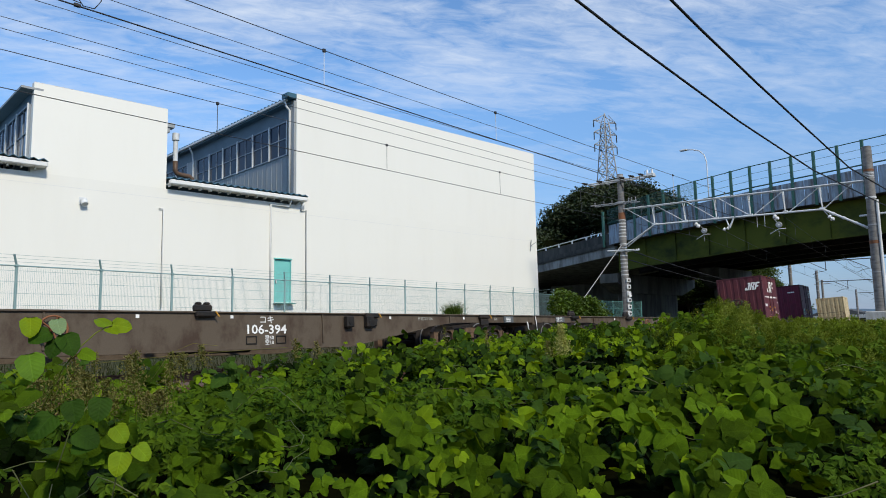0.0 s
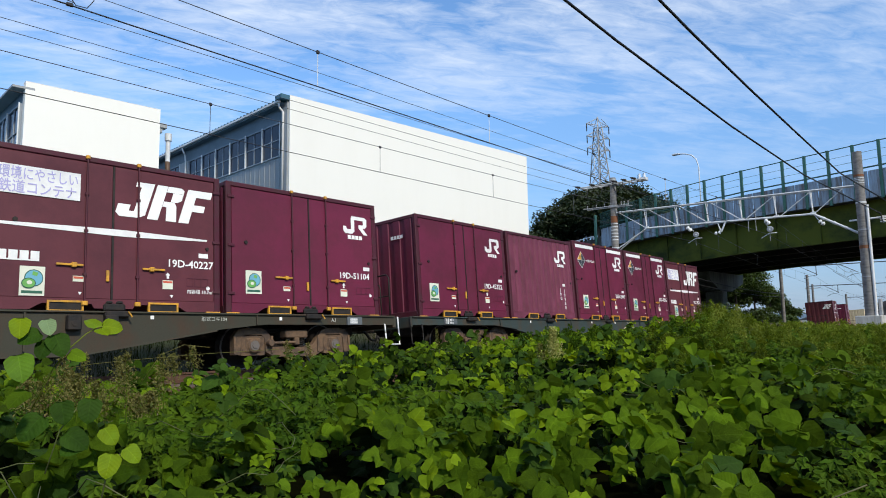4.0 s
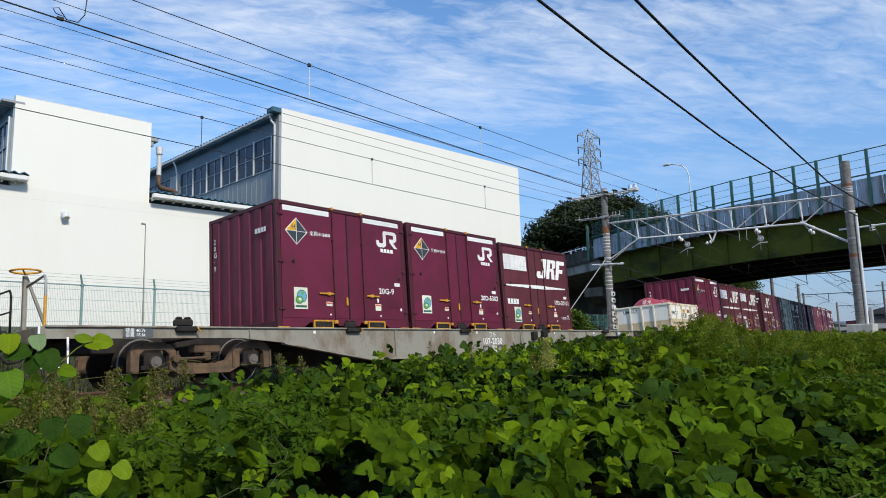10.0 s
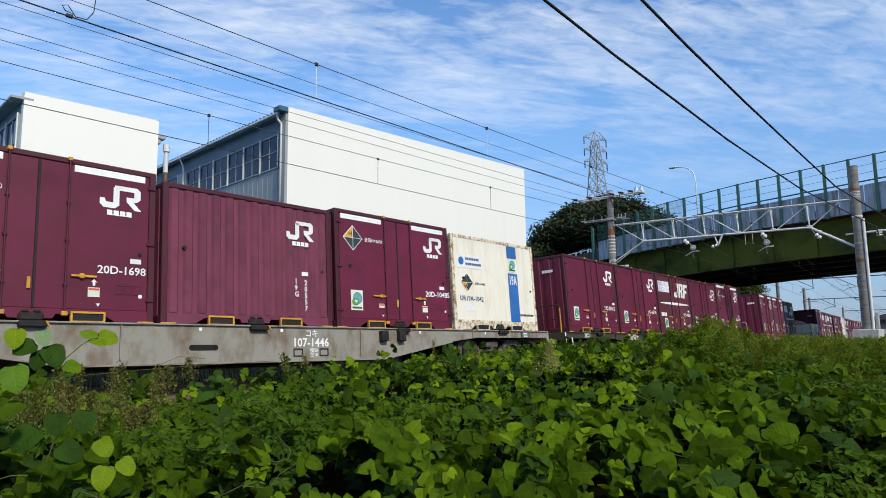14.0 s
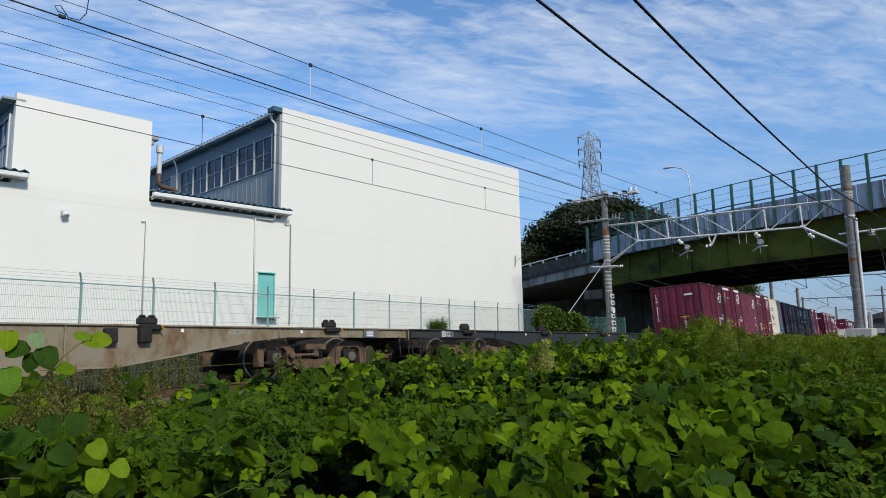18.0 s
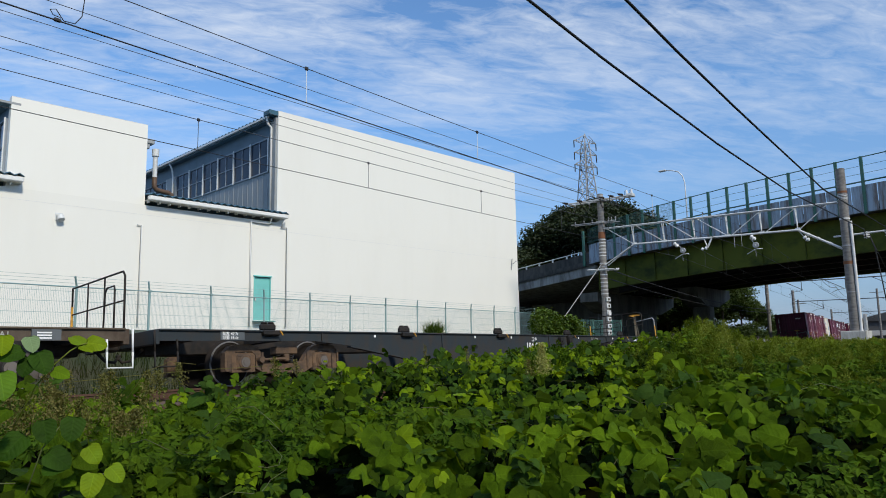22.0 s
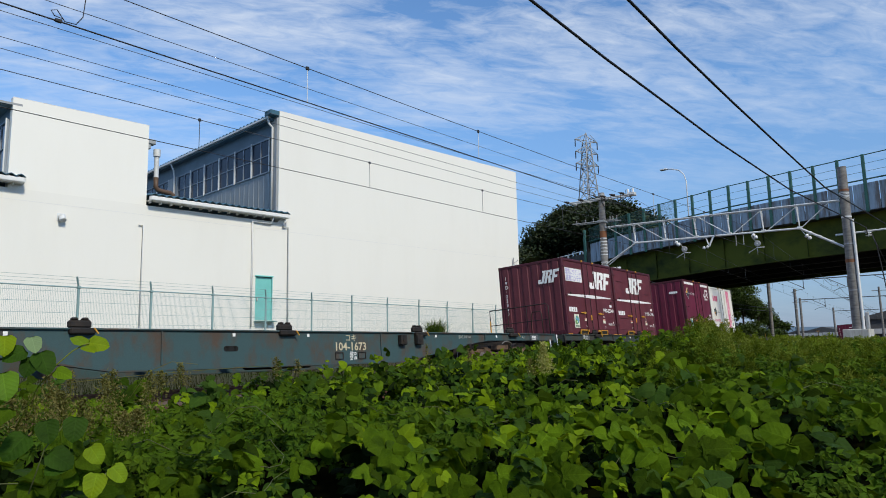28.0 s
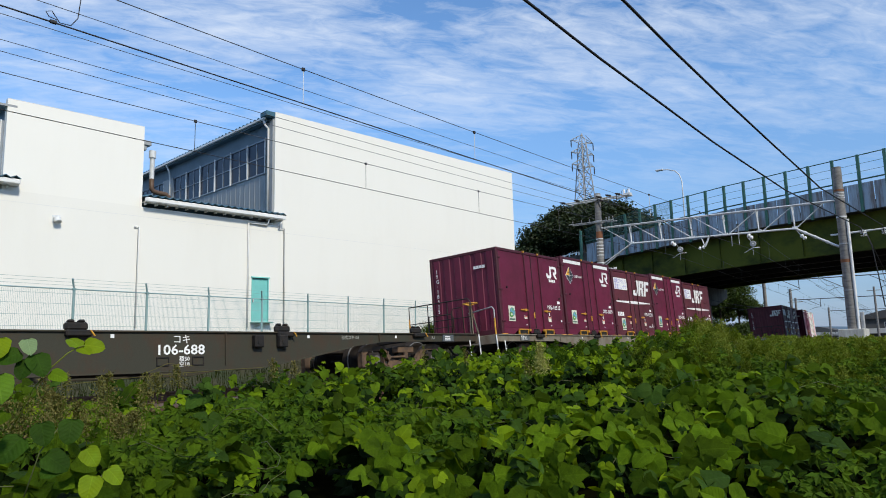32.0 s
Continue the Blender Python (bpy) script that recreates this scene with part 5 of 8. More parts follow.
    ink = OLD_CREAM if number in ("104-2363", "104-1673") else WHITE_PAINT
    lettering("type_note", "コキ", 0.12, (num_at + 0.30, y, 0.80), ink, root)
    lettering("wagon_number", number, 0.17, (num_at, y, 0.60), ink, root, width=0.90)
    lettering("speed_note", "積50", 0.07, (num_at + 0.42, y, 0.49), WHITE_PAINT, root)
    lettering("speed_note", "空18", 0.07, (num_at + 0.42, y, 0.40), WHITE_PAINT, root)
    for x in (num_at + 0.02, num_at + 0.66):
        fr = Shape()
        fr.box(x, x + 0.22, y - 0.012, y + 0.004, 0.41, 0.425).box(x, x + 0.22, y - 0.012, y + 0.004, 0.545, 0.56).box(x, x + 0.015, y - 0.012, y + 0.004, 0.425, 0.545).box(x + 0.205, x + 0.22, y - 0.012, y + 0.004, 0.425, 0.545)
        part("card_frame", fr, BLACK_STEEL, root)
    if number in ("106-394", "104-320", "104-2461"):
        if kind == "106":
            lettering("warning_note", "突放禁止", 0.16, (-4.45, -1.296, 0.555), CREAM, root, width=0.88)
        else:
            lettering("warning_note", "突放禁止", 0.19, (-5.35, -1.296, 0.76), CREAM, root, width=0.95)
    lettering("class_note", "形式コキ" + type_words, 0.065, (5.3, -1.296, 0.86), FADED_PAINT, root)
    px = -8.4 if number == "106-394" else -8.75
    pl = part("data_plate", Shape().box(px, px + 0.50, -1.305, -1.285, 0.82, 0.965), GREY_PANEL, root)
    lettering("weight_note", "荷重 40.7t", 0.055, (px + 0.03, -1.310, 0.90), WHITE_PAINT, pl)
    lettering("weight_note", "自重 18.6t", 0.055, (px + 0.03, -1.310, 0.83), WHITE_PAINT, pl)
    lettering("shop_note", "A.I", 0.075, (8.15, -1.296, 0.86), FADED_PAINT, root)
    pl = part("data_plate", Shape().box(8.55, 8.95, -1.325, -1.285, 0.80, 0.965), GREY_PANEL, root)
    s = Shape()
    for z in (0.825, 0.865, 0.905):
        s.flat([(8.62, z), (8.82, z), (8.82, z + 0.022), (8.62, z + 0.022)], -1.329)
    part("word_bar", s, WHITE_PAINT, pl)
    for x in (-4.9, -1.2, 0.5, 4.4, 6.9):
        part("white_square", Shape().flat([(x, .88), (x + .06, .88), (x + .06, .94), (x, .94)], -1.296), WHITE_PAINT, root)
    return root


# the make-up of the train from its head: paint, bogies, number, class, hand wheel, stand, patch, place of the number, shift, loads
LOADS = [
    (-4, "dark olive", BOGIE_BROWN, "", "104", 0, 0, 0, 1.0, 0.0, [("tan", ""), None, None, None, None]),
    (-3, "dark olive", BOGIE_BROWN, "", "104", 0, 0, 0, 1.0, 0.0, [None] * 5),
    (-2, "dark olive", BOGIE_BROWN, "", "104", 1, 0, 0, 1.0, 0.0, [None, ("slant_bare", ""), None, None, ("plain", "")]),
    (-1, "rusty brown", BOGIE_BROWN, "", "106", 1, 0, 0, 1.0, 0.0, [None] * 5),
    (0, "rusty brown", BOGIE_BROWN, "106-394", "106", 1, 0, 0, 0.79, 0.57, [None] * 5),
    (1, "dark green-grey", BOGIE_BROWN, "104-2363", "104", 0, 0, 0, 1.15, 0.00, [("plain", "19D-45322"), ("rib", "19980"), ("tall", "20D-2947"), ("tall", "20D-7395"), ("slant", "19D-39226")]),
    (2, "dark olive", BOGIE_BROWN, "104-320", "104", 1, 0, 0, 1.13, 0.06, [("slant_bare", "V19B-1405"), ("plain", "19D-47556"), ("blue", "UR19A-646"), ("slant", "19D-40227"), ("plain", "19D-51104")]),
    (3, "dark olive", BOGIE_BROWN, "104-2676", "104", 0, 0, 0, 1.12, -0.13, [None, ("open", ""), ("tall", "20D-4041"), ("slant", "19D-41603"), ("slant", "19D-41712")]),
    (4, "light grey", BOGIE_BROWN, "107-2030", "107", 0, 1, 0, 0.75, 0.25, [None, ("tall", "20G-9"), ("tall", "20D-5302"), ("slant_bleached", "19D-20101"), None]),
    (5, "dark olive", BOGIE_BROWN, "104-2461", "104", 1, 0, 0, 0.78, 0.21, [("plain", "19D-50412"), ("plain", "19D-46785"), ("slant", "19D-35809"), ("plain", "19D-52152"), ("tall", "20D-2679")]),
    (6, "light grey", BOGIE_GREY, "107-1446", "107", 0, 1, 0, 0.78, -0.25, [("plain", "19D-45360"), ("tall", "20D-1698"), ("rib", "20557"), ("tall", "20D-10485"), ("rusty", "UR19A-1042")]),
    (7, "dark slate", BOGIE_BROWN, "104-1904", "104", 0, 0, 0, 1.18, -0.39, [None] * 5),
    (8, "tan and rust", BOGIE_BROWN, "107-1133", "107", 0, 1, 0, 0.72, 0.20, [None] * 5),
    (9, "dark slate", BOGIE_BROWN, "104-943", "104", 0, 0, 0, 1.27, -0.23, [None] * 5),
    (10, "rusty brown", BOGIE_GREY, "106-191", "106", 0, 0, 1, 1.19, -0.13, [None] * 5),
    (11, "dark green-grey", BOGIE_BROWN, "104-2687", "104", 0, 0, 0, 1.13, -0.25, [("slant", "19D-25340"), ("slant_bare", "V19B-1186"), None, ("tall", "20D-8235"), ("blossom", "UR19A-13299")]),
    (12, "weathered blue", BOGIE_BROWN, "104-1673", "104", 0, 0, 0, 1.20, -0.28, [None] * 5),
    (13, "pale tan", BOGIE_BROWN, "107-1561", "107", 0, 1, 0, 0.79, 0.19, [("plain", "19G-18515"), ("tall", "20D-5659"), ("slant", "19D-35501"), ("tall", "20D-8206"), ("slant_worn", "V19C-735")]),
    (14, "dark olive", BOGIE_BROWN, "106-688", "106", 0, 0, 0, 1.24, -0.15, [None] * 5),
]
MOVING = []


def serials(c, kind, num):
    """Painted serial numbers of one container."""
    y = -HW - 0.006
    if kind == "rib":
        for i, ch in enumerate("19G"):
            lettering("serial_number", ch, 0.105, (0.90, y, 0.86 - i * 0.13), WHITE_PAINT, c)
        for i, ch in enumerate(num):
            lettering("serial_number", ch, 0.105, (1.14, y, 0.84 - i * 0.131), WHITE_PAINT, c)
    elif kind in ("blue", "rusty", "blossom"):
        lettering("serial_number", num, 0.13, (-1.62, y, 0.76), PINK_PAINT if kind == "blossom" else NAVY_PAINT, c, width=0.98)
    else:
        x0, wide = {"plain": (0.76, 0.094), "tall": (0.92, 0.098)}.get(kind, (0.86, 0.096))
        lettering("serial_number", num, 0.13, (x0, y, 0.79), WHITE_PAINT, c, width=wide * len(num))
        tail = num.replace("-", "·")
        for i, ch in enumerate(tail):
            lettering("serial_digit", ch, 0.115, (-HL - 0.03, 0.98, 2.02 - i * 0.15), WHITE_PAINT, c, "rear")


def build_train():
    for w, paint, bog, number, cls, wheel, stand, patch, num_at, shift, load in LOADS:
        wag = make_wagon(paint, bog, number, cls, cls, wheel, stand, patch, num_at)
        MOVING.append((wag, w, shift, 0.0))
        for k, item in enumerate(load):
            if item:
                c = copy_thing(PROTO[item[0]], Matrix())
                if item[1]:
                    serials(c, *item)
                MOVING.append((c, w, shift, (k - 2) * PITCH))


build_train()
for root in PROTO.values():
    for ob in (*root.children_recursive, root):
        bpy.data.objects.remove(ob)


def motions():
    """The train rolls along the curve; wagons and their loads keep together."""
    for ob, w, shift, x in MOVING:
        rows = []
        for t, s in TRAIN:
            rows.append((t, on_track(s - WAGON * w + shift) @ pose(x, 0, 1.0 if x or ob.name.startswith(("freight_c", "open_c")) else 0.0)))
        walk(ob, rows)

# ---- ground and tracks ----
def smooth(a, b, v):
    t = np.clip((v - a) / (b - a), 0, 1)
    return t * t * (3 - 2 * t)


def ground_height(x, y):
    bend = np.where(x > 0, x * x / (2 * RADIUS), 0) * (x < 140)
    v = y - bend
    z = -0.85 + 0.60 * smooth(1.0, 6.5, v)
    side = smooth(16.0, 18.4, v) * (1 - smooth(34, 60, x)) * smooth(-60, -30, x)
    z = z + side * (1.15 + 0.65 * smooth(20, 25.0, y))
    return z - GRADE * np.clip(x - 7, 0, 140)


def make_ground():
    xs = np.concatenate([[-1500, -600, -250, -120, -60], np.arange(-40, 70, 1.6), [75, 85, 100, 120, 150, 200, 300, 500, 900, 1600, 2600]])
    ys = np.concatenate([[-1500, -600, -250, -100, -40, -20, -10], np.arange(-5, 34, 1.0), [36, 40, 50, 65, 90, 130, 200, 350, 700, 1400, 2400]])
    X, Y = np.meshgrid(xs, ys, indexing="ij")
    Z = ground_height(X, Y)
    co = np.stack([X, Y, Z], -1).reshape(-1, 3)
    nx, ny = X.shape
    i, j = np.meshgrid(np.arange(nx - 1), np.arange(ny - 1), indexing="ij")
    a = (i * ny + j).ravel()
    f = np.stack([a, a + ny, a + ny + 1, a + 1], -1)
    thing("ground", "grassy ground with leaf litter around the railway", "ground", kind="structure", data=bare("ground", co, f, GRASS_GROUND, True))


def ribbon(profile, s0, s1, step, lane, mat, name):
    """A cross-section (offset, height) swept along the curve."""
    ss = np.arange(s0, s1 + step, step)
    n = len(profile)
    co = []
    for s in ss:
        m = on_track(s, lane)
        for o, h in profile:
            co.append(m @ Vector((0, o, h)))
    f = [(k * n + i, (k + 1) * n + i, (k + 1) * n + i + 1, k * n + i + 1) for k in range(len(ss) - 1) for i in range(n - 1)]
    return bare(name, [tuple(c) for c in co], f, mat)


def make_tracks():
    for lane in (0.0, -3.8):
        tr = thing("ballast_bed", "rust-brown crushed stone ballast under the rails", "ballast", kind="structure",
                   data=ribbon([(-2.3, -0.62), (-1.5, -0.20), (1.5, -0.20), (2.3, -0.62)], -45, 260, 3, lane, BALLAST, "ballast_bed"))
        for o in (-0.57, 0.57):
            rail = ribbon([(o - 0.07, -0.19), (o - 0.07, -0.17), (o - 0.012, -0.15), (o - 0.012, -0.05), (o - 0.035, -0.04), (o - 0.035, -0.004), (o + 0.035, -0.004), (o + 0.035, -0.04),
                           (o + 0.012, -0.05), (o + 0.012, -0.15), (o + 0.07, -0.17), (o + 0.07, -0.19)], -45, 260, 3, lane, RAIL_STEEL, "rail")
            part("rail", rail, RAIL_STEEL, tr, "rusty steel rail")
        s = Shape()
        k = -20.0
        while k < 110:
            m = on_track(k, lane)
            v = [m @ Vector((a, b, c)) for a in (-0.11, 0.11) for b in (-1.0, 1.0) for c in (-0.30, -0.185)]
            s.add(v, [(0, 1, 3, 2), (4, 6, 7, 5), (0, 4, 5, 1), (2, 3, 7, 6), (0, 2, 6, 4), (1, 5, 7, 3)])
            k += 0.62
        tagged(part("sleepers", s, SLEEPER, tr, "concrete sleepers"), kind="stuff")


make_ground()
make_tracks()


# ---- white factory ----
FACT = Matrix.Translation((16.84, 26.03, 0)) @ Matrix.Rotation(radians(-3.0), 4, "Z")
FLOOR_Z = 1.55


def corrugated(x0, x1, y0, y1, z_front, z_back, pitch, amp, axis="x"):
    """Wavy roof sheet between two heights."""
    n = int((x1 - x0) / pitch) * 2
    v = []
    for i in range(n + 1):
        x = x0 + (x1 - x0) * i / n
        up = amp if i % 2 else -amp
        for yy, zz in ((y0, z_front + up), (y1, z_back + up), (y1, z_back + up - 0.02), (y0, z_front + up - 0.02)):
            v.append((x, yy, zz))
    f = []
    for i in range(n):
        a, b = i * 4, (i + 1) * 4
        f += [(a + k, b + k, b + (k + 1) % 4, a + (k + 1) % 4) for k in range(4)]
    return Shape().add(v, f)


def side_windows(root, x, depth0, depth1, z0, z1, n):
    """Band of tall windows on a wall that faces -x, running back from depth0."""
    step = (depth1 - depth0) / n
    for i in range(n):
        a, b = depth0 + i * step, depth0 + (i + 1) * step
        mid, zm = (a + b) / 2 + 0.03, z0 + (z1 - z0) * 0.5
        win = part("window", Shape().box(x + 0.006, x + 0.02, a, b, z0, z1), WINDOW_FRAME, root)
        for ya, yb, za, zb, d in ((a, a + 0.06, z0, z1, 0.06), (b - 0.02, b, z0, z1, 0.06), (a + 0.06, b - 0.02, z0, z0 + 0.06, 0.06), (a + 0.06, b - 0.02, z1 - 0.06, z1, 0.06),
                                  (mid - 0.025, mid + 0.025, z0 + 0.06, z1 - 0.06, 0.045), (a + 0.06, mid - 0.025, zm - 0.02, zm + 0.02, 0.045), (mid + 0.025, b - 0.02, zm - 0.02, zm + 0.02, 0.045)):
            part("frame_bar", Shape().box(x - d, x + 0.006, ya, yb, za, zb), WINDOW_FRAME, win)
        part("mullion", Shape().box(x - 0.10, x - 0.061, a - 0.02, a + 0.05, z0 - 0.02, z1 + 0.02), WHITE_TRIM, win)
        for ya, yb in ((a + 0.06, mid - 0.025), (mid + 0.025, b - 0.02)):
            for za, zb in ((z0 + 0.06, zm - 0.02), (zm + 0.02, z1 - 0.06)):
                part("pane", Shape().box(x - 0.012, x + 0.005, ya, yb, za, zb), GLASS, win)


def make_factory():
    root = thing("factory_building", "large plain white factory with side windows and teal door", "building", FACT)
    D = 22.0
    # front wall in three heights; the door opening goes through it
    wall = Shape()
    wall.box(-30, 0.0, 0, 0.3, FLOOR_Z - 0.5, 6.45).box(0.85, 18.57, 0, 0.3, FLOOR_Z - 0.5, 6.45).box(0.0, 0.85, 0, 0.3, 3.92, 6.45).box(0.0, 0.85, 0, 0.3, FLOOR_Z - 0.5, 2.0)
    part("front_wall", wall, WALL_WHITE, root, "white painted front wall")
    part("tall_block", Shape().box(1.10, 18.57, 0.002, 0.3, 6.45, 11.72).box(18.27, 18.57, 0.3, D, FLOOR_Z - 0.5, 11.5), WALL_WHITE, root)
    part("left_block", Shape().box(-9.6, -4.85, 0.002, 0.3, 6.45, 9.70).box(-5.1, -4.85, 0.3, D, 6.45, 9.55), WALL_WHITE, root)
    part("coping", Shape().box(1.10, 18.57, 0.0, 0.31, 11.722, 11.74), WHITE_TRIM, root)
    part("coping", Shape().box(-9.6, -4.85, 0.0, 0.31, 9.702, 9.72), WHITE_TRIM, root)
    # tall block: side wall to the left with a window band
    sw = Shape().box(1.12, 1.30, 0.3, D, 6.45, 8.95)
    part("side_wall", sw, WALL_GREY, root, "grey ribbed metal side wall")
    rib = Shape().box(1.106, 1.12, 0, 0.10, 6.45, 8.93).mesh("wall_rib", WALL_GREY)
    for i in range(46):
        part("wall_rib", rib, WALL_GREY, root).location = (0, 0.4 + i * 0.46, 0)
    part("side_head", Shape().box(1.10, 1.30, 0.3, D, 10.62, 11.42), STEEL_BLUE, root)
    part("ridge_cap", Shape().cbox(0.62, 1.12, 0.0, 0.55, 11.46, 11.72, 0.03), ROOF_TEAL, root)
    part("corner_strip", Shape().box(1.02, 1.10, 0.10, 0.55, 6.75, 11.45), WALL_GREY, root)
    side_windows(root, 1.12, 0.75, 10.6, 8.95, 10.62, 6)
    side_windows(root, 1.12, 11.8, 20.0, 8.95, 10.62, 5)
    part("side_wall", Shape().box(1.02, 1.28, 10.6, 11.8, 8.95, 10.62), WALL_GREY, root)
    roof = corrugated(0.35, D, 0, 6.0, 0, 0, 0.34, 0.055)
    roof.v = [(1.10 - 0.40 + yy * 2.9, xx, 11.52 + zz + yy * 0.02) for xx, yy, zz in roof.v]
    part("roof", roof, ROOF_TEAL, root, "teal corrugated roof sheets")
    part("eave_fascia", Shape().box(0.78, 1.08, 0.35, D, 11.30, 11.44), STEEL_BLUE, root)
    part("gutter", Shape().box(0.66, 0.80, 0.30, D, 11.38, 11.47), WHITE_TRIM, root)
    part("drain_pipe", Shape().pipe([(0.74, 0.42, 11.38), (0.80, 0.42, 11.15), (0.98, 0.42, 11.0), (0.98, 0.42, 6.85)], 0.055, 8), WHITE_TRIM, root)
    part("drain_pipe", Shape().pipe([(0.74, 10.9, 11.38), (0.92, 10.9, 11.0), (0.98, 10.9, 10.6), (0.98, 10.9, 8.6)], 0.05, 8), WHITE_TRIM, root)
    # lean-to between the blocks, and the next one to the left
    for x0, x1 in ((-4.85, 1.45), (-30, -9.15)):
        lean = corrugated(x0, x1, -0.47, 9.0, 6.845, 8.2, 0.30, 0.045)
        part("lean_to_roof", lean, ROOF_TEAL, root, "teal corrugated lean-to roof")
        part("gutter", Shape().cbox(x0, x1, -0.44, -0.24, 6.60, 6.78, 0.03), WHITE_TRIM, root, "white eaves gutter")
        part("soffit", Shape().box(x0, x1, -0.25, -0.003, 6.602, 6.625), WHITE_TRIM, root, "white soffit board")
        # white blocks added in place of the light scallops below the corrugated eave
        br = Shape().box(0.07, 0.11, -0.24, -0.003, 6.52, 6.60).mesh("eave_bracket", WHITE_TRIM)
        for i in range(int((x1 - max(x0, -14.0)) / 0.42)):
            part("eave_bracket", br, WHITE_TRIM, root).location = (x1 - (i + 1) * 0.42, 0, 0)
        part("side_wall", Shape().box(x0 + 0.25, x1 - 0.35, 9.0, 9.2, 6.4, 8.2), WALL_GREY, root)
    # far left recess: window wall of the left block's side
    part("side_wall", Shape().box(-9.60, -9.42, 0.3, D, 6.45, 7.0).box(-9.60, -9.42, 0.3, D, 9.0, 9.45), STEEL_BLUE, root)
    side_windows(root, -9.60, 0.4, 10.4, 7.0, 9.0, 6)
    lr = Shape().box(-10.0, -9.3, 0.0, D, 9.42, 9.50)
    part("roof", lr, WALL_GREY, root)
    part("roof", Shape().box(-9.3, -5.1, 0.3, D, 9.35, 9.45), WALL_GREY, root)
    part("bracket_box", Shape().cbox(-4.84, -4.45, 0.25, 0.6, 9.05, 9.25, 0.02).cbox(-4.84, -4.62, 0.3, 0.5, 8.85, 9.05, 0.02), WALL_GREY, root)
    # chimney pipe
    fl = Shape().tube((-4.22, 0.7, 8.75), (-4.22, 0.7, 7.45), 0.095, n=12, mat=0).tube((-4.22, 0.7, 8.98), (-4.22, 0.7, 8.68), 0.14, n=12)
    part("flue_pipe", fl, GALV, root, "steel flue pipe with rusty elbow")
    part("flue_elbow", Shape().pipe([(-4.22, 0.7, 7.8), (-4.22, 0.7, 7.42), (-4.14, 0.7, 7.30), (-3.95, 0.7, 7.26), (-3.62, 0.7, 7.24), (-3.50, 0.7, 7.16), (-3.48, 0.7, 7.0), (-3.48, 0.7, 6.7)], 0.10, 10), BROWN_PIPE, root)
    # door, pipes, lamp, hook
    door = part("door", Shape().box(0.03, 0.82, 0.06, 0.12, 2.0, 3.90), DOOR_TEAL, root, "teal painted steel door")
    part("door_frame", Shape().box(0.0, 0.03, -0.02, 0.15, 2.0, 3.92).box(0.82, 0.85, -0.02, 0.15, 2.0, 3.92).box(-0.03, 0.88, -0.05, 0.15, 3.92, 3.97), DOOR_TEAL, door)
    part("handle", Shape().cbox(0.08, 0.13, -0.01, 0.06, 2.85, 2.98, 0.01), GALV, door)
    part("door_step", Shape().cbox(-0.05, 0.92, -0.35, -0.003, 1.93, 1.97, 0.01), GREEN_STEEL, root)
    for x, zt in ((-0.22, 6.32), (1.60, 6.25)):
        part("drain_pipe", Shape().pipe([(x + (0.9 if x < 0 else -0.3), -0.3, zt + 0.25), (x + (0.9 if x < 0 else -0.3), -0.1, zt), (x, -0.07, zt), (x, -0.07, 1.7)], 0.034, 8), WHITE_TRIM, root)
    part("drain_pipe", Shape().pipe([(-5.12, -0.06, 5.62), (-4.95, -0.06, 5.62), (-4.95, -0.06, 1.7)], 0.03, 8), WHITE_TRIM, root)
    part("vent_hood", Shape().tube((-7.87, -0.02, 5.60), (-7.87, -0.16, 5.59), 0.115, n=14).tube((-7.87, -0.14, 5.60), (-7.85, -0.22, 5.46), 0.125, 0.12, n=14).cbox(-8.0, -7.74, -0.02, -0.003, 5.46, 5.74, 0.005), GALV, root, "round steel wall vent")
    part("wall_hook", Shape().tube((17.89, -0.02, 5.4), (17.89, -0.12, 6.1), 0.03).tube((17.89, -0.02, 5.7), (18.1, -0.3, 5.95), 0.02), GALV_DULL, root)
    for z in (6.05,):
        part("wall_joint", Shape().box(-30, 18.5, -0.004, 0.0, z, z + 0.012), WHITE_TRIM, root)
    part("annex", Shape().box(18.6, 19.35, 0.6, 4.0, FLOOR_Z - 0.6, 4.25), WALL_WHITE, root)


make_factory()


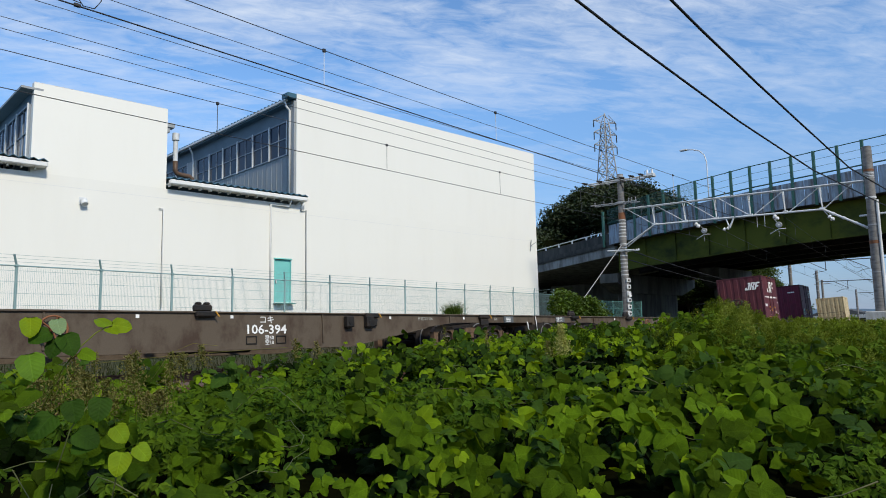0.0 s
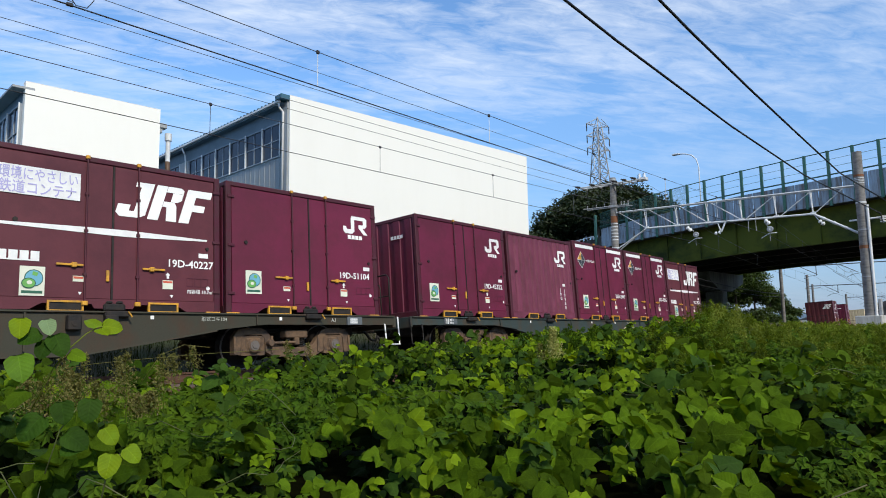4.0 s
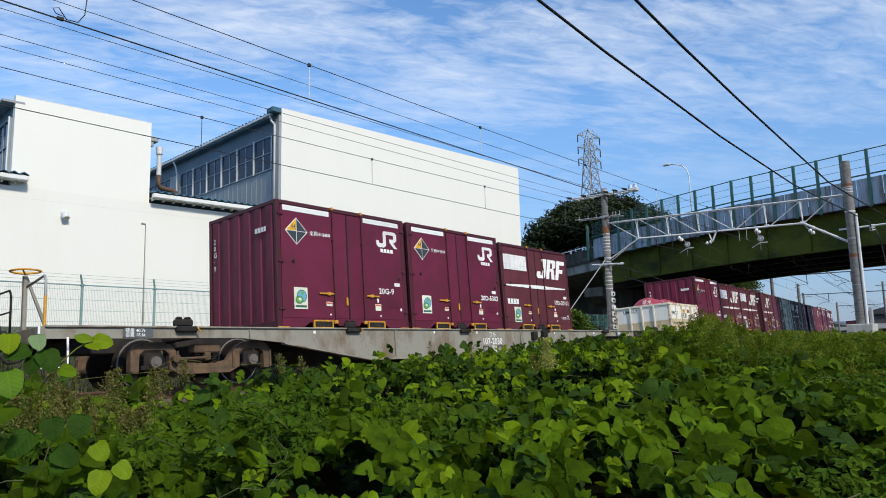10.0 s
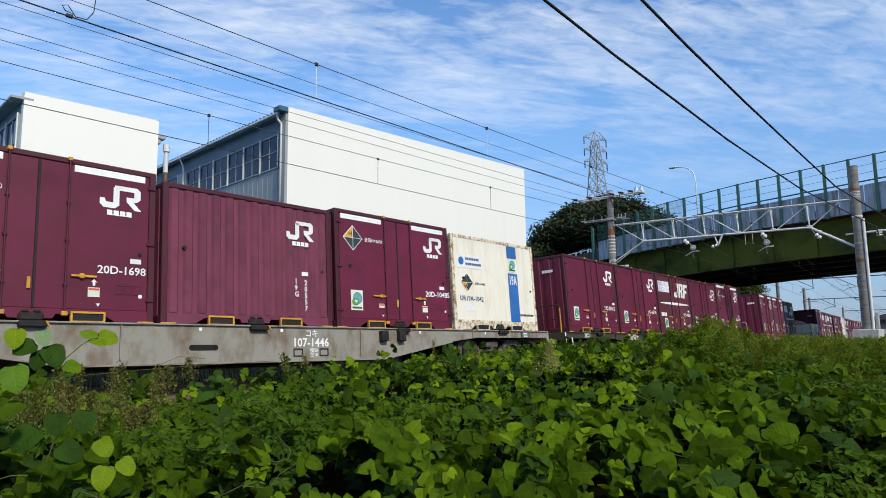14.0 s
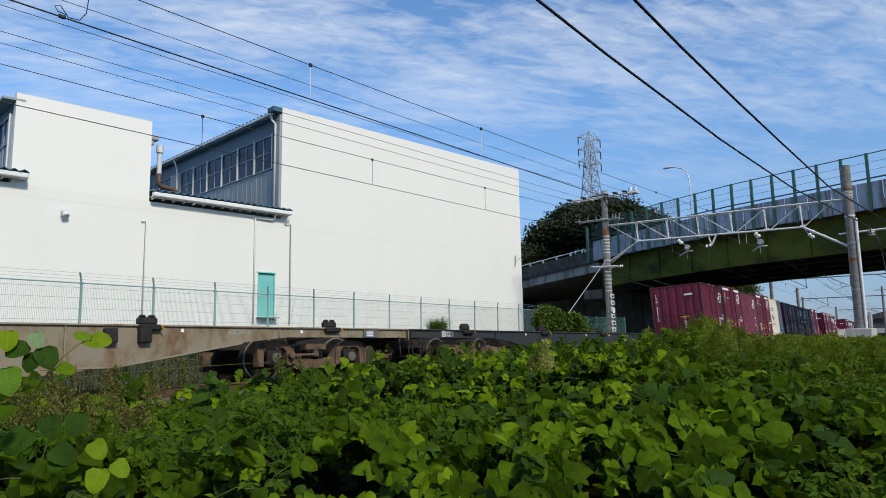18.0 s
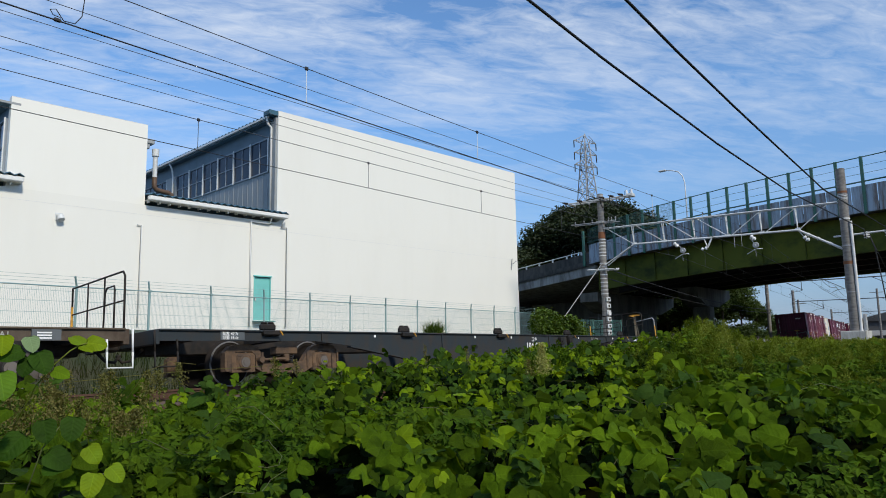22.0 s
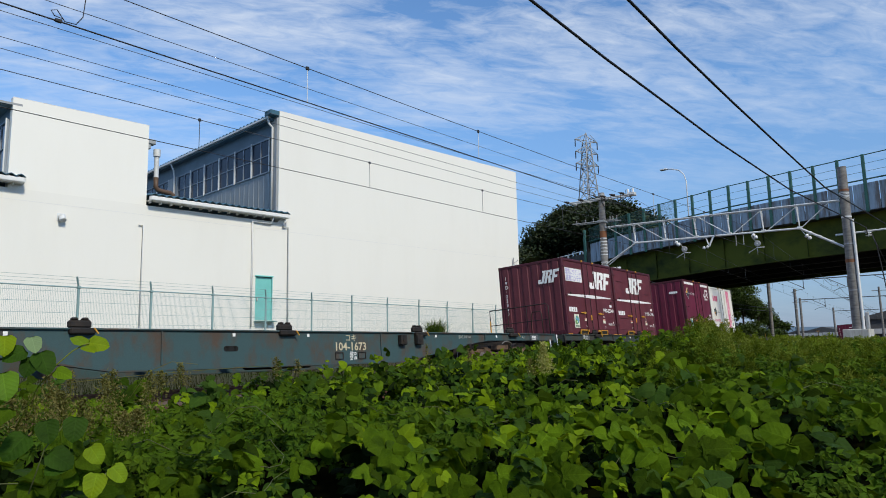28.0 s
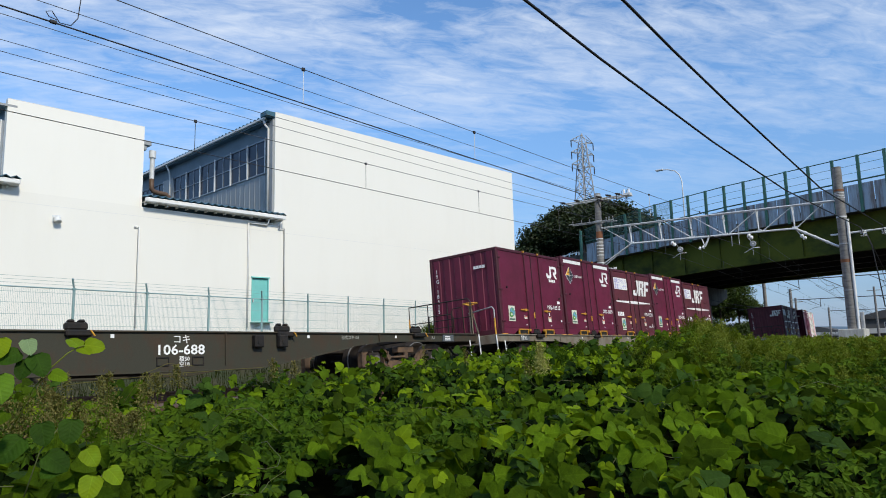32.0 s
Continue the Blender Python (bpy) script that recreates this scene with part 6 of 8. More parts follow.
# ---- mesh fence in front of the factory ----
def make_fence():
    root = thing("mesh_fence", "pale teal steel mesh fence with angled posts and barbed wire", "fence")
    base = Vector((6.88, 18.71, 0))
    along = Vector((math.cos(radians(5.1)), math.sin(radians(5.1)), 0))
    out = Vector((along.y, -along.x, 0))
    zb, zr = 0.85, 2.40
    posts = range(-5, 13)
    me = Shape().tube((0, 0, zb - 0.1), (0, 0, zr + 0.02), 0.032, n=8).tube((0, 0, zr), (-0.10, -0.10, zr + 0.26), 0.026, n=8).cbox(-0.045, 0.045, -0.045, 0.045, zr - 0.03, zr + 0.03, 0.01).mesh("post", FENCE_TEAL)
    for i in posts:
        p = part("post", me, FENCE_TEAL, root)
        p.matrix_basis = Matrix.Translation(base + along * 2.0 * i) @ Matrix.Rotation(radians(5.1), 4, "Z")
    grid = Shape()
    for k in range(0, 50):
        x = k * 0.04
        grid.box(x - 0.0018, x + 0.0018, -0.0018, 0.0018, zb, zr - 0.03)
    for z in (zb + 0.05, zb + 0.33, zb + 0.61, zb + 0.89, zb + 1.17, zr - 0.12):
        grid.box(0, 2.0, -0.004, 0.004, z - 0.004, z + 0.004)
    gm = grid.mesh("mesh_panel", FENCE_TEAL)
    tr = Shape().tube((0, 0, zr), (2.0, 0, zr), 0.019, n=6).mesh("top_rail", FENCE_TEAL)
    bw = Shape()
    for dz in (0.09, 0.17, 0.25):
        bw.tube((-dz * 0.38, -dz * 0.38, zr + dz), (2.0 - dz * 0.38, -dz * 0.38, zr + dz), 0.0035, n=4)
    bm_ = bw.mesh("barbed_wire", FENCE_TEAL)
    for i in list(posts)[:-1]:
        m = Matrix.Translation(base + along * 2.0 * i) @ Matrix.Rotation(radians(5.1), 4, "Z")
        for nm, mesh in (("mesh_panel", gm), ("top_rail", tr), ("barbed_wire", bm_)):
            part(nm, mesh, FENCE_TEAL, root).matrix_basis = m


make_fence()


def make_green_fence():
    root = thing("low_green_fence", "green mesh fence beside the railway under the bridge", "fence")
    a, b = Vector((33.0, 20.5, 0)), Vector((39.0, 20.0, 0))
    n = 6
    for i in range(n + 1):
        p = a.lerp(b, i / n)
        part("post", Shape().tube((p.x, p.y, 0.2), (p.x, p.y, 2.15), 0.03), GREEN_STEEL, root)
    for i in range(n):
        p, q = a.lerp(b, i / n), a.lerp(b, (i + 1) / n)
        s = Shape()
        for k in range(20):
            w = p.lerp(q, k / 20)
            s.tube((w.x, w.y, 0.4), (w.x, w.y, 2.1), 0.006, n=3, caps=False)
        for z in (0.5, 0.9, 1.3, 1.7, 2.1):
            s.tube((p.x, p.y, z), (q.x, q.y, z), 0.012, n=4, caps=False)
        part("mesh_panel", s, GREEN_STEEL, root)


make_green_fence()


# ---- overhead line ----
def concrete_pole(name, label, x, y, z0, z1, r0, r1, bands):
    root = thing(name, label, "pole")
    part("shaft", Shape().tube((x, y, z0), (x, y, z1), r0, r1, n=18), POLE_CONCRETE, root)
    for z, h, mat in bands:
        r = r0 + (r1 - r0) * (z - z0) / (z1 - z0) + 0.012
        part("band", Shape().tube((x, y, z), (x, y, z + h), r, n=18), mat, root)
    return root


MAST, POLE = Vector((33.9, 18.25, 0)), Vector((34.4, 6.52, 0))
ACROSS = (POLE - MAST).normalized()


def insulator(root, a, b, r=0.06, n=4, mat=None):
    a, b = Vector(a), Vector(b)
    w = (b - a).normalized()
    u = w.cross(Vector((0, 0, 1)) if abs(w.z) < 0.9 else Vector((1, 0, 0))).normalized()
    t = w.cross(u)
    prof = [(0.0, 0.018)]
    for i in range(n):
        f = (i + 0.5) / n
        prof += [(f - 0.22 / n, 0.02), (f - 0.20 / n, r), (f + 0.20 / n, r * 0.8), (f + 0.22 / n, 0.02)]
    prof.append((1.0, 0.018))
    v = [a.lerp(b, f) + (u * math.cos(k * 0.6283) + t * math.sin(k * 0.6283)) * q for f, q in prof for k in range(10)]
    s = Shape().add(v, [(j * 10 + k, j * 10 + (k + 1) % 10, j * 10 + 10 + (k + 1) % 10, j * 10 + 10 + k) for j in range(len(prof) - 1) for k in range(10)], 0, True)
    return part("insulator", s, mat or PORCELAIN, root, "brown porcelain insulator" if mat else "white porcelain insulator")


def make_masts():
    bands = [(5.5 + i * 0.18, 0.045, GALV) for i in range(8)] + [(3.4 + i * 0.21, 0.04, GALV) for i in range(9)] + [(6.48, 0.36, RUST_BAND), (8.78, 0.16, GALV_DULL)]
    m = concrete_pole("catenary_mast", "weathered concrete catenary mast with steel bands and cross-arms", MAST.x, MAST.y, 0.3, 9.0, 0.20, 0.170, bands)
    for i in range(6):
        part("climb_plate", Shape().cbox(MAST.x - 0.20, MAST.x + 0.20, MAST.y - 0.22, MAST.y - 0.17, 1.2 + i * 0.36, 1.44 + i * 0.36, 0.02), GALV, m)
        part("plate_slot", Shape().cbox(MAST.x - 0.08, MAST.x + 0.10, MAST.y - 0.228, MAST.y - 0.215, 1.26 + i * 0.36, 1.37 + i * 0.36, 0.005), BLACK_STEEL, m)
    part("sign_plate", Shape().cbox(MAST.x - 0.1, MAST.x + 0.14, MAST.y - 0.26, MAST.y - 0.235, 2.2, 2.45, 0.01), WHITE_PAINT, m)
    up = Vector((0, 0, 1))
    for z, a, b, k, mat in ((8.62, -2.0, 1.95, 0.040, GALV), (7.36, -1.75, 0.98, 0.030, GALV_DULL), (4.72, -0.85, 0.72, 0.045, GALV)):
        q, e = MAST + ACROSS * a + up * (z + 0.06), MAST + ACROSS * b + up * z
        off = Vector((0.21, 0, 0))
        part("cross_arm", Shape().tube(q - off, e - off, k, n=6).tube(q + off, e + off, k, n=6), mat, m, "galvanised cross-arm")
        part("arm_clamp", Shape().cbox(MAST.x - 0.24, MAST.x + 0.24, MAST.y - 0.22, MAST.y + 0.22, z - 0.05, z + 0.09, 0.02), GALV_DULL, m)
    for d in (-1.9, -1.0, 0.35, 0.9, 1.45):
        c = MAST + ACROSS * d + up * 8.70
        part("bracket", Shape().cbox(c.x - 0.24, c.x + 0.24, c.y - 0.03, c.y + 0.03, c.z - 0.05, c.z + 0.02, 0.008), GALV_DULL, m)
        insulator(m, c - Vector((0.24, 0, 0)), c - Vector((0.62, 0, 0.03)), 0.065, 3, BLACK_STEEL)
        insulator(m, c + Vector((0.24, 0, 0)), c + Vector((0.62, 0, -0.03)), 0.065, 3, GALV_DULL)
        part("wire_clamp", Shape().tube(c - Vector((0.60, 0, 0.03)), c - Vector((0.78, 0, 0.03)), 0.05, 0.03, n=7), BLACK_STEEL, m)
        side = 0.10 if d > 0 else -0.16
        part("jumper", Shape().pipe([c - Vector((0.66, 0, 0.03)), c + Vector((-0.45, side, -0.32)), c + Vector((-0.1, side * 1.6, -0.52 - 0.12 * (d < 0))), c + Vector((0.30, side, -0.34)), c + Vector((0.62, 0, -0.03))], 0.017, 5), BLACK_STEEL, m)
    for d in (1.58, 1.86):
        c = MAST + ACROSS * d + up * 8.68
        part("arrester", Shape().tube(c - up * 0.02, c + up * 0.30, 0.065, 0.05, n=10), PORCELAIN, m, "white surge arrester")
        part("arrester_lead", Shape().pipe([c + up * 0.30, c + Vector((-0.1, 0.08, 0.22)), c + Vector((-0.12, 0.08, -0.35))], 0.012, 4), BLACK_STEEL, m)
    part("end_box", Shape().cbox(MAST.x - 0.14, MAST.x + 0.14, MAST.y - 2.02, MAST.y - 1.70, 8.56, 8.74, 0.02), GALV, m)
    for d in (-1.6, -1.05, -0.55, 0.45, 0.62, 0.85):
        c = MAST + ACROSS * d + up * 7.38
        pin = insulator(m, c, c + up * 0.26, 0.035, 2, GALV_DULL)
        part("pin_cap", Shape().tube(c + up * 0.25, c + up * 0.31, 0.022, n=6), BLACK_STEEL, pin)
        part("jumper", Shape().pipe([c + up * 0.28, c + Vector((-0.16, 0.05, 0.05)), c + Vector((-0.18, 0.10, -0.40)), c + Vector((0.05, 0.16, -0.62))], 0.011, 4), BLACK_STEEL, m)
    insulator(m, MAST + ACROSS * 0.72 + up * 4.73, MAST + ACROSS * 0.92 + up * 4.73, 0.07, 2)
    part("guy_wire", Shape().tube(MAST + up * 5.20, (28.9, 19.0, 0.7), 0.022, n=6), GALV_DULL, m)
    part("guy_sleeve", Shape().tube((28.9, 19.0, 0.7), (29.5, 18.91, 1.28), 0.07, n=8), BLACK_STEEL, m)

    p = concrete_pole("catenary_pole", "weathered concrete catenary pole on a white block footing", POLE.x, POLE.y, 0.4, 8.32, 0.225, 0.19,
                      [(6.9 + i * 0.07, 0.025, GALV) for i in range(4)] + [(4.0, 0.14, RUST_BAND), (4.8, 0.06, GALV_DULL), (2.75, 0.05, GALV_DULL), (7.2, 0.09, RUST_BAND), (6.0, 0.07, GALV)])
    ft = Shape().cbox(POLE.x - 0.55, POLE.x + 0.55, POLE.y - 0.50, POLE.y + 0.50, -0.6, 1.08, 0.03)
    part("footing", ft, PALE_CONC, p, "pale concrete footing")
    part("footing_rim", Shape().cbox(POLE.x - 0.68, POLE.x + 0.68, POLE.y - 0.64, POLE.y + 0.64, 0.52, 0.62, 0.02), PALE_CONC, p)
    part("cable_duct", Shape().tube((POLE.x - 0.12, POLE.y - 0.24, 0.9), (POLE.x - 0.12, POLE.y - 0.24, 5.9), 0.06, n=8), WHITE_TRIM, p)
    part("side_tank", Shape().cbox(POLE.x - 0.1, POLE.x + 0.1, POLE.y - 0.46, POLE.y - 0.32, 1.08, 1.8, 0.03), GALV_DULL, p)
    a, b = POLE + up * 5.28 - ACROSS * 0.5, POLE + up * 5.34 + ACROSS * 2.0
    part("cross_arm", Shape().tube(a, b, 0.045, n=6), GALV, p)
    for y in (5.75, 4.95):
        c = Vector((POLE.x, y, 5.42))
        insulator(p, c - up * 0.05, c - up * 0.36, 0.125, 3)
        part("jumper", Shape().pipe([c + Vector((-0.42, 0, 0.03)), c + Vector((-0.2, 0, -0.3)), c + Vector((0.2, 0, -0.3)), c + Vector((0.42, 0, 0.03))], 0.02, 5), WIRE, p)
    part("down_cable", Shape().pipe([(POLE.x + 0.4, 5.75, 5.4), (POLE.x + 0.7, 5.6, 4.7), (POLE.x + 0.9, 5.5, 3.4), (POLE.x + 1.0, 5.4, 2.0)], 0.025, 5), WIRE, p)

    g = thing("catenary_gantry", "galvanised lattice beam spanning the two tracks", "gantry")
    A, B = MAST + ACROSS * 0.18, POLE - ACROSS * 0.2
    L = (B - A).length
    off = Vector((0.11, 0, 0))

    def low(d):
        return A + ACROSS * d + up * (6.02 - 0.026 * d)

    def high(d):
        return A + ACROSS * d + up * (7.02 - 0.018 * d)

    stations = [1.66, 3.32, 4.90, 6.52, 8.08, L - 1.72]
    part("bottom_chord", Shape().tube(low(stations[0]), low(stations[-1]), 0.048, n=8), GALV, g)
    for o in (-1, 1):
        part("top_chord", Shape().tube(high(0) + off * o, high(L) + off * o, 0.036, n=8), GALV, g)
        part("knee_brace", Shape().tube(low(stations[0]), A + off * o * 1.6 + up * 4.98, 0.036, n=8), GALV, g)
    part("knee_brace", Shape().tube(low(stations[-1]), B + up * 4.72, 0.055, n=8), GALV, g)
    for f in (0.22, 0.45, 0.72):
        c = low(stations[-1]).lerp(B + up * 4.72, f)
        part("brace_collar", Shape().tube(c, c + (B + up * 4.72 - low(stations[-1])).normalized() * 0.09, 0.072, n=8), GALV, g)
    for i, d in enumerate(stations):
        part("gusset", Shape().cbox(low(d).x - 0.03, low(d).x + 0.03, low(d).y - 0.11, low(d).y + 0.11, low(d).z - 0.05, low(d).z + 0.10, 0.01), GALV, g)
        for o in (-1, 1):
            part("web_post", Shape().tube(low(d), high(d) + off * o - ACROSS * 0.05, 0.026, n=6), GALV, g)
        if i < len(stations) - 1:
            e = stations[i + 1]
            a, b = (e, d + 0.12) if i < 3 else (d + 0.14, e)
            part("web_diagonal", Shape().tube(high(b), low(a), 0.026, n=6), GALV, g)
    part("web_diagonal", Shape().tube(high(0.1), low(stations[0]), 0.022, n=6), GALV, g)
    part("web_diagonal", Shape().tube(low(stations[-1] + 0.05), high(L - 0.4), 0.026, n=6), GALV, g)
    # strings of discs, pulleys and steady arms under the beam
    for d, z, way in ((3.82, 5.80, 1), (7.56, 5.74, 1), (9.86, 5.44, 1)):
        c = A + ACROSS * d + up * z
        part("hanger", Shape().tube(low(min(d, stations[-1])), c, 0.016, n=5), GALV, g)
        insulator(g, c, c + ACROSS * 0.24 * way - up * 0.24 - Vector((0.1, 0, 0)), 0.10, 2)
    c = low(5.50) - up * 0.50
    part("hanger", Shape().tube(low(5.34), c, 0.030, n=6), GALV, g)
    part("hanger", Shape().tube(low(5.74), c, 0.044, n=6), GALV, g)
    insulator(g, c, c - ACROSS * 0.34 - up * 0.06, 0.09, 2)
    part("drop_rod", Shape().tube(low(6.80), low(6.80) - up * 0.58, 0.018, n=5), GALV_DULL, g)
    for d, z in ((4.25, 5.37), (7.76, 5.27)):
        c = A + ACROSS * d + up * z
        wheel = part("pulley", Shape().lathe([(-0.02, 0.10), (-0.03, 0.145), (0.0, 0.125), (0.03, 0.145), (0.02, 0.10)], "x", c, 18), GALV_DULL, g)
        part("pulley_hub", Shape().tube(c - Vector((0.045, 0, 0)), c + Vector((0.045, 0, 0)), 0.035, n=8), WHITE_TRIM, wheel)
        part("pulley_strap", Shape().tube(c, c + up * 0.38 - ACROSS * 0.25, 0.012, n=4), GALV, g)
        part("steady_arm", Shape().pipe([c - ACROSS * 0.42 - up * 0.40, c - ACROSS * 0.02 - up * 0.19, c + ACROSS * 0.30 - up * 0.20], 0.018, 5), GALV, g)
        part("arm_rod", Shape().tube(c - ACROSS * 0.02 - up * 0.19, c - ACROSS * 0.02 - up * 0.55, 0.010, n=4), GALV_DULL, g)


make_masts()


def hang(a, b, sag, n=12):
    a, b = Vector(a), Vector(b)
    return [a.lerp(b, i / n) - Vector((0, 0, 4 * sag * (i / n) * (1 - i / n))) for i in range(n + 1)]


def make_wires():
    for near, (ya, yb), first in ((False, (12.9, 13.95), 2.2), (True, (8.35, 10.4), 2.06)):
        root = thing("catenary_wires", "dark contact wire and messenger wire with droppers above the track", "overhead wire")
        z = 5.02
        far = on_track(75.0, -3.8 if near else 0.0).translation + Vector((0, 0.3, z))
        spans = [(Vector((-25, ya, z)), Vector((34.0, yb, z)), 0.37 if near else 0.32), (Vector((34.0, yb, z)), far, 0.35), (far, on_track(126.0, -3.8 if near else 0.0).translation + Vector((0, 0.3, z)), 0.35)]
        for k, (p, q, sag) in enumerate(spans):
            up = Vector((0, 0, 1.0))
            part("contact_wire", Shape().tube(p, q, 0.011 if near else 0.009, n=5), WIRE, root)
            part("messenger_wire", Shape().pipe(hang(p + up, q + up, sag, 20), 0.008, 4), WIRE_GREY, root)
            x = first if k == 0 else p.x + 5.0
            while x < q.x - 1.0:
                f = (x - p.x) / (q.x - p.x)
                c = p.lerp(q, f)
                zt = 1.0 - 4 * sag * f * (1 - f)
                dr = part("dropper", Shape().tube(c, c + Vector((0, 0, zt)), 0.008 if k == 0 else 0.005, n=4), GALV if near and k == 0 else WIRE_GREY, root)
                part("clip", Shape().cbox(c.x - 0.032, c.x + 0.032, c.y - 0.02, c.y + 0.02, c.z + zt - 0.035, c.z + zt + 0.03, 0.008), WIRE, dr)
                x += 5.05
    for d, ya in ((-1.9, 18.75), (-1.0, 18.2), (0.35, 16.6), (1.45, 15.2)):
        root = thing("feeder_wire", "thin grey feeder wire strung to the mast cross-arm", "overhead wire", group="feeder wires")
        e = MAST + ACROSS * d + Vector((-0.74, 0, 8.67))
        part("strand", Shape().pipe(hang((-28, ya - 0.3, 8.5), e, 0.12, 14), 0.009, 4), WIRE_GREY, root)
        part("strand", Shape().pipe(hang(e + Vector((1.36, 0, 0)), (84, e.y + 6.2, 8.3), 0.4, 10), 0.009, 4), WIRE_GREY, root)
    for pts in (((-14, 3.2, 5.25), (6.84, 4.51, 5.0), (9.03, 4.70, 5.0), (12.24, 4.92, 5.0), (14.8, 5.10, 5.0), (21.4, 5.41, 5.02), (34.0, 5.75, 5.42)),
                ((-14, 2.2, 5.25), (7.8, 3.62, 5.0), (9.56, 3.77, 5.0), (12.58, 3.99, 5.0), (16.1, 4.22, 5.0), (21.9, 4.60, 5.02), (34.0, 4.95, 5.42))):
        root = thing("power_cable", "thick black cable strung to the near pole", "overhead wire", group="power cables")
        part("strand", Shape().pipe(pts, 0.020, 8), WIRE, root)
        e = Vector(pts[-1])
        part("strand", Shape().pipe(hang(e + Vector((0.84, 0, 0)), (78, e.y + 5.0, 5.4), 0.4, 10), 0.026, 6), WIRE, root)
    for d, z, z1 in ((0.62, 4.62, 3.9), (0.20, 4.26, 3.6)):
        root = thing("signal_cable", "dark twisted cable strung along the track from the mast", "overhead wire", group="signal cables")
        a, b = MAST + ACROSS * d + Vector((0, 0, z)), on_track(75.0).translation + Vector((0, 3.0, z1 + 0.4))
        line = hang(a, b, 0.45, 40)
        for k in (0, 1):
            part("strand", Shape().pipe([q + Vector((0, 0.018 * math.cos(i * 1.9 + k * math.pi), 0.018 * math.sin(i * 1.9 + k * math.pi))) for i, q in enumerate(line)], 0.020, 5), WIRE, root)
    root = thing("jumper_wire", "looped jumper wire clipped to the contact wire", "overhead wire")
    c = Vector((3.0, 9.34, 5.03))
    part("loop", Shape().pipe([c, c + Vector((0.05, 0, 0.05)), c + Vector((-.05, 0, .06)), c + Vector((-.09, 0, .12)), c + Vector((-.02, 0, .15)), c + Vector((.08, 0, .02)), c + Vector((.22, 0, .03)), c + Vector((.30, 0, .16)), c + Vector((.34, 0, .62))], 0.007, 5), WIRE, root)
    part("clip", Shape().cbox(c.x - 0.04, c.x + 0.05, c.y - 0.02, c.y + 0.02, c.z - 0.02, c.z + 0.03, 0.01), WIRE, root)


make_wires()

# ---- road bridge ----
def bridge_line(y):
    return 48.5 + 0.24 * (y - 7.3)


def bridge_z(y):
    """Underside of the deck edge (top of the girder) along the bridge."""
    return float(np.interp(y, [-25, 7, 17, 27, 40, 60], [8.6, 8.5, 8.42, 8.02, 7.05, 5.2]))


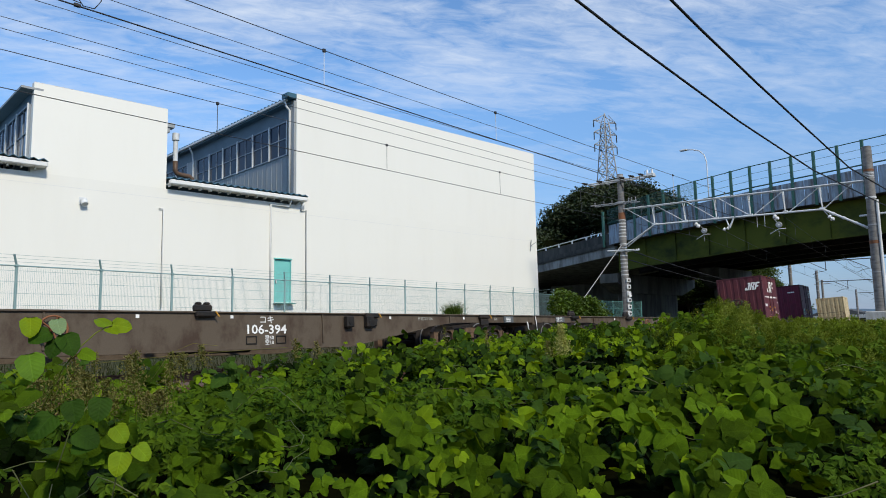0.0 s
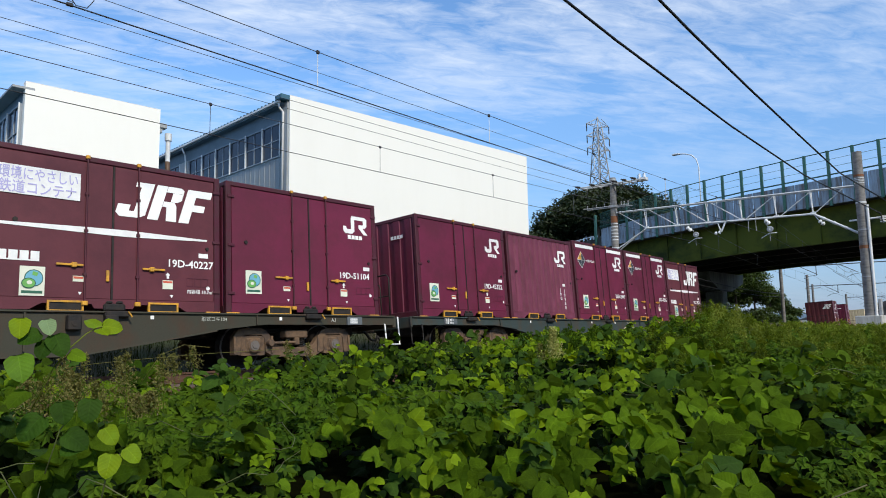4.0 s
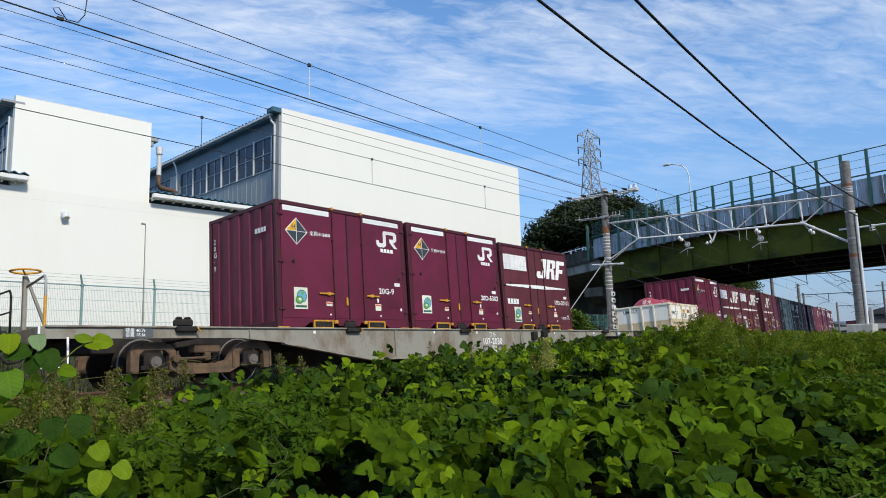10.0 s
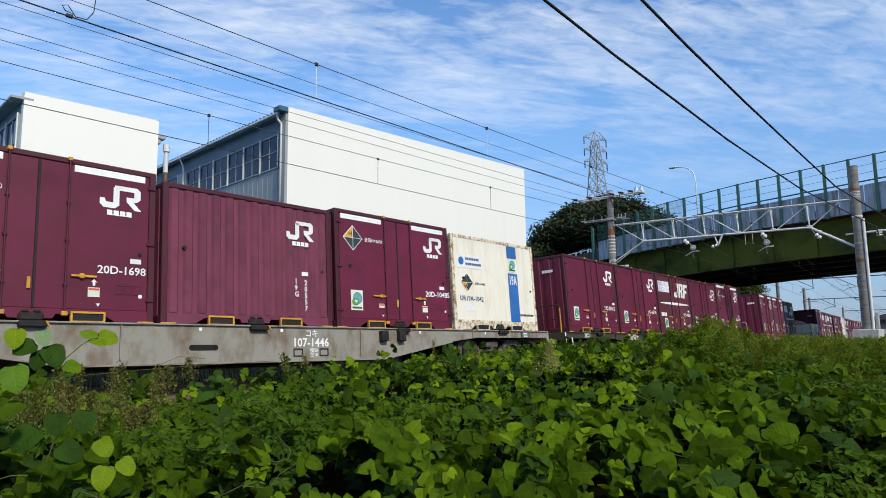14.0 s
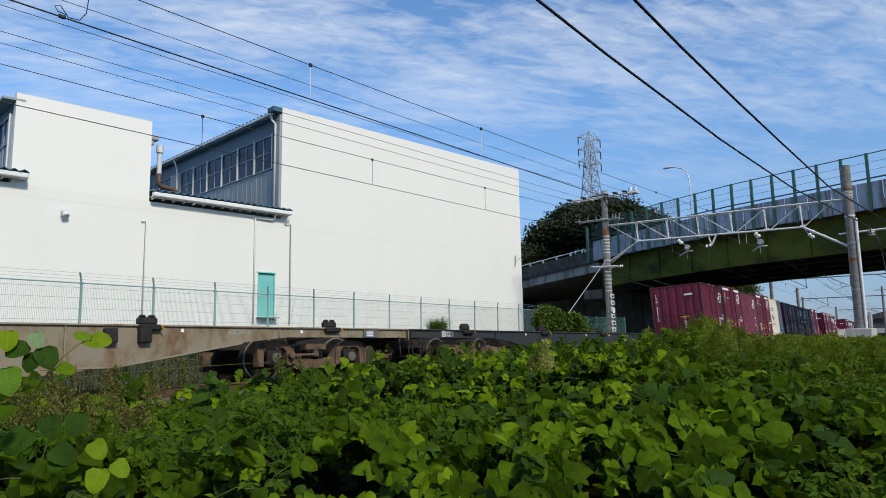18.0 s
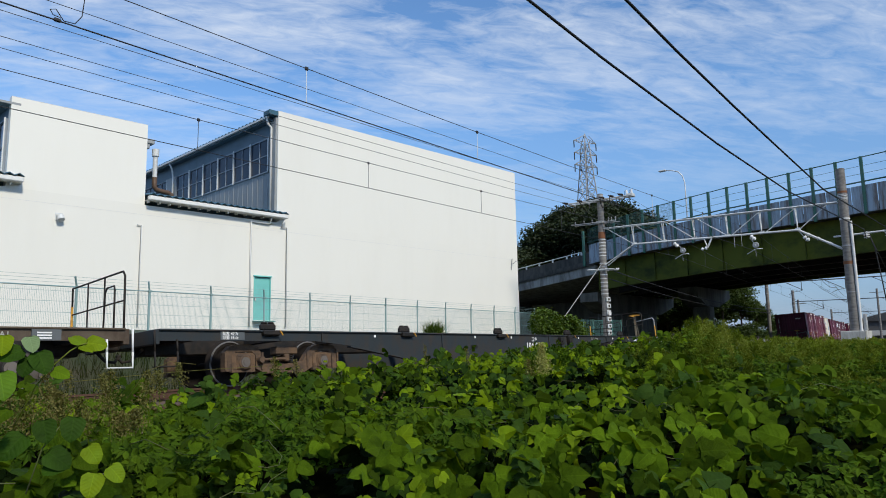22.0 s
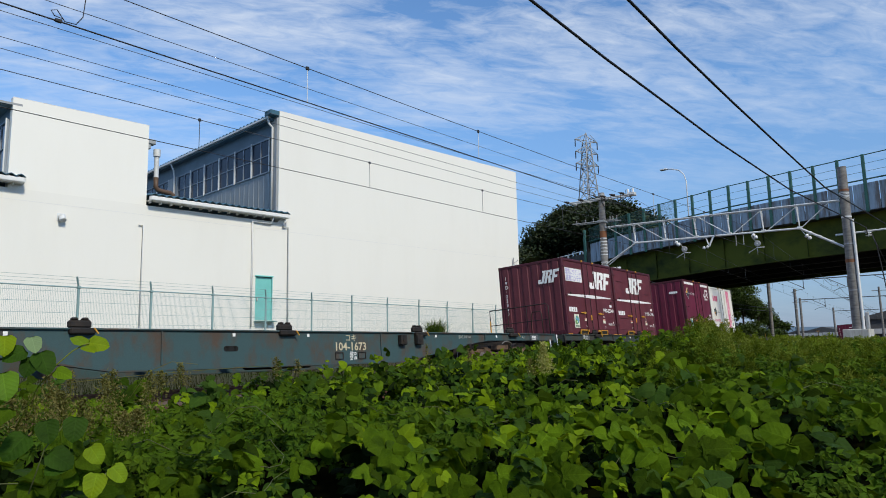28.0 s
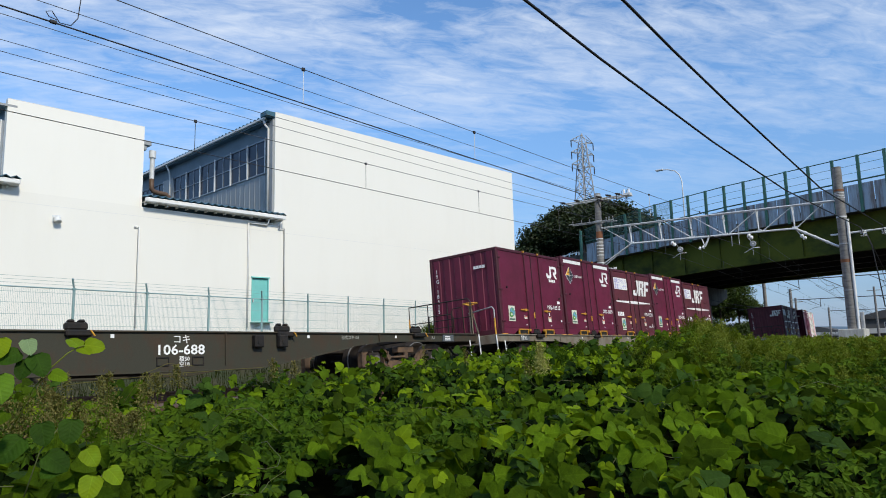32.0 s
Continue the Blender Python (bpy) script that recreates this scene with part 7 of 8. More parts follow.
def make_bridge():
    root = thing("road_bridge", "road overpass with olive girders, pale parapet panels and green fence", "bridge")
    W = 17.0
    seg = [(-24 + i * 3.0) for i in range(28)]

    def strip(y0, y1, x_off, x_off2, lo, hi):
        v = []
        for y in (y0, y1):
            x, z = bridge_line(y), bridge_z(y)
            v += [(x + x_off, y, z + lo), (x + x_off2, y, z + lo), (x + x_off2, y, z + hi), (x + x_off, y, z + hi)]
        return v, [(0, 1, 2, 3), (4, 7, 6, 5), (0, 4, 5, 1), (1, 5, 6, 2), (2, 6, 7, 3), (3, 7, 4, 0)]

    for y0, y1 in zip(seg, seg[1:]):
        if y1 <= 30.1:
            for off in (0.80, 4.6, 8.5, 12.4, 16.2):
                # inner girders near-black, not olive: shade under the deck put into their colour
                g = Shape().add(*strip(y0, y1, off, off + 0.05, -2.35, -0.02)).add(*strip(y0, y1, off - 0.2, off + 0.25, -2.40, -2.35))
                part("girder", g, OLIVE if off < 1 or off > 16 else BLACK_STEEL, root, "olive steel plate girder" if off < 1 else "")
            x, z = bridge_line(y0), bridge_z(y0)
            part("stiffener", Shape().box(x + 0.68, x + 0.80, y0 - 0.015, y0 + 0.015, z - 2.3, z - 0.05), OLIVE, root)
        else:
            part("concrete_beam", Shape().add(*strip(y0, y1, 0.20, W - 0.20, -0.95, -0.15)), BEAM_CONC, root, "paler concrete edge beam")
            part("fascia", Shape().add(*strip(y0, y1, 0.05, W - 0.05, -0.15, -0.02)), DARK_CONC, root)
        part("deck", Shape().add(*strip(y0, y1, 0.0, W, -0.02, 0.30)), DARK_CONC, root)
        part("road_surface", Shape().add(*strip(y0, y1, 0.6, W - 0.6, 0.304, 0.36)), ASPHALT, root)
        for o0, o1 in ((0.0, 0.25), (W - 0.25, W)):
            part("kerb_wall", Shape().add(*strip(y0, y1, o0 + 0.01, o1 - 0.01, 0.302, 0.60 if y1 <= 30.1 else 1.05)), DARK_CONC, root)
    # fence posts every two metres with pale panels below and wires above
    y = -22.0
    while y < 30.4:
        x, z = bridge_line(y), bridge_z(y)
        tall = float(np.interp(y, [24, 31], [3.5, 3.05]))
        tall1 = float(np.interp(y + 1.5, [24, 31], [3.5, 3.05]))
        part("fence_post", Shape().cbox(x - 0.20, x - 0.02, y - 0.09, y + 0.09, z - 0.1, z + tall + 0.05, 0.015), BRIDGE_GREEN, root)
        x1, z1 = bridge_line(y + 1.5), bridge_z(y + 1.5)
        for k, (ya, yb) in enumerate(((y + 0.10, y + 0.73), (y + 0.77, y + 1.40))):
            p = Shape()
            lo, hi = 0.02, 1.72
            for yy in (ya, yb):
                f = (yy - y) / 1.5
                xx, zz = x + (x1 - x) * f, z + (z1 - z) * f
                p.add([(xx - 0.09, yy, zz + lo), (xx - 0.03, yy, zz + lo), (xx - 0.03, yy, zz + hi), (xx - 0.09, yy, zz + hi)], [])
            p.f = [(0, 1, 2, 3), (4, 7, 6, 5), (0, 4, 5, 1), (1, 5, 6, 2), (2, 6, 7, 3), (3, 7, 4, 0)]
            p.m, p.s = [0] * 6, [False] * 6
            part("parapet_panel", p, PANEL, root, "pale blue-grey parapet panel with rust stains")
        rails = Shape()
        for h, h1, r in ((tall, tall1, 0.035), (1.95, 1.95, 0.05), (2.45, 2.45, 0.012), (2.95, 2.95, 0.012)):
            rails.tube((x - 0.12, y, z + h), (x1 - 0.12, y + 1.5, z1 + h1), r, n=5)
        part("fence_rail", rails, BRIDGE_GREEN, root)
        if y > 21:
            net = Shape()
            for k in range(1, 20):
                f = k / 20
                xx, zz = x + (x1 - x) * f - 0.12, z + (z1 - z) * f
                net.tube((xx, y + 1.5 * f, zz + 1.72), (xx, y + 1.5 * f, zz + tall + (tall1 - tall) * f), 0.010, n=3)
            part("fence_mesh", net, BRIDGE_GREEN, root, "green wire mesh")
        # far side
        part("fence_post", Shape().cbox(x + W + 0.02, x + W + 0.14, y - 0.06, y + 0.06, z, z + 3.2, 0.015), BRIDGE_GREEN, root)
        y += 1.5
    # pipe rail on the approach
    yr = 31.3
    while yr < 56:
        x, z = bridge_line(yr), bridge_z(yr)
        part("rail_bracket", Shape().cbox(x - 0.15, x - 0.05, yr - 0.08, yr + 0.08, z + 0.95, z + 1.2, 0.02), WHITE_TRIM, root)
        x1, z1 = bridge_line(yr + 1.8), bridge_z(yr + 1.8)
        part("pipe_rail", Shape().tube((x - 0.1, yr, z + 1.24), (x1 - 0.1, yr + 1.8, z1 + 1.24), 0.045, n=6), WHITE_TRIM, root)
        yr += 1.8
    # piers
    for y, back in ((31.0, 0.0), (24.6, 8.0), (-12.0, 0.0)):
        x, z = bridge_line(y) + 0.6, bridge_z(y) - 2.45
        cap = Shape().slab([(x + back - 0.2, z), (x + W - 1.0, z), (x + W - 1.0, z - 0.8), (x + W - 4.2, z - 1.7), (x + back + 2.0, z - 1.7), (x + back - 0.2, z - 0.8)], y - 0.9, y + 0.9)
        part("pier_cap", cap, CONCRETE, root, "hammerhead concrete pier cap")
        part("pier_column", Shape().cbox(x + back + 2.6, x + W - 5.0, y - 0.8, y + 0.8, -1.0, z - 1.6, 0.15), CONCRETE, root)
    x = bridge_line(33)
    part("abutment", Shape().slab([(x + 1.0, -1), (x + W, -1), (x + W, bridge_z(58) - 1.1), (x + 1.0, bridge_z(58) - 1.1)], 44, 58), CONCRETE, root)
    # unseen wall, added to back the shadowed space under the approach
    part("retaining_wall", Shape().slab([(x + 10.0, -1), (x + 10.6, -1), (x + 10.6, 5.2), (x + 10.0, 5.2)], 31.5, 44), CONCRETE, root)
    x, y, z = bridge_line(31.0), 31.0, bridge_z(31.0)
    part("end_post", Shape().cbox(x - 0.2, x + 0.0, y - 0.1, y + 0.1, z - 0.1, z + 3.1, 0.02), BRIDGE_GREEN, root)


make_bridge()


def make_street_lamp():
    y = 20.6
    x, z = bridge_line(y) + 0.4, bridge_z(y) + 0.3
    root = thing("street_lamp", "slender pale street lamp with a curved arm on the bridge", "street lamp")
    pts = [(x, y, z), (x, y, z + 4.6), (x + 0.05, y + 0.18, z + 5.2), (x + 0.1, y + 0.55, z + 5.6), (x + 0.1, y + 1.1, z + 5.8), (x + 0.1, y + 1.6, z + 5.88)]
    part("pole", Shape().pipe(pts, 0.045, 8), GALV, root)
    part("lamp_head", Shape().cbox(x - 0.05, x + 0.25, y + 1.5, y + 2.1, z + 5.82, z + 5.95, 0.04), GALV, root)


make_street_lamp()


# ---- pylon ----
def make_pylon():
    root = thing("transmission_tower", "grey lattice electricity pylon behind the wooded hill", "pylon")
    cx, cy = 150 * math.cos(radians(29.3)), 150 * math.sin(radians(29.3))
    turn = Matrix.Translation((cx, cy, 0)) @ Matrix.Rotation(radians(-20), 4, "Z")
    top = 46.9
    lv = [2, 9, 15, 20.5, 25.0, 28.5, 31.5, 34.2, 36.8, 39.2, 41.7, 44.4]
    half = lambda z: float(np.interp(z, [0, 29, 44], [4.4, 1.75, 0.62]))
    corners = lambda z: [turn @ Vector((a * half(z), b * half(z), z)) for a, b in ((-1, -1), (1, -1), (1, 1), (-1, 1))]
    for i in range(4):
        s = Shape()
        s.pipe([corners(z)[i] for z in lv], 0.13, 4)
        part("leg", s, GALV_DULL, root)
    for z0, z1 in zip(lv, lv[1:]):
        a, b = corners(z0), corners(z1)
        for i in range(4):
            j = (i + 1) % 4
            for p, q in ((a[i], b[j]), (a[j], b[i]), (b[i], b[j])):
                part("brace", Shape().tube(p, q, 0.07, n=4, caps=False), GALV_DULL, root)
    s = Shape()
    for c in corners(44.4):
        s.tube(c, turn @ Vector((0, 0, top)), 0.09, n=4)
    part("peak", s, GALV_DULL, root)
    for z in (45.0, 42.3, 39.6):
        for sx in (-1, 1):
            s = Shape()
            tip = turn @ Vector((sx * 3.1, 0, z))
            for b in (-1, 1):
                s.tube(turn @ Vector((sx * 0.6, b * 0.6, z - 0.2)), tip, 0.08, n=4).tube(turn @ Vector((sx * 0.6, b * 0.6, z + 1.3)), tip, 0.07, n=4)
            for f in (0.35, 0.65):
                s.tube(turn @ Vector((sx * (0.6 + 2.5 * f), 0.6 * (1 - f), z)), turn @ Vector((sx * (0.6 + 2.5 * f), 0, z + 1.3 * (1 - f))), 0.05, n=4)
            arm = part("cross_arm", s, GALV_DULL, root)
            part("insulator_string", Shape().tube(tip, tip - Vector((0, 0, 1.6)), 0.13, n=6), BLACKISH, arm)
            part("jumper", Shape().pipe([tip + Vector((0.6, 0.4, -0.3)), tip - Vector((0, 0, 1.7)), tip + Vector((-0.6, -0.4, -0.3))], 0.05, 4), WIRE_GREY, arm)


make_pylon()


# ---- things beyond the bridge ----
def make_far_line():
    for s, z, reach, tall in ((75, 7.0, 22, 9.0), (93, 6.0, 22, 7.4), (138, 6.3, 14, 6.9)):
        root = thing("far_gantry", "distant grey catenary gantry over the tracks", "gantry", group="far gantries")
        m = on_track(s, 0)
        M = Matrix.Translation(m.translation) @ Matrix.Rotation(CURVE_END / RADIUS, 4, "Z")
        for y in (3.2, -reach):
            post = part("post", Shape().tube(M @ Vector((0, y, -0.5)), M @ Vector((0, y, tall)), 0.19, 0.16, n=10), POLE_CONCRETE, root)
            for zz in (tall - 0.5, z, z - 0.5, z - 1.1):
                part("band", Shape().tube(M @ Vector((0, y, zz)), M @ Vector((0, y, zz + 0.07)), 0.20, n=10), GALV_DULL, post)
        part("chord", Shape().tube(M @ Vector((0, 3.2, z)), M @ Vector((0, -reach, z)), 0.05, n=5), WIRE_GREY, root)
        for y in [q for q in (1.5, -2.0, -6.0, -10.0, -14.0) if q > -reach + 1]:
            part("strut", Shape().tube(M @ Vector((0, y, z)), M @ Vector((0, y - 1.6, z - 0.9)), 0.03, n=4), WIRE_GREY, root)
        for y in [q for q in (0, -3.8, -8, -12, -16) if q > -reach]:
            part("drop_arm", Shape().tube(M @ Vector((0, y, z)), M @ Vector((0, y, z - 1.0)), 0.035, n=5), WIRE_GREY, root)
            part("registration_arm", Shape().pipe([M @ Vector((0, y, z - 0.95)), M @ Vector((0, y + 0.7, z - 1.05)), M @ Vector((0, y + 1.2, z - 1.3))], 0.022, 4), WIRE_GREY, root)
    for s, o, h in ((97, 3.2, 5.9), (110, -5.0, 7.6)):
        root = thing("far_pole", "distant concrete railway pole with a small cross-arm", "pole", group="far poles")
        c = (on_track(s, 0) @ Vector((0, o, 0)))
        part("shaft", Shape().tube((c.x, c.y, -1.3), (c.x, c.y, h), 0.17, 0.13, n=10), POLE_CONCRETE, root)
        part("cross_arm", Shape().tube((c.x, c.y - 0.9, h - 0.5), (c.x, c.y + 0.9, h - 0.5), 0.05, n=5), GALV_DULL, root)
    for y in (-3, -7.5, -12):
        root = thing("far_wire", "distant contact and messenger wire over the yard", "overhead wire", group="far wires")
        s = Shape()
        for a, b in ((60, 75), (75, 93), (93, 138), (138, 180)):
            p, q = on_track(a, y).translation, on_track(b, y).translation
            s.tube(p + Vector((0, 0, 5.2)), q + Vector((0, 0, 5.2)), 0.02, n=4)
            for u, v in zip(hang(p + Vector((0, 0, 6.2)), q + Vector((0, 0, 6.2)), 0.4, 6), hang(p + Vector((0, 0, 6.2)), q + Vector((0, 0, 6.2)), 0.4, 6)[1:]):
                s.tube(u, v, 0.02, n=4)
        part("strand", s, WIRE_GREY, root)


make_far_line()


def make_house(x, y, w, d, h, wall, label, turn=0.0):
    root = thing("house", label, "house", pose(x, y, -1.25, 0, 0, turn), group="far houses")
    part("wall", Shape().box(-w / 2, w / 2, -d / 2, d / 2, 0, h), wall, root)
    part("roof", Shape().add([(-w / 2 - .4, -d / 2 - .4, h), (w / 2 + .4, -d / 2 - .4, h), (w / 2 + .4, d / 2 + .4, h), (-w / 2 - .4, d / 2 + .4, h), (-w / 2 - .4, 0, h + 1.6), (w / 2 + .4, 0, h + 1.6)],
                             [(0, 1, 5, 4), (2, 3, 4, 5), (0, 4, 3), (1, 2, 5), (0, 3, 2, 1)]), HOUSE_GREY, root)
    for i in range(3):
        for z in (0.9, 3.4):
            if z + 1.2 < h:
                yy = -d / 2 + 0.8 + i * (d - 1.6) / 2.4
                win = part("window", Shape().box(-w / 2 - 0.05, -w / 2 + 0.02, yy, yy + 1.3, z, z + 1.2), WHITE_TRIM, root)
                part("pane", Shape().box(-w / 2 - 0.07, -w / 2 - 0.04, yy + 0.08, yy + 1.22, z + 0.08, z + 1.12), GLASS, win)
    part("balcony", Shape().box(-w / 2 - 0.9, -w / 2, -d / 2 + 0.5, d / 2 - 0.5, 2.6, 3.5), HOUSE_WHITE, root)


make_house(150, 22.6, 11, 12, 5.2, HOUSE_GREY, "dark two-storey house beyond the railway yard", 6)
make_house(205, 46.0, 10, 12, 3.4, HOUSE_GREY, "low dark-roofed house in the distance", 0)
make_house(235, 60.0, 10, 10, 3.0, HOUSE_WHITE, "pale low house in the distance", 0)


def make_far_hills():
    n = 60
    v, f = [], []
    for i in range(n + 1):
        a = radians(-60 + 150 * i / n)
        r = 2300
        h = 34 + 20 * noise.noise((i * 0.21, 3.3, 0)) + 10 * noise.noise((i * 0.7, 1.3, 0))
        v += [(r * math.cos(a), r * math.sin(a), -30), (r * math.cos(a), r * math.sin(a), h)]
    f = [(2 * i, 2 * i + 2, 2 * i + 3, 2 * i + 1) for i in range(n)]
    thing("backdrop", "hazy blue line of far hills", "backdrop", kind="structure", data=bare("backdrop", v, f, HILLS))


make_far_hills()

# ---- plants ----
RNG = np.random.default_rng(7)


def wave(x, y, seed, size):
    """Smooth uneven field from a few crossed sine waves."""
    r = np.random.default_rng(seed)
    out = np.zeros_like(x, dtype=float)
    for k in range(6):
        a, w, p = r.uniform(0, 6.283), r.uniform(0.6, 1.6) / size, r.uniform(0, 6.283)
        out += np.sin((x * math.cos(a) + y * math.sin(a)) * w * 6.283 + p)
    return out / 3.4


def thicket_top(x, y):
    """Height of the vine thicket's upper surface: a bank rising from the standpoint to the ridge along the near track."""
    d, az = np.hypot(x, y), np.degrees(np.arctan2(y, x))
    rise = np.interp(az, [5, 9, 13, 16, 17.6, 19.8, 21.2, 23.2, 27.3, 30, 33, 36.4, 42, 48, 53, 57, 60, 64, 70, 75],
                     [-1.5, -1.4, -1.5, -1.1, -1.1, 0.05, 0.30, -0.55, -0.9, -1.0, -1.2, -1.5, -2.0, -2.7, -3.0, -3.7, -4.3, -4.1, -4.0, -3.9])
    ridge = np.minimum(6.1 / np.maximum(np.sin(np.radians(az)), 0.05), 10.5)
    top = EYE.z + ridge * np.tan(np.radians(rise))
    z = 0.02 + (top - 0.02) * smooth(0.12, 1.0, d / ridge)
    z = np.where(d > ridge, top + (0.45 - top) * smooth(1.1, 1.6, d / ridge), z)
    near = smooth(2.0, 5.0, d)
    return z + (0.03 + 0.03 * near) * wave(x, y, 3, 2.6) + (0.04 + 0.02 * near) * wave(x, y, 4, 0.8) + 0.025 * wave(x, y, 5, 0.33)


def leaflet(rows, fold=0.30, droop=0.26, twist=0.0, ripple=0.0):
    """Broad leaf blade creased along its rib: points and triangles, length 1 along x."""
    v, f = [(0, 0, 0)], []
    for k, (x, w) in enumerate(rows):
        mid = 0.10 * x - droop * x * x
        edge = mid + fold * w - 0.55 * w * w
        wavy = ripple * (1 if k % 2 else -1)
        back = x - 0.10 * (w > 0.4)
        v += [(back, -w, edge - twist * w + wavy), (x, 0, mid), (x, 0, mid), (back, w * (1 - 0.25 * abs(twist)), edge + twist * w - wavy)]
    v.append((1.0, 0, 0.08 - droop))
    f = [(0, 2, 1), (0, 4, 3)]
    for k in range(len(rows) - 1):
        a = 1 + 4 * k
        f += [(a, a + 1, a + 5), (a, a + 5, a + 4), (a + 2, a + 3, a + 7), (a + 2, a + 7, a + 6)]
    n = len(v) - 1
    f += [(n - 4, n - 3, n), (n - 2, n - 1, n)]
    return np.array(v), np.array(f)


ROUND = [(-0.06, 0.24), (0.06, 0.40), (0.25, 0.48), (0.48, 0.46), (0.70, 0.36), (0.86, 0.22), (0.95, 0.10)]
LOBED = [(-0.05, 0.24), (0.06, 0.40), (0.20, 0.50), (0.32, 0.46), (0.42, 0.34), (0.56, 0.33), (0.72, 0.27), (0.86, 0.14), (0.94, 0.06)]
OVAL_LEAF = leaflet([(-0.06, 0.24), (0.06, 0.40), (0.26, 0.48), (0.52, 0.46), (0.76, 0.36), (0.92, 0.19)], 0.34, 0.30, 0.06)
ROUND_LEAF, LOBED_LEAF = leaflet(ROUND), leaflet(LOBED, 0.34, 0.34, 0.0, 0.015)
LEAVES = [ROUND_LEAF, LOBED_LEAF, leaflet(ROUND, 0.15, 0.46, 0.16, 0.014), leaflet(LOBED, 0.62, 0.18, -0.12, 0.012), leaflet(ROUND, 0.68, 0.34, -0.16, 0.018), leaflet(LOBED, 0.05, 0.20, 0.22, 0.02)]
FAR_LEAF = leaflet([(0.0, 0.34), (0.30, 0.53), (0.62, 0.44), (0.86, 0.22)])
DART_V = np.array([(0, 0, 0), (0.40, -0.26, 0.05), (1.0, 0, -0.14), (0.40, 0.26, 0.05)])
DART_F = np.array([(0, 1, 2), (0, 2, 3)])


def scatter(pos, size, heading, tilt, roll, tv, tf):
    """Copies of a blade at many places: arrays of coordinates and faces."""
    n = len(pos)
    ch, sh, ct, st, cr, sr = np.cos(heading), np.sin(heading), np.cos(tilt), np.sin(tilt), np.cos(roll), np.sin(roll)
    fx = np.stack([ch * ct, sh * ct, -st], -1)
    sx = np.stack([-sh, ch, np.zeros(n)], -1)
    up = np.cross(fx, sx)
    s2 = sx * cr[:, None] + up * sr[:, None]
    u2 = np.cross(fx, s2)
    co = pos[:, None, :] + size[:, None, None] * (tv[None, :, 0:1] * fx[:, None, :] + tv[None, :, 1:2] * s2[:, None, :] + tv[None, :, 2:3] * u2[:, None, :])
    f = tf[None] + (np.arange(n) * len(tv))[:, None, None]
    return co.reshape(-1, 3), f.reshape(-1, tf.shape[1])


def wedge(n, d0, d1, a0, a1, power=1.0):
    """Random places in the fan of ground before the standpoint."""
    d = np.sqrt(RNG.uniform(0, 1, n) ** power * (d1 * d1 - d0 * d0) + d0 * d0)
    a = np.radians(RNG.uniform(a0, a1, n))
    return d * np.cos(a), d * np.sin(a)


def limit(x, y):
    """Edge of the thicket along the near track."""
    return 6.75 + x * x / (2 * RADIUS) + 0.25 * np.sin(x * 1.3)


def place_blades(pos, size, tip, face, blade):
    """Copies of a blade, each along its tip direction and with its upper side along its face direction."""
    tv, tf = blade
    face = face / np.linalg.norm(face, axis=1)[:, None]
    tip = tip - face * np.sum(tip * face, axis=1)[:, None]
    tip = tip / np.maximum(np.linalg.norm(tip, axis=1), 1e-6)[:, None]
    side = np.cross(face, tip)
    co = pos[:, None, :] + size[:, None, None] * (tv[None, :, 0:1] * tip[:, None, :] + tv[None, :, 1:2] * side[:, None, :] + tv[None, :, 2:3] * face[:, None, :])
    f = tf[None] + (np.arange(len(pos)) * len(tv))[:, None, None]
    return co.reshape(-1, 3), f.reshape(-1, tf.shape[1]), np.tile(tv[:, :2], (len(pos), 1))


def outward(x, y, lean, loose):
    """Directions that leaves face on the open, lit side of a bank, and down which their tips hang."""
    n = len(x)
    d = np.hypot(x, y)
    face = np.stack([-x / d * lean, -y / d * lean - 0.15, np.full(n, 1.0)], -1) + RNG.normal(0, loose, (n, 3))
    hang_to = np.stack([-x / d * 0.6, -y / d * 0.6, np.full(n, -0.75)], -1) + RNG.normal(0, 0.35, (n, 3))
    return face, hang_to


def leaf_groups(x, y, z, size, blade, count=3, lean=1.05, loose=0.6, fan=1.25):
    """Leaflets in threes or fives spread round each stalk's end."""
    face, tip = outward(x, y, lean, loose)
    face = face / np.linalg.norm(face, axis=1)[:, None]
    tip = tip - face * np.sum(tip * face, axis=1)[:, None]
    tip = tip / np.linalg.norm(tip, axis=1)[:, None]
    side = np.cross(face, tip)
    spin = RNG.normal(0, 0.55, len(x))
    P, S, T, F = [], [], [], []
    for k in range(count):
        q = (k - (count - 1) / 2) * fan * 2 / max(count - 1, 1) * (1 if count < 5 else 1.25) + spin + RNG.normal(0, 0.12, len(x))
        t = tip * np.cos(q)[:, None] + side * np.sin(q)[:, None]
        P.append(np.stack([x, y, z], -1) + t * (size * (0.25 if k == (count - 1) // 2 else 0.06))[:, None])
        S.append(size * RNG.uniform(0.82, 1.05, len(x)))
        T.append(t)
        F.append(face + RNG.normal(0, 0.32, (len(x), 3)))
    return place_blades(np.concatenate(P), np.concatenate(S), np.concatenate(T), np.concatenate(F), blade)


def hollow(x, y):
    """Gaps between the leaf mounds showing the shade-black sheet, wider low towards the standpoint."""
    d, az = np.hypot(x, y), np.degrees(np.arctan2(y, x))
    low = smooth(3.6, 2.6, d) * (0.55 + 0.75 * smooth(24, 12, az)) + 0.45 * smooth(54, 64, az) * smooth(6.0, 3.4, d)
    return (wave(x, y, 31, 0.85) + 0.6 * wave(x, y, 8, 0.55) + 0.5 * wave(x, y, 23, 0.24) < -0.42 + low) & (d < 9)


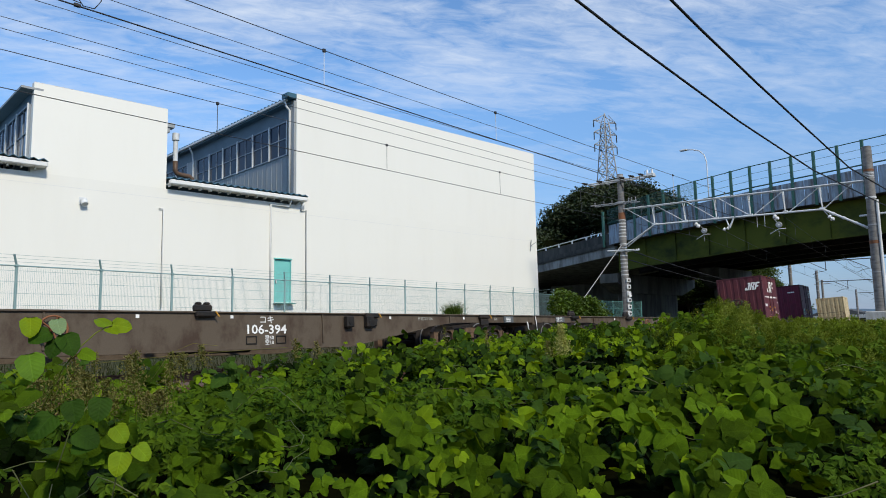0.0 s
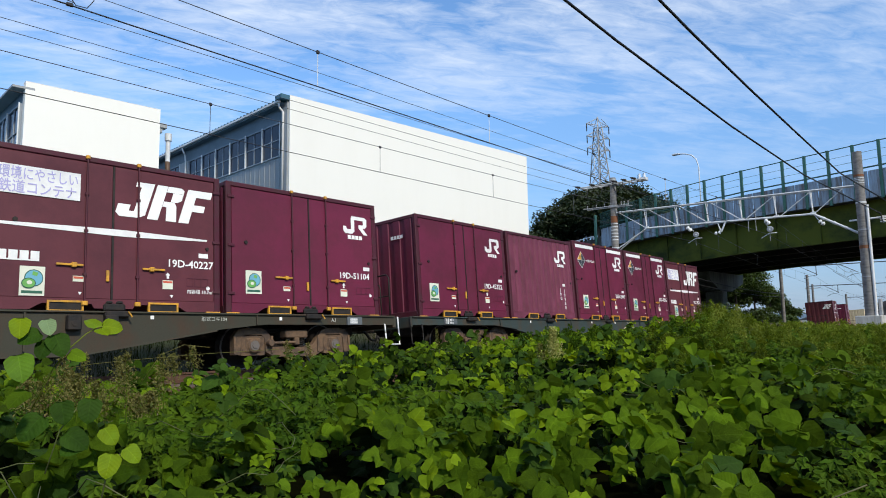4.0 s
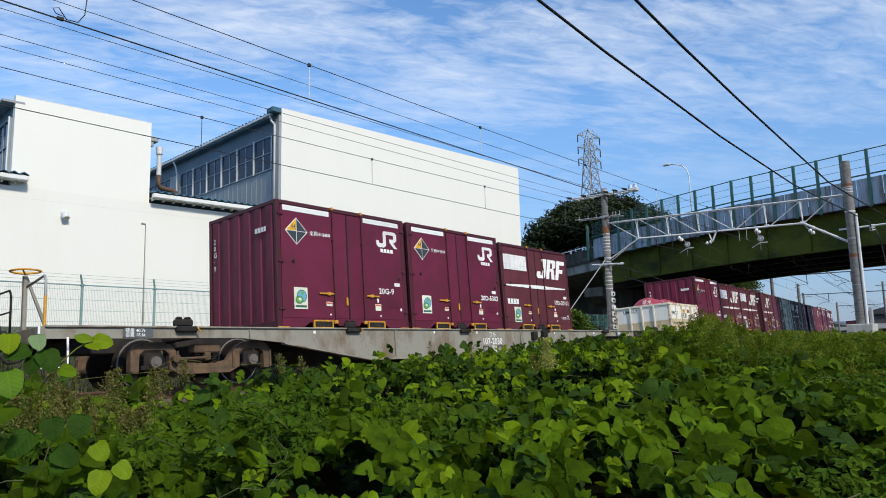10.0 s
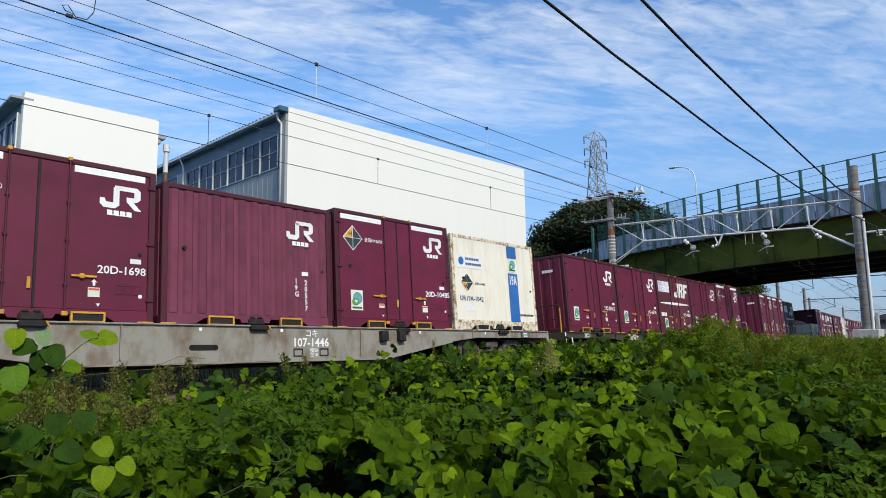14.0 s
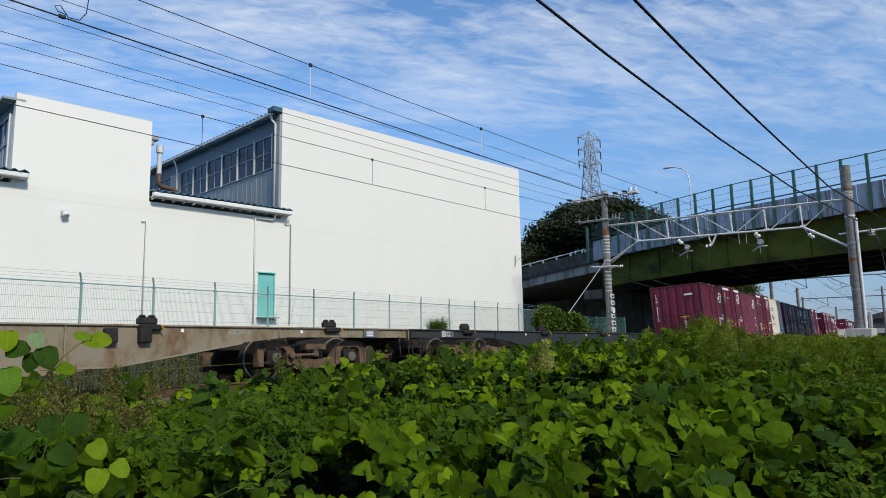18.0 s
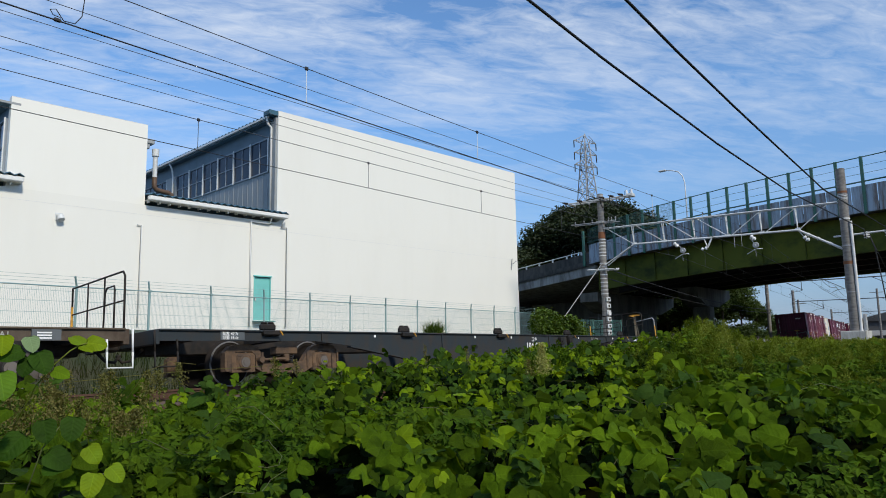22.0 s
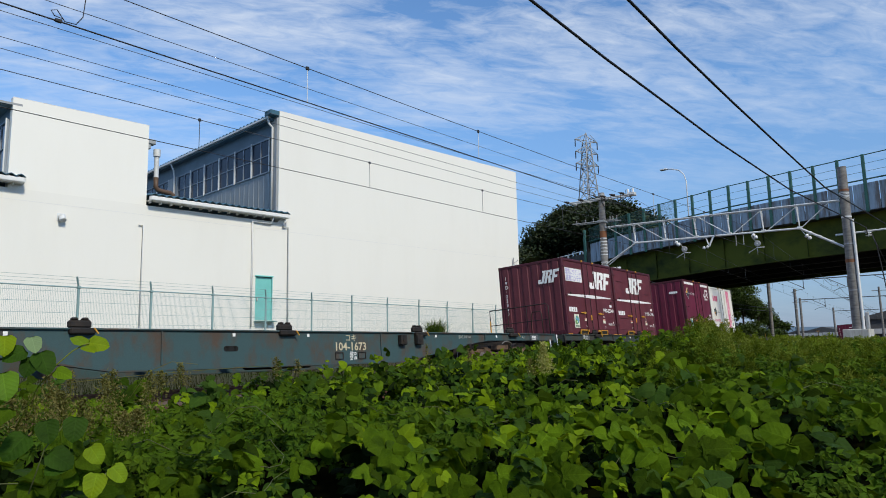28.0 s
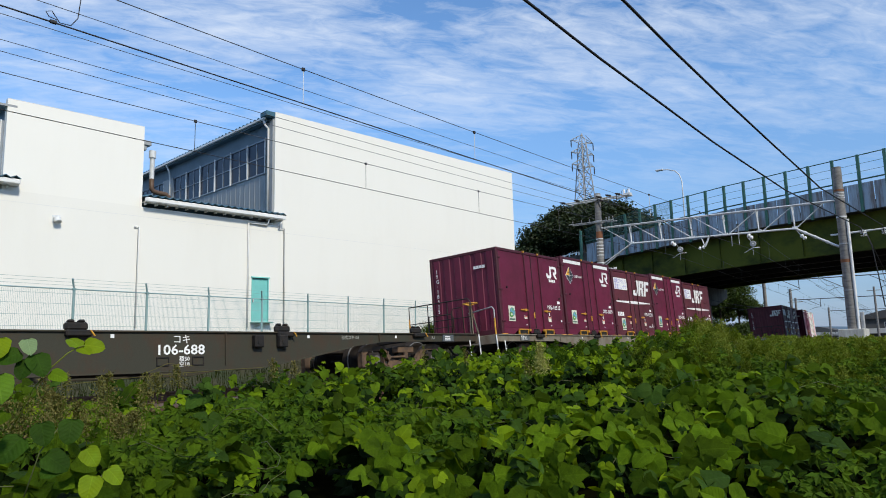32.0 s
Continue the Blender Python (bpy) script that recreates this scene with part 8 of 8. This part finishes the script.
def kudzu_share(x, y):
    """Where the kudzu is thick (above 0) and where small weeds take over (below 0)."""
    d, az = np.hypot(x, y), np.degrees(np.arctan2(y, x))
    bias = 0.75 - 2.0 * np.exp(-(((az - 60) / 8.5) ** 2 + ((d - 4.5) / 1.5) ** 2)) - 0.7 * smooth(63, 70, az) * smooth(3.2, 4.2, d) - 2.0 * smooth(5.4, 7.2, d) * smooth(21.5, 26.5, 46 - az)
    return wave(x, y, 11, 1.5) + bias


def joined(name, pieces, mat, root, shade=True):
    co, fa, uv, n = [], [], [], 0
    for c, f, t in pieces:
        co.append(c)
        fa.append(f + n)
        uv.append(t)
        n += len(c)
    ob = part(name, bare(name, np.concatenate(co), np.concatenate(fa), mat, shade, np.concatenate(uv)), mat, root)
    ob["kind"] = "stuff"
    return ob


def make_thicket():
    # near-black body under the leaves, painting in the shade of the gaps
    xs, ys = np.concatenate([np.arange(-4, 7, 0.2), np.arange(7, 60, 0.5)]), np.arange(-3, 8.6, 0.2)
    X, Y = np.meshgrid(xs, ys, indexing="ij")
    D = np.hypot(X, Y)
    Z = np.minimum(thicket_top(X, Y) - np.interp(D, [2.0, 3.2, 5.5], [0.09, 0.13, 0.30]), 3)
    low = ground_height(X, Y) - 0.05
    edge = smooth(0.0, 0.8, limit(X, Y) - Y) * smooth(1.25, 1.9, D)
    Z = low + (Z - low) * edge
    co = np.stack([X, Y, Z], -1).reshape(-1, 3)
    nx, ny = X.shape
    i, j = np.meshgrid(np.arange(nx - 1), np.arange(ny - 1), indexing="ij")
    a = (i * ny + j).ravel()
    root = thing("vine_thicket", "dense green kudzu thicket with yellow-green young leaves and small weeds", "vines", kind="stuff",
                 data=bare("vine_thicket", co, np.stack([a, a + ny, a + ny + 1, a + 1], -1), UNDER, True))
    # broad kudzu leaves, in mounds; deeper ones have their shade painted in as near-black
    outer, inner, young, dusty = [], [], [], []
    for cnt, d0, d1, a0, a1, s0, s1, cut in ((800, 2.2, 3.6, 16, 80, 0.05, 0.105, 0.1), (4300, 3.3, 7.5, 5, 80, 0.05, 0.12, 0.0), (7000, 6.5, 11.5, 4, 60, 0.05, 0.10, 0.0), (3000, 10.5, 24, 4, 38, 0.09, 0.14, 0.1)):
        x, y = wedge(cnt, d0, d1, a0, a1)
        mound = wave(x, y, 8, 0.55) + 0.5 * wave(x, y, 23, 0.24)
        ok = (y < limit(x, y)) & (kudzu_share(x, y) > cut) & (mound > -0.5) & (~hollow(x, y) | (RNG.uniform(0, 1, len(x)) < 0.12))
        x, y, mound = x[ok], y[ok], mound[ok]
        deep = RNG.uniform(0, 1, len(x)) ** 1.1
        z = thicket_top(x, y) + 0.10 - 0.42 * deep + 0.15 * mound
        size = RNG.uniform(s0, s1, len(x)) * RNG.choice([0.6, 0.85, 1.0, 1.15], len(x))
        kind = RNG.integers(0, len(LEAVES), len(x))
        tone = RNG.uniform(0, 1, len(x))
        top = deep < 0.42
        az = np.degrees(np.arctan2(y, x))
        # young leaves at random; the share about heading 31 paints a sunlit mound
        fresh = top & (tone < 0.10 + 0.14 * (wave(x, y, 17, 1.1) > 0.25) + 0.36 * np.exp(-((az - 31) / 9) ** 2))
        pale = top & (tone > 0.74)
        for k, blade in enumerate(LEAVES):
            if d0 > 6:
                blade = FAR_LEAF
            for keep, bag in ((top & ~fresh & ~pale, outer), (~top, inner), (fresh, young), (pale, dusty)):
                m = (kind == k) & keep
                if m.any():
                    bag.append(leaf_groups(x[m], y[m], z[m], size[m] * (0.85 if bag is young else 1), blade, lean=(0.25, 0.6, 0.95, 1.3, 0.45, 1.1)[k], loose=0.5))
    # the same cover beside and behind the standpoint
    x, y = RNG.uniform(-3.8, 14, 5200), RNG.uniform(-2.8, 6.6, 5200)
    ok = (np.hypot(x, y) > 1.6) & ((y < 0.07 * x) | (x < 0.2 * y))
    x, y = x[ok], y[ok]
    outer.append(leaf_groups(x, y, thicket_top(x, y) + RNG.uniform(-0.2, 0.06, len(x)), RNG.uniform(0.10, 0.16, len(x)), FAR_LEAF))
    joined("kudzu_leaves", outer, KUDZU, root)
    joined("old_kudzu_leaves", inner, KUDZU_DEEP, root)
    joined("young_kudzu_leaves", young, KUDZU_YOUNG_LIT, root)
    joined("dusty_kudzu_leaves", dusty, KUDZU_DUSTY, root)
    # small toothed weeds between them, in fives
    bag = []
    for cnt, d0, d1, a0, a1, s0, s1, cut in ((2300, 2.6, 4.0, 8, 82, 0.032, 0.058, 0.0), (15000, 3.6, 8.0, 6, 80, 0.038, 0.078, 0.15), (9500, 7.0, 12.0, 4, 58, 0.035, 0.07, 0.5), (4500, 11.5, 26, 4, 36, 0.06, 0.11, 1.0)):
        x, y = wedge(cnt, d0, d1, a0, a1)
        ok = (y < limit(x, y)) & (kudzu_share(x, y) < cut) & (~hollow(x, y) | (RNG.uniform(0, 1, len(x)) < 0.35))
        x, y = x[ok], y[ok]
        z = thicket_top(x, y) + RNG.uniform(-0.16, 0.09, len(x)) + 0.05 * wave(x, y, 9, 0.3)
        bag.append(leaf_groups(x, y, z, RNG.uniform(s0, s1, len(x)), (DART_V, DART_F), 5, 0.8, 0.4))
    joined("weed_leaves", bag, SMALL_LEAF, root, False)
    # nearest leaves one by one
    meshes = []
    for k in range(8):
        x0, y0 = np.array([3.0 * math.cos(0.7)]), np.array([3.0 * math.sin(0.7)])
        c, f, t = leaf_groups(x0, y0, np.zeros(1), np.ones(1), LEAVES[k % 6])
        meshes.append(bare("leaf", c - np.array([x0[0], y0[0], 0]), f, KUDZU_ONE, True, t))
    x, y = wedge(1100, 2.5, 4.6, 17, 76)
    ok = (kudzu_share(x, y) > 0.2) & ~hollow(x, y)
    x, y = x[ok][:150], y[ok][:150]
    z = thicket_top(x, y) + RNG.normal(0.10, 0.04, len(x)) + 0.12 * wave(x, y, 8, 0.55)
    for i in range(len(x)):
        ob = part("leaf", meshes[i % 8], KUDZU_ONE, root)
        k = RNG.uniform(0.055, 0.115)
        ob.matrix_basis = Matrix.Translation((x[i], y[i], z[i])) @ Matrix.Rotation(math.atan2(y[i], x[i]) - 0.7 + RNG.normal(0, 0.25), 4, "Z") @ Matrix.Diagonal((k, k, k, 1))
    # creeping stems
    s = Shape()
    for i in range(36):
        x, y = (float(q[0]) for q in wedge(1, 2.4, 9, 8, 76))
        if y > limit(x, y) - 0.3:
            continue
        a = RNG.uniform(0, 6.283)
        pts, z0 = [], RNG.uniform(0.02, 0.13)
        for k in range(7):
            pts.append((x, y, float(thicket_top(np.array(x), np.array(y))) + z0 + 0.05 * math.sin(k * 1.1 + i)))
            a += RNG.normal(0, 0.45)
            x, y = x + 0.11 * math.cos(a), y + 0.11 * math.sin(a)
        s.pipe(pts, RNG.uniform(0.0015, 0.003), 4)
    part("vine_stems", s, STEM, root)["kind"] = "stuff"


make_thicket()


def leaf_blade(root, at, size, turn, lean, mat, lobed=False):
    """One broad leaf facing the open side, its tip turned from straight down (degrees)."""
    p = np.array([at], dtype=float)
    d = np.hypot(p[:, 0], p[:, 1])
    back = np.stack([-p[:, 0] / d, -p[:, 1] / d, 0 * d], -1)
    side = np.stack([-p[:, 1] / d, p[:, 0] / d, 0 * d], -1)
    face = back * lean + np.array([[0, 0, 1.0]]) + side * 0.25 * math.sin(turn)
    tip = side * math.sin(radians(turn)) + (back * 0.5 - np.array([[0, 0, 0.85]])) * math.cos(radians(turn))
    c, f, t = place_blades(p, np.array([size]), tip, face, LOBED_LEAF if lobed else OVAL_LEAF)
    return part("leaf", bare("leaf", c, f, mat, True, t), mat, root)


def direction(heading, rise, dist):
    """A place at that heading, rise and distance from the standpoint (degrees, metres)."""
    h = radians(heading)
    return Vector((dist * math.cos(h), dist * math.sin(h), EYE.z + dist * math.tan(radians(rise))))


def make_sprigs():
    # young vine standing up before the train, with pale leaves
    root = thing("kudzu_sprig", "upright young kudzu sprig with round yellow-green leaves", "plant")
    p = [direction(*q) for q in ((73.2, -5.0, 2.5), (72.0, -2.2, 2.45), (71.0, -0.8, 2.42), (70.0, 0.2, 2.4), (69.3, 0.65, 2.4), (68.9, 0.75, 2.4))]
    part("stem", Shape().pipe(p, 0.002, 5), GRASS_BLADE, root)
    for az, el, size, turn, lean, m in ((68.9, 0.75, 0.078, -80, 2.2, YOUNG_LEAF), (69.3, 0.65, 0.075, 150, 0.9, YOUNG_LEAF), (69.2, 0.55, 0.06, -35, 0.5, YOUNG_LEAF),
                                        (74.2, 1.3, 0.085, 0, 1.6, YOUNG_LEAF), (72.6, 1.2, 0.07, -15, 1.4, PALE_LEAF), (73.0, 0.3, 0.085, 60, 1.5, KUDZU_OLD_ONE), (72.0, 0.1, 0.10, -20, 1.4, KUDZU_OLD_ONE),
                                        (72.4, -0.3, 0.085, 20, 1.2, KUDZU_OLD_ONE), (74.2, -1.3, 0.115, -10, 1.5, KUDZU_FRESH), (73.6, -3.8, 0.09, 40, 0.8, KUDZU_ONE), (71.0, -1.2, 0.07, -60, 1.0, KUDZU_ONE)):
        leaf_blade(root, direction(az, el, 2.4), size * 0.72, turn, lean, m)
    root = thing("kudzu_sprig", "three bright yellow-green young kudzu leaves on a stem", "plant")
    part("stem", Shape().pipe([direction(68.6, -12, 2.3), direction(68.2, -9.6, 2.3), direction(67.4, -8.6, 2.3)], 0.0022, 5), STEM, root)
    for az, el, size, turn, lean in ((68.5, -6.7, 0.082, -30, 1.5), (67.0, -8.2, 0.078, -40, 1.7), (68.0, -8.6, 0.095, 10, 1.6)):
        leaf_blade(root, direction(az, el, 2.3), size * 0.72, turn, lean, YOUNG_LEAF)
    root = thing("kudzu_sprig", "dark green round kudzu leaves in the weeds", "plant")
    part("stem", Shape().pipe([direction(72.2, -9.5, 2.5), direction(71.4, -6.6, 2.5), direction(70.0, -4.6, 2.5)], 0.0022, 5), STEM, root)
    for az, el, size, turn, lean in ((69.5, -4.6, 0.105, 5, 1.7), (72.6, -5.6, 0.12, 40, 1.6), (71.4, -4.7, 0.10, -10, 1.5), (71.0, -6.9, 0.11, -50, 1.4), (70.0, -7.6, 0.09, 60, 1.2)):
        leaf_blade(root, direction(az, el, 2.5), size * 0.72, turn, lean, KUDZU_OLD_ONE)
    # dry trailing tendrils
    for pts in (((72.0, -2.4, 3.2), (69.4, -2.0, 3.2), (66.0, -1.75, 3.2), (62.0, -1.5, 3.3), (56.0, -1.25, 3.4)), ((66.2, -3.6, 3.0), (64.9, -1.5, 3.0), (63.2, -0.75, 3.0), (61.3, -1.0, 3.0))):
        root = thing("dry_tendril", "thin dry vine tendril arching over the weeds", "vine", group="dry tendrils")
        part("stem", Shape().pipe([direction(*q) for q in pts], 0.0011, 5), STRAW, root)
    # stalks with seed heads
    stalks = [(33.45, -3.2, 0.1, 5.0, 1.0), (34.5, -3.0, -1.2, 5.2, 0.45), (43.0, -2.2, 0.2, 7.0, 0.30), (39.6, -2.0, -0.2, 6.6, 0.3), (55.2, -2.6, -0.7, 4.6, 0.35), (53.5, -2.5, -0.9, 4.6, 0.3), (62.4, -3.2, -1.0, 4.0, 0.4), (63.8, -4.0, -1.5, 3.8, 0.4)]
    for i in range(16):
        stalks.append((64.5 + 9.5 * ((i * 0.618) % 1), -5.5 - 1.5 * RNG.uniform(), -1.2 - 3.2 * RNG.uniform() ** 1.2, RNG.uniform(2.9, 4.0), RNG.uniform(0.25, 0.55)))
    for hd, rise0, rise1, dist, bushy in stalks:
        root = thing("seed_head", "dry straw-coloured weed stalk with a feathery seed head", "plant", group="dry seed heads")
        a, b = direction(hd, rise0, dist), direction(hd + 0.2, rise1, dist)
        part("stalk", Shape().tube(a, b, 0.002, 0.001, n=5), SMALL_LEAF, root)
        n = int(1500 * bushy ** 2) + 90
        t = RNG.uniform(0.30, 1.0, n)
        w = 0.036 * math.sqrt(bushy) * (1.12 - t) + 0.005
        pos = np.array(a)[None] * (1 - t)[:, None] + np.array(b)[None] * t[:, None] + RNG.normal(0, 1, (n, 3)) * w[:, None] * np.array([1, 1, 0.5])
        c, f = scatter(pos, RNG.uniform(0.008, 0.018, n), RNG.uniform(0, 6.28, n), RNG.uniform(-1.4, -0.2, n), RNG.normal(0, 0.5, n), DART_V, DART_F)
        mat = PLUME if bushy > 0.9 else STRAW
        part("seed_plume", bare("seed_plume", c, f, mat), mat, root)["kind"] = "stuff"


make_sprigs()


def make_weeds():
    # tall feathery weeds along the near track, and grass on the far bank
    root = thing("tall_weeds", "tall olive and straw coloured weeds beside the track", "weeds", kind="stuff")
    for name, clumps, per, a0, a1, d0, d1, mat, s0, s1, wide in (("weed_plumes", 330, 210, 7.5, 21.5, 7.0, 13.5, GRASS_BLADE, 0.015, 0.04, 0.06), ("green_plumes", 300, 190, 7.5, 26, 6.0, 15, WEED_GREEN, 0.016, 0.045, 0.07),
                                                                ("far_plumes", 260, 90, 4, 16, 13, 34, GRASS_BLADE, 0.06, 0.12, 0.14), ("ridge_plumes", 60, 100, 21, 37, 7.0, 10.5, SMALL_LEAF, 0.025, 0.06, 0.06)):
        x, y = wedge(clumps, d0, d1, a0, a1)
        ok = y < limit(x, y) - 0.1
        x, y = x[ok], y[ok]
        m = len(x)
        h = RNG.uniform(0.08, 0.26, m) * np.interp(np.degrees(np.arctan2(y, x)), [9, 15, 20], [0.6, 0.8, 1.0]) * (1 + 0.03 * np.maximum(np.hypot(x, y) - 12, 0))
        cx, cy, ch = np.repeat(x, per), np.repeat(y, per), np.repeat(h, per)
        u = RNG.uniform(0, 1, m * per) ** 0.8
        a = RNG.uniform(0, 6.283, m * per)
        r = wide * (1.15 - u) * np.sqrt(RNG.uniform(0, 1, m * per)) * 1.5
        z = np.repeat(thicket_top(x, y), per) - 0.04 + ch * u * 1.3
        p = np.stack([cx + r * np.cos(a), cy + r * np.sin(a), z], -1)
        c, f = scatter(p, RNG.uniform(s0, s1, m * per), a + RNG.normal(0, 0.5, m * per), -RNG.uniform(0.2, 1.35, m * per), RNG.normal(0, 0.5, m * per), DART_V * np.array([1, 0.62, 1]), DART_F)
        part(name, bare(name, c, f, mat), mat, root)["kind"] = "stuff"
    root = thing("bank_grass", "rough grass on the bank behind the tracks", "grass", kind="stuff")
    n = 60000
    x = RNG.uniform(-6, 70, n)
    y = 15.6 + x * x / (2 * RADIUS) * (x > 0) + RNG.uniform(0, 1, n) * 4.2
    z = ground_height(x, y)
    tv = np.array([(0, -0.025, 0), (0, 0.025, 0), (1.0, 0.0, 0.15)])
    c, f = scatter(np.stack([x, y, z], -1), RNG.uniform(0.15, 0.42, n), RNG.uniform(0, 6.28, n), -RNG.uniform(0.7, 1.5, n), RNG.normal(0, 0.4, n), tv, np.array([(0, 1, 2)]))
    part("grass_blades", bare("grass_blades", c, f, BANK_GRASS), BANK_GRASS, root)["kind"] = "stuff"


make_weeds()


def crown(centre, radius, n, size, mat, squash=0.8, lumps=9, seed=1):
    """Leaves gathered in uneven lumps round a centre."""
    r = np.random.default_rng(seed)
    c0 = np.array(centre)
    dirs = r.normal(0, 1, (lumps, 3))
    dirs /= np.linalg.norm(dirs, axis=1)[:, None]
    dirs[:, 2] = np.abs(dirs[:, 2]) * 0.9 - 0.15
    lump = c0 + dirs * radius * r.uniform(0.35, 0.75, lumps)[:, None] * np.array([1, 1, squash])
    lr = radius * r.uniform(0.32, 0.58, lumps)
    k = r.integers(0, lumps, n)
    d = r.normal(0, 1, (n, 3))
    d /= np.linalg.norm(d, axis=1)[:, None]
    pos = lump[k] + d * (lr[k] * r.uniform(0.55, 1.12, n))[:, None] * np.array([1, 1, squash])
    return scatter(pos, size * r.uniform(0.6, 1.3, n), r.uniform(0, 6.28, n), r.uniform(-0.6, 0.9, n), r.normal(0, 0.5, n), DART_V * np.array([1, 1.6, 1]), DART_F), lump


def tree(x, y, z, h, radius, n, size, mat, label, seed, name="tree", group=""):
    root = thing(name, label, name, group=group)
    (c, f), lumps = crown((x, y, z + h - radius * 0.75), radius, n, size, mat, seed=seed)
    part("crown", bare("crown", c, f, mat), mat, root)
    s = Shape()
    top = Vector((x, y, z + h - radius * 0.9))
    s.tube((x, y, z - 0.3), top, 0.05 * radius + 0.04, 0.03 * radius + 0.02, n=8)
    for l in lumps[:7]:
        s.tube(top - Vector((0, 0, 0.12 * h)), Vector(l), 0.022 * radius + 0.01, 0.006 * radius + 0.004, n=5)
    part("trunk", s, BARK, root)
    return root


def make_trees():
    # wooded hill behind the bridge
    r = random.Random(3)
    xs, ys = np.linspace(66, 175, 34), np.linspace(36, 135, 30)
    X, Y = np.meshgrid(xs, ys, indexing="ij")
    A = np.degrees(np.arctan2(Y, X))
    Z = -0.8 + 12.0 * smooth(64, 84, np.hypot(X, Y)) * smooth(21.5, 25.5, A) * (1 - smooth(37, 46, A)) * (1 - smooth(140, 172, np.hypot(X, Y)))
    a = (np.arange(33)[:, None] * 30 + np.arange(29)[None]).ravel()
    # the hill reuses the near-black that stands in for shade
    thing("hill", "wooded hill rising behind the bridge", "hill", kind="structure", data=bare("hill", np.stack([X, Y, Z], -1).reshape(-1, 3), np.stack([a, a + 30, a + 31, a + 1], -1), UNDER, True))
    for i in range(46):
        az = radians(22.6 + 15.5 * ((i * 0.618) % 1.0))
        d = 80 + 26 * r.random()
        x, y = d * math.cos(az), d * math.sin(az)
        gz = -0.8 + 12.0 * float(smooth(64, 84, np.array(d))) * float(smooth(21.5, 25.5, np.array(math.degrees(az)))) * (1 - float(smooth(37, 46, np.array(math.degrees(az)))))
        peak = float(np.interp(math.degrees(az), [22.6, 24, 26, 29, 32, 34, 36, 38.5], [8.2, 10.2, 11.4, 12.2, 11.3, 9.3, 8.2, 7.5]))
        top = EYE.z + d * math.tan(radians(peak - r.uniform(0.0, 1.6)))
        rad = r.uniform(3.2, 4.6)
        tree(x, y, gz, top - gz, rad, 5600, 0.38, DARK_LEAF, "dark green broadleaf tree on the hill", 100 + i, group="hill trees")
    for i in range(26):
        az, d = radians(22.8 + 14.5 * ((i * 0.618) % 1.0)), 88 + 12 * r.random()
        x, y = d * math.cos(az), d * math.sin(az)
        rad = r.uniform(3.0, 4.4)
        tree(x, y, 0.5, r.uniform(5.5, 8.5), rad, 3200, 0.40, DARK_LEAF, "dark green broadleaf tree at the foot of the hill", 160 + i, group="hill trees")
    # trees under and beyond the bridge
    for i, (az0, d, h, rad, n, size) in enumerate(((19.5, 86, 8.3, 3.4, 15000, 0.22), (20.9, 84, 7.6, 3.0, 9000, 0.22), (18.2, 88, 6.2, 2.3, 7000, 0.20), (17.2, 90, 5.1, 1.9, 5000, 0.20), (16.4, 94, 4.0, 1.6, 4200, 0.20), (15.8, 98, 3.2, 1.4, 1800, 0.28),
                                                   (22.3, 88, 7.2, 3.2, 3200, 0.36), (23.6, 86, 6.4, 3.2, 3000, 0.36), (20.2, 92, 6.6, 3.2, 3200, 0.36), (22.6, 88, 7.5, 3.6, 3200, 0.4))):
        az = radians(az0)
        tree(d * math.cos(az), d * math.sin(az), -0.7, h + 0.7, rad, n, size, TREE_LEAF, "green roadside tree beyond the bridge", 200 + i, group="trees beyond the bridge")
    for i in range(16):
        az, d = radians(16.2 + 6.6 * ((i * 0.618) % 1.0)), 82 + 9 * r.random()
        h = 2.6 + 2.2 * r.random() * float(np.interp(math.degrees(az), [16, 18, 22], [0.2, 0.7, 1.0]))
        tree(d * math.cos(az), d * math.sin(az), -0.9, h, 2.0, 3600, 0.20, TREE_LEAF, "leafy green bush under the trees", 420 + i, "bush", "bushes beyond the bridge")
    # bushes along the fence
    for i, (hd, d, h, rad, n, mat) in enumerate(((33.5, 34.0, 1.25, 1.35, 4200, BUSH_LEAF), (32.0, 34.5, 1.1, 1.15, 3200, BUSH_LEAF), (30.6, 36.0, 0.6, 0.8, 1500, BUSH_LEAF), 
                                               (20.6, 42, 1.5, 1.2, 1800, TREE_LEAF))):
        h0 = radians(hd)
        x, y = d * math.cos(h0), d * math.sin(h0)
        z = float(ground_height(np.array(x), np.array(y)))
        tree(x, y, z, h + (0.7 if z > 0.5 else 1.0), rad, n, 0.14, mat, "bright green bush beside the fence", 300 + i, "bush", "bushes by the fence")
    # grass clump before the fence
    root = thing("grass_clump", "tall tuft of pampas-like grass in front of the fence", "grass")
    h0 = radians(42.4)
    n = 700
    tv = np.array([(0, -0.012, 0), (0, 0.012, 0), (0.6, 0.010, 0.0), (1.0, 0, -0.22), (0.6, -0.010, 0.0)])
    pos = np.stack([27.2 * math.cos(h0) + RNG.normal(0, 0.15, n), 27.2 * math.sin(h0) + RNG.normal(0, 0.15, n), np.full(n, 0.8)], -1)
    c, f = scatter(pos, RNG.uniform(0.5, 1.15, n), RNG.uniform(0, 6.28, n), -RNG.uniform(1.05, 1.5, n), RNG.normal(0, 0.3, n), tv, np.array([(0, 1, 2), (0, 2, 4), (4, 2, 3)]))
    part("grass_tuft", bare("grass_tuft", c, f, BUSH_LEAF), BUSH_LEAF, root)["kind"] = "stuff"


make_trees()

motions()
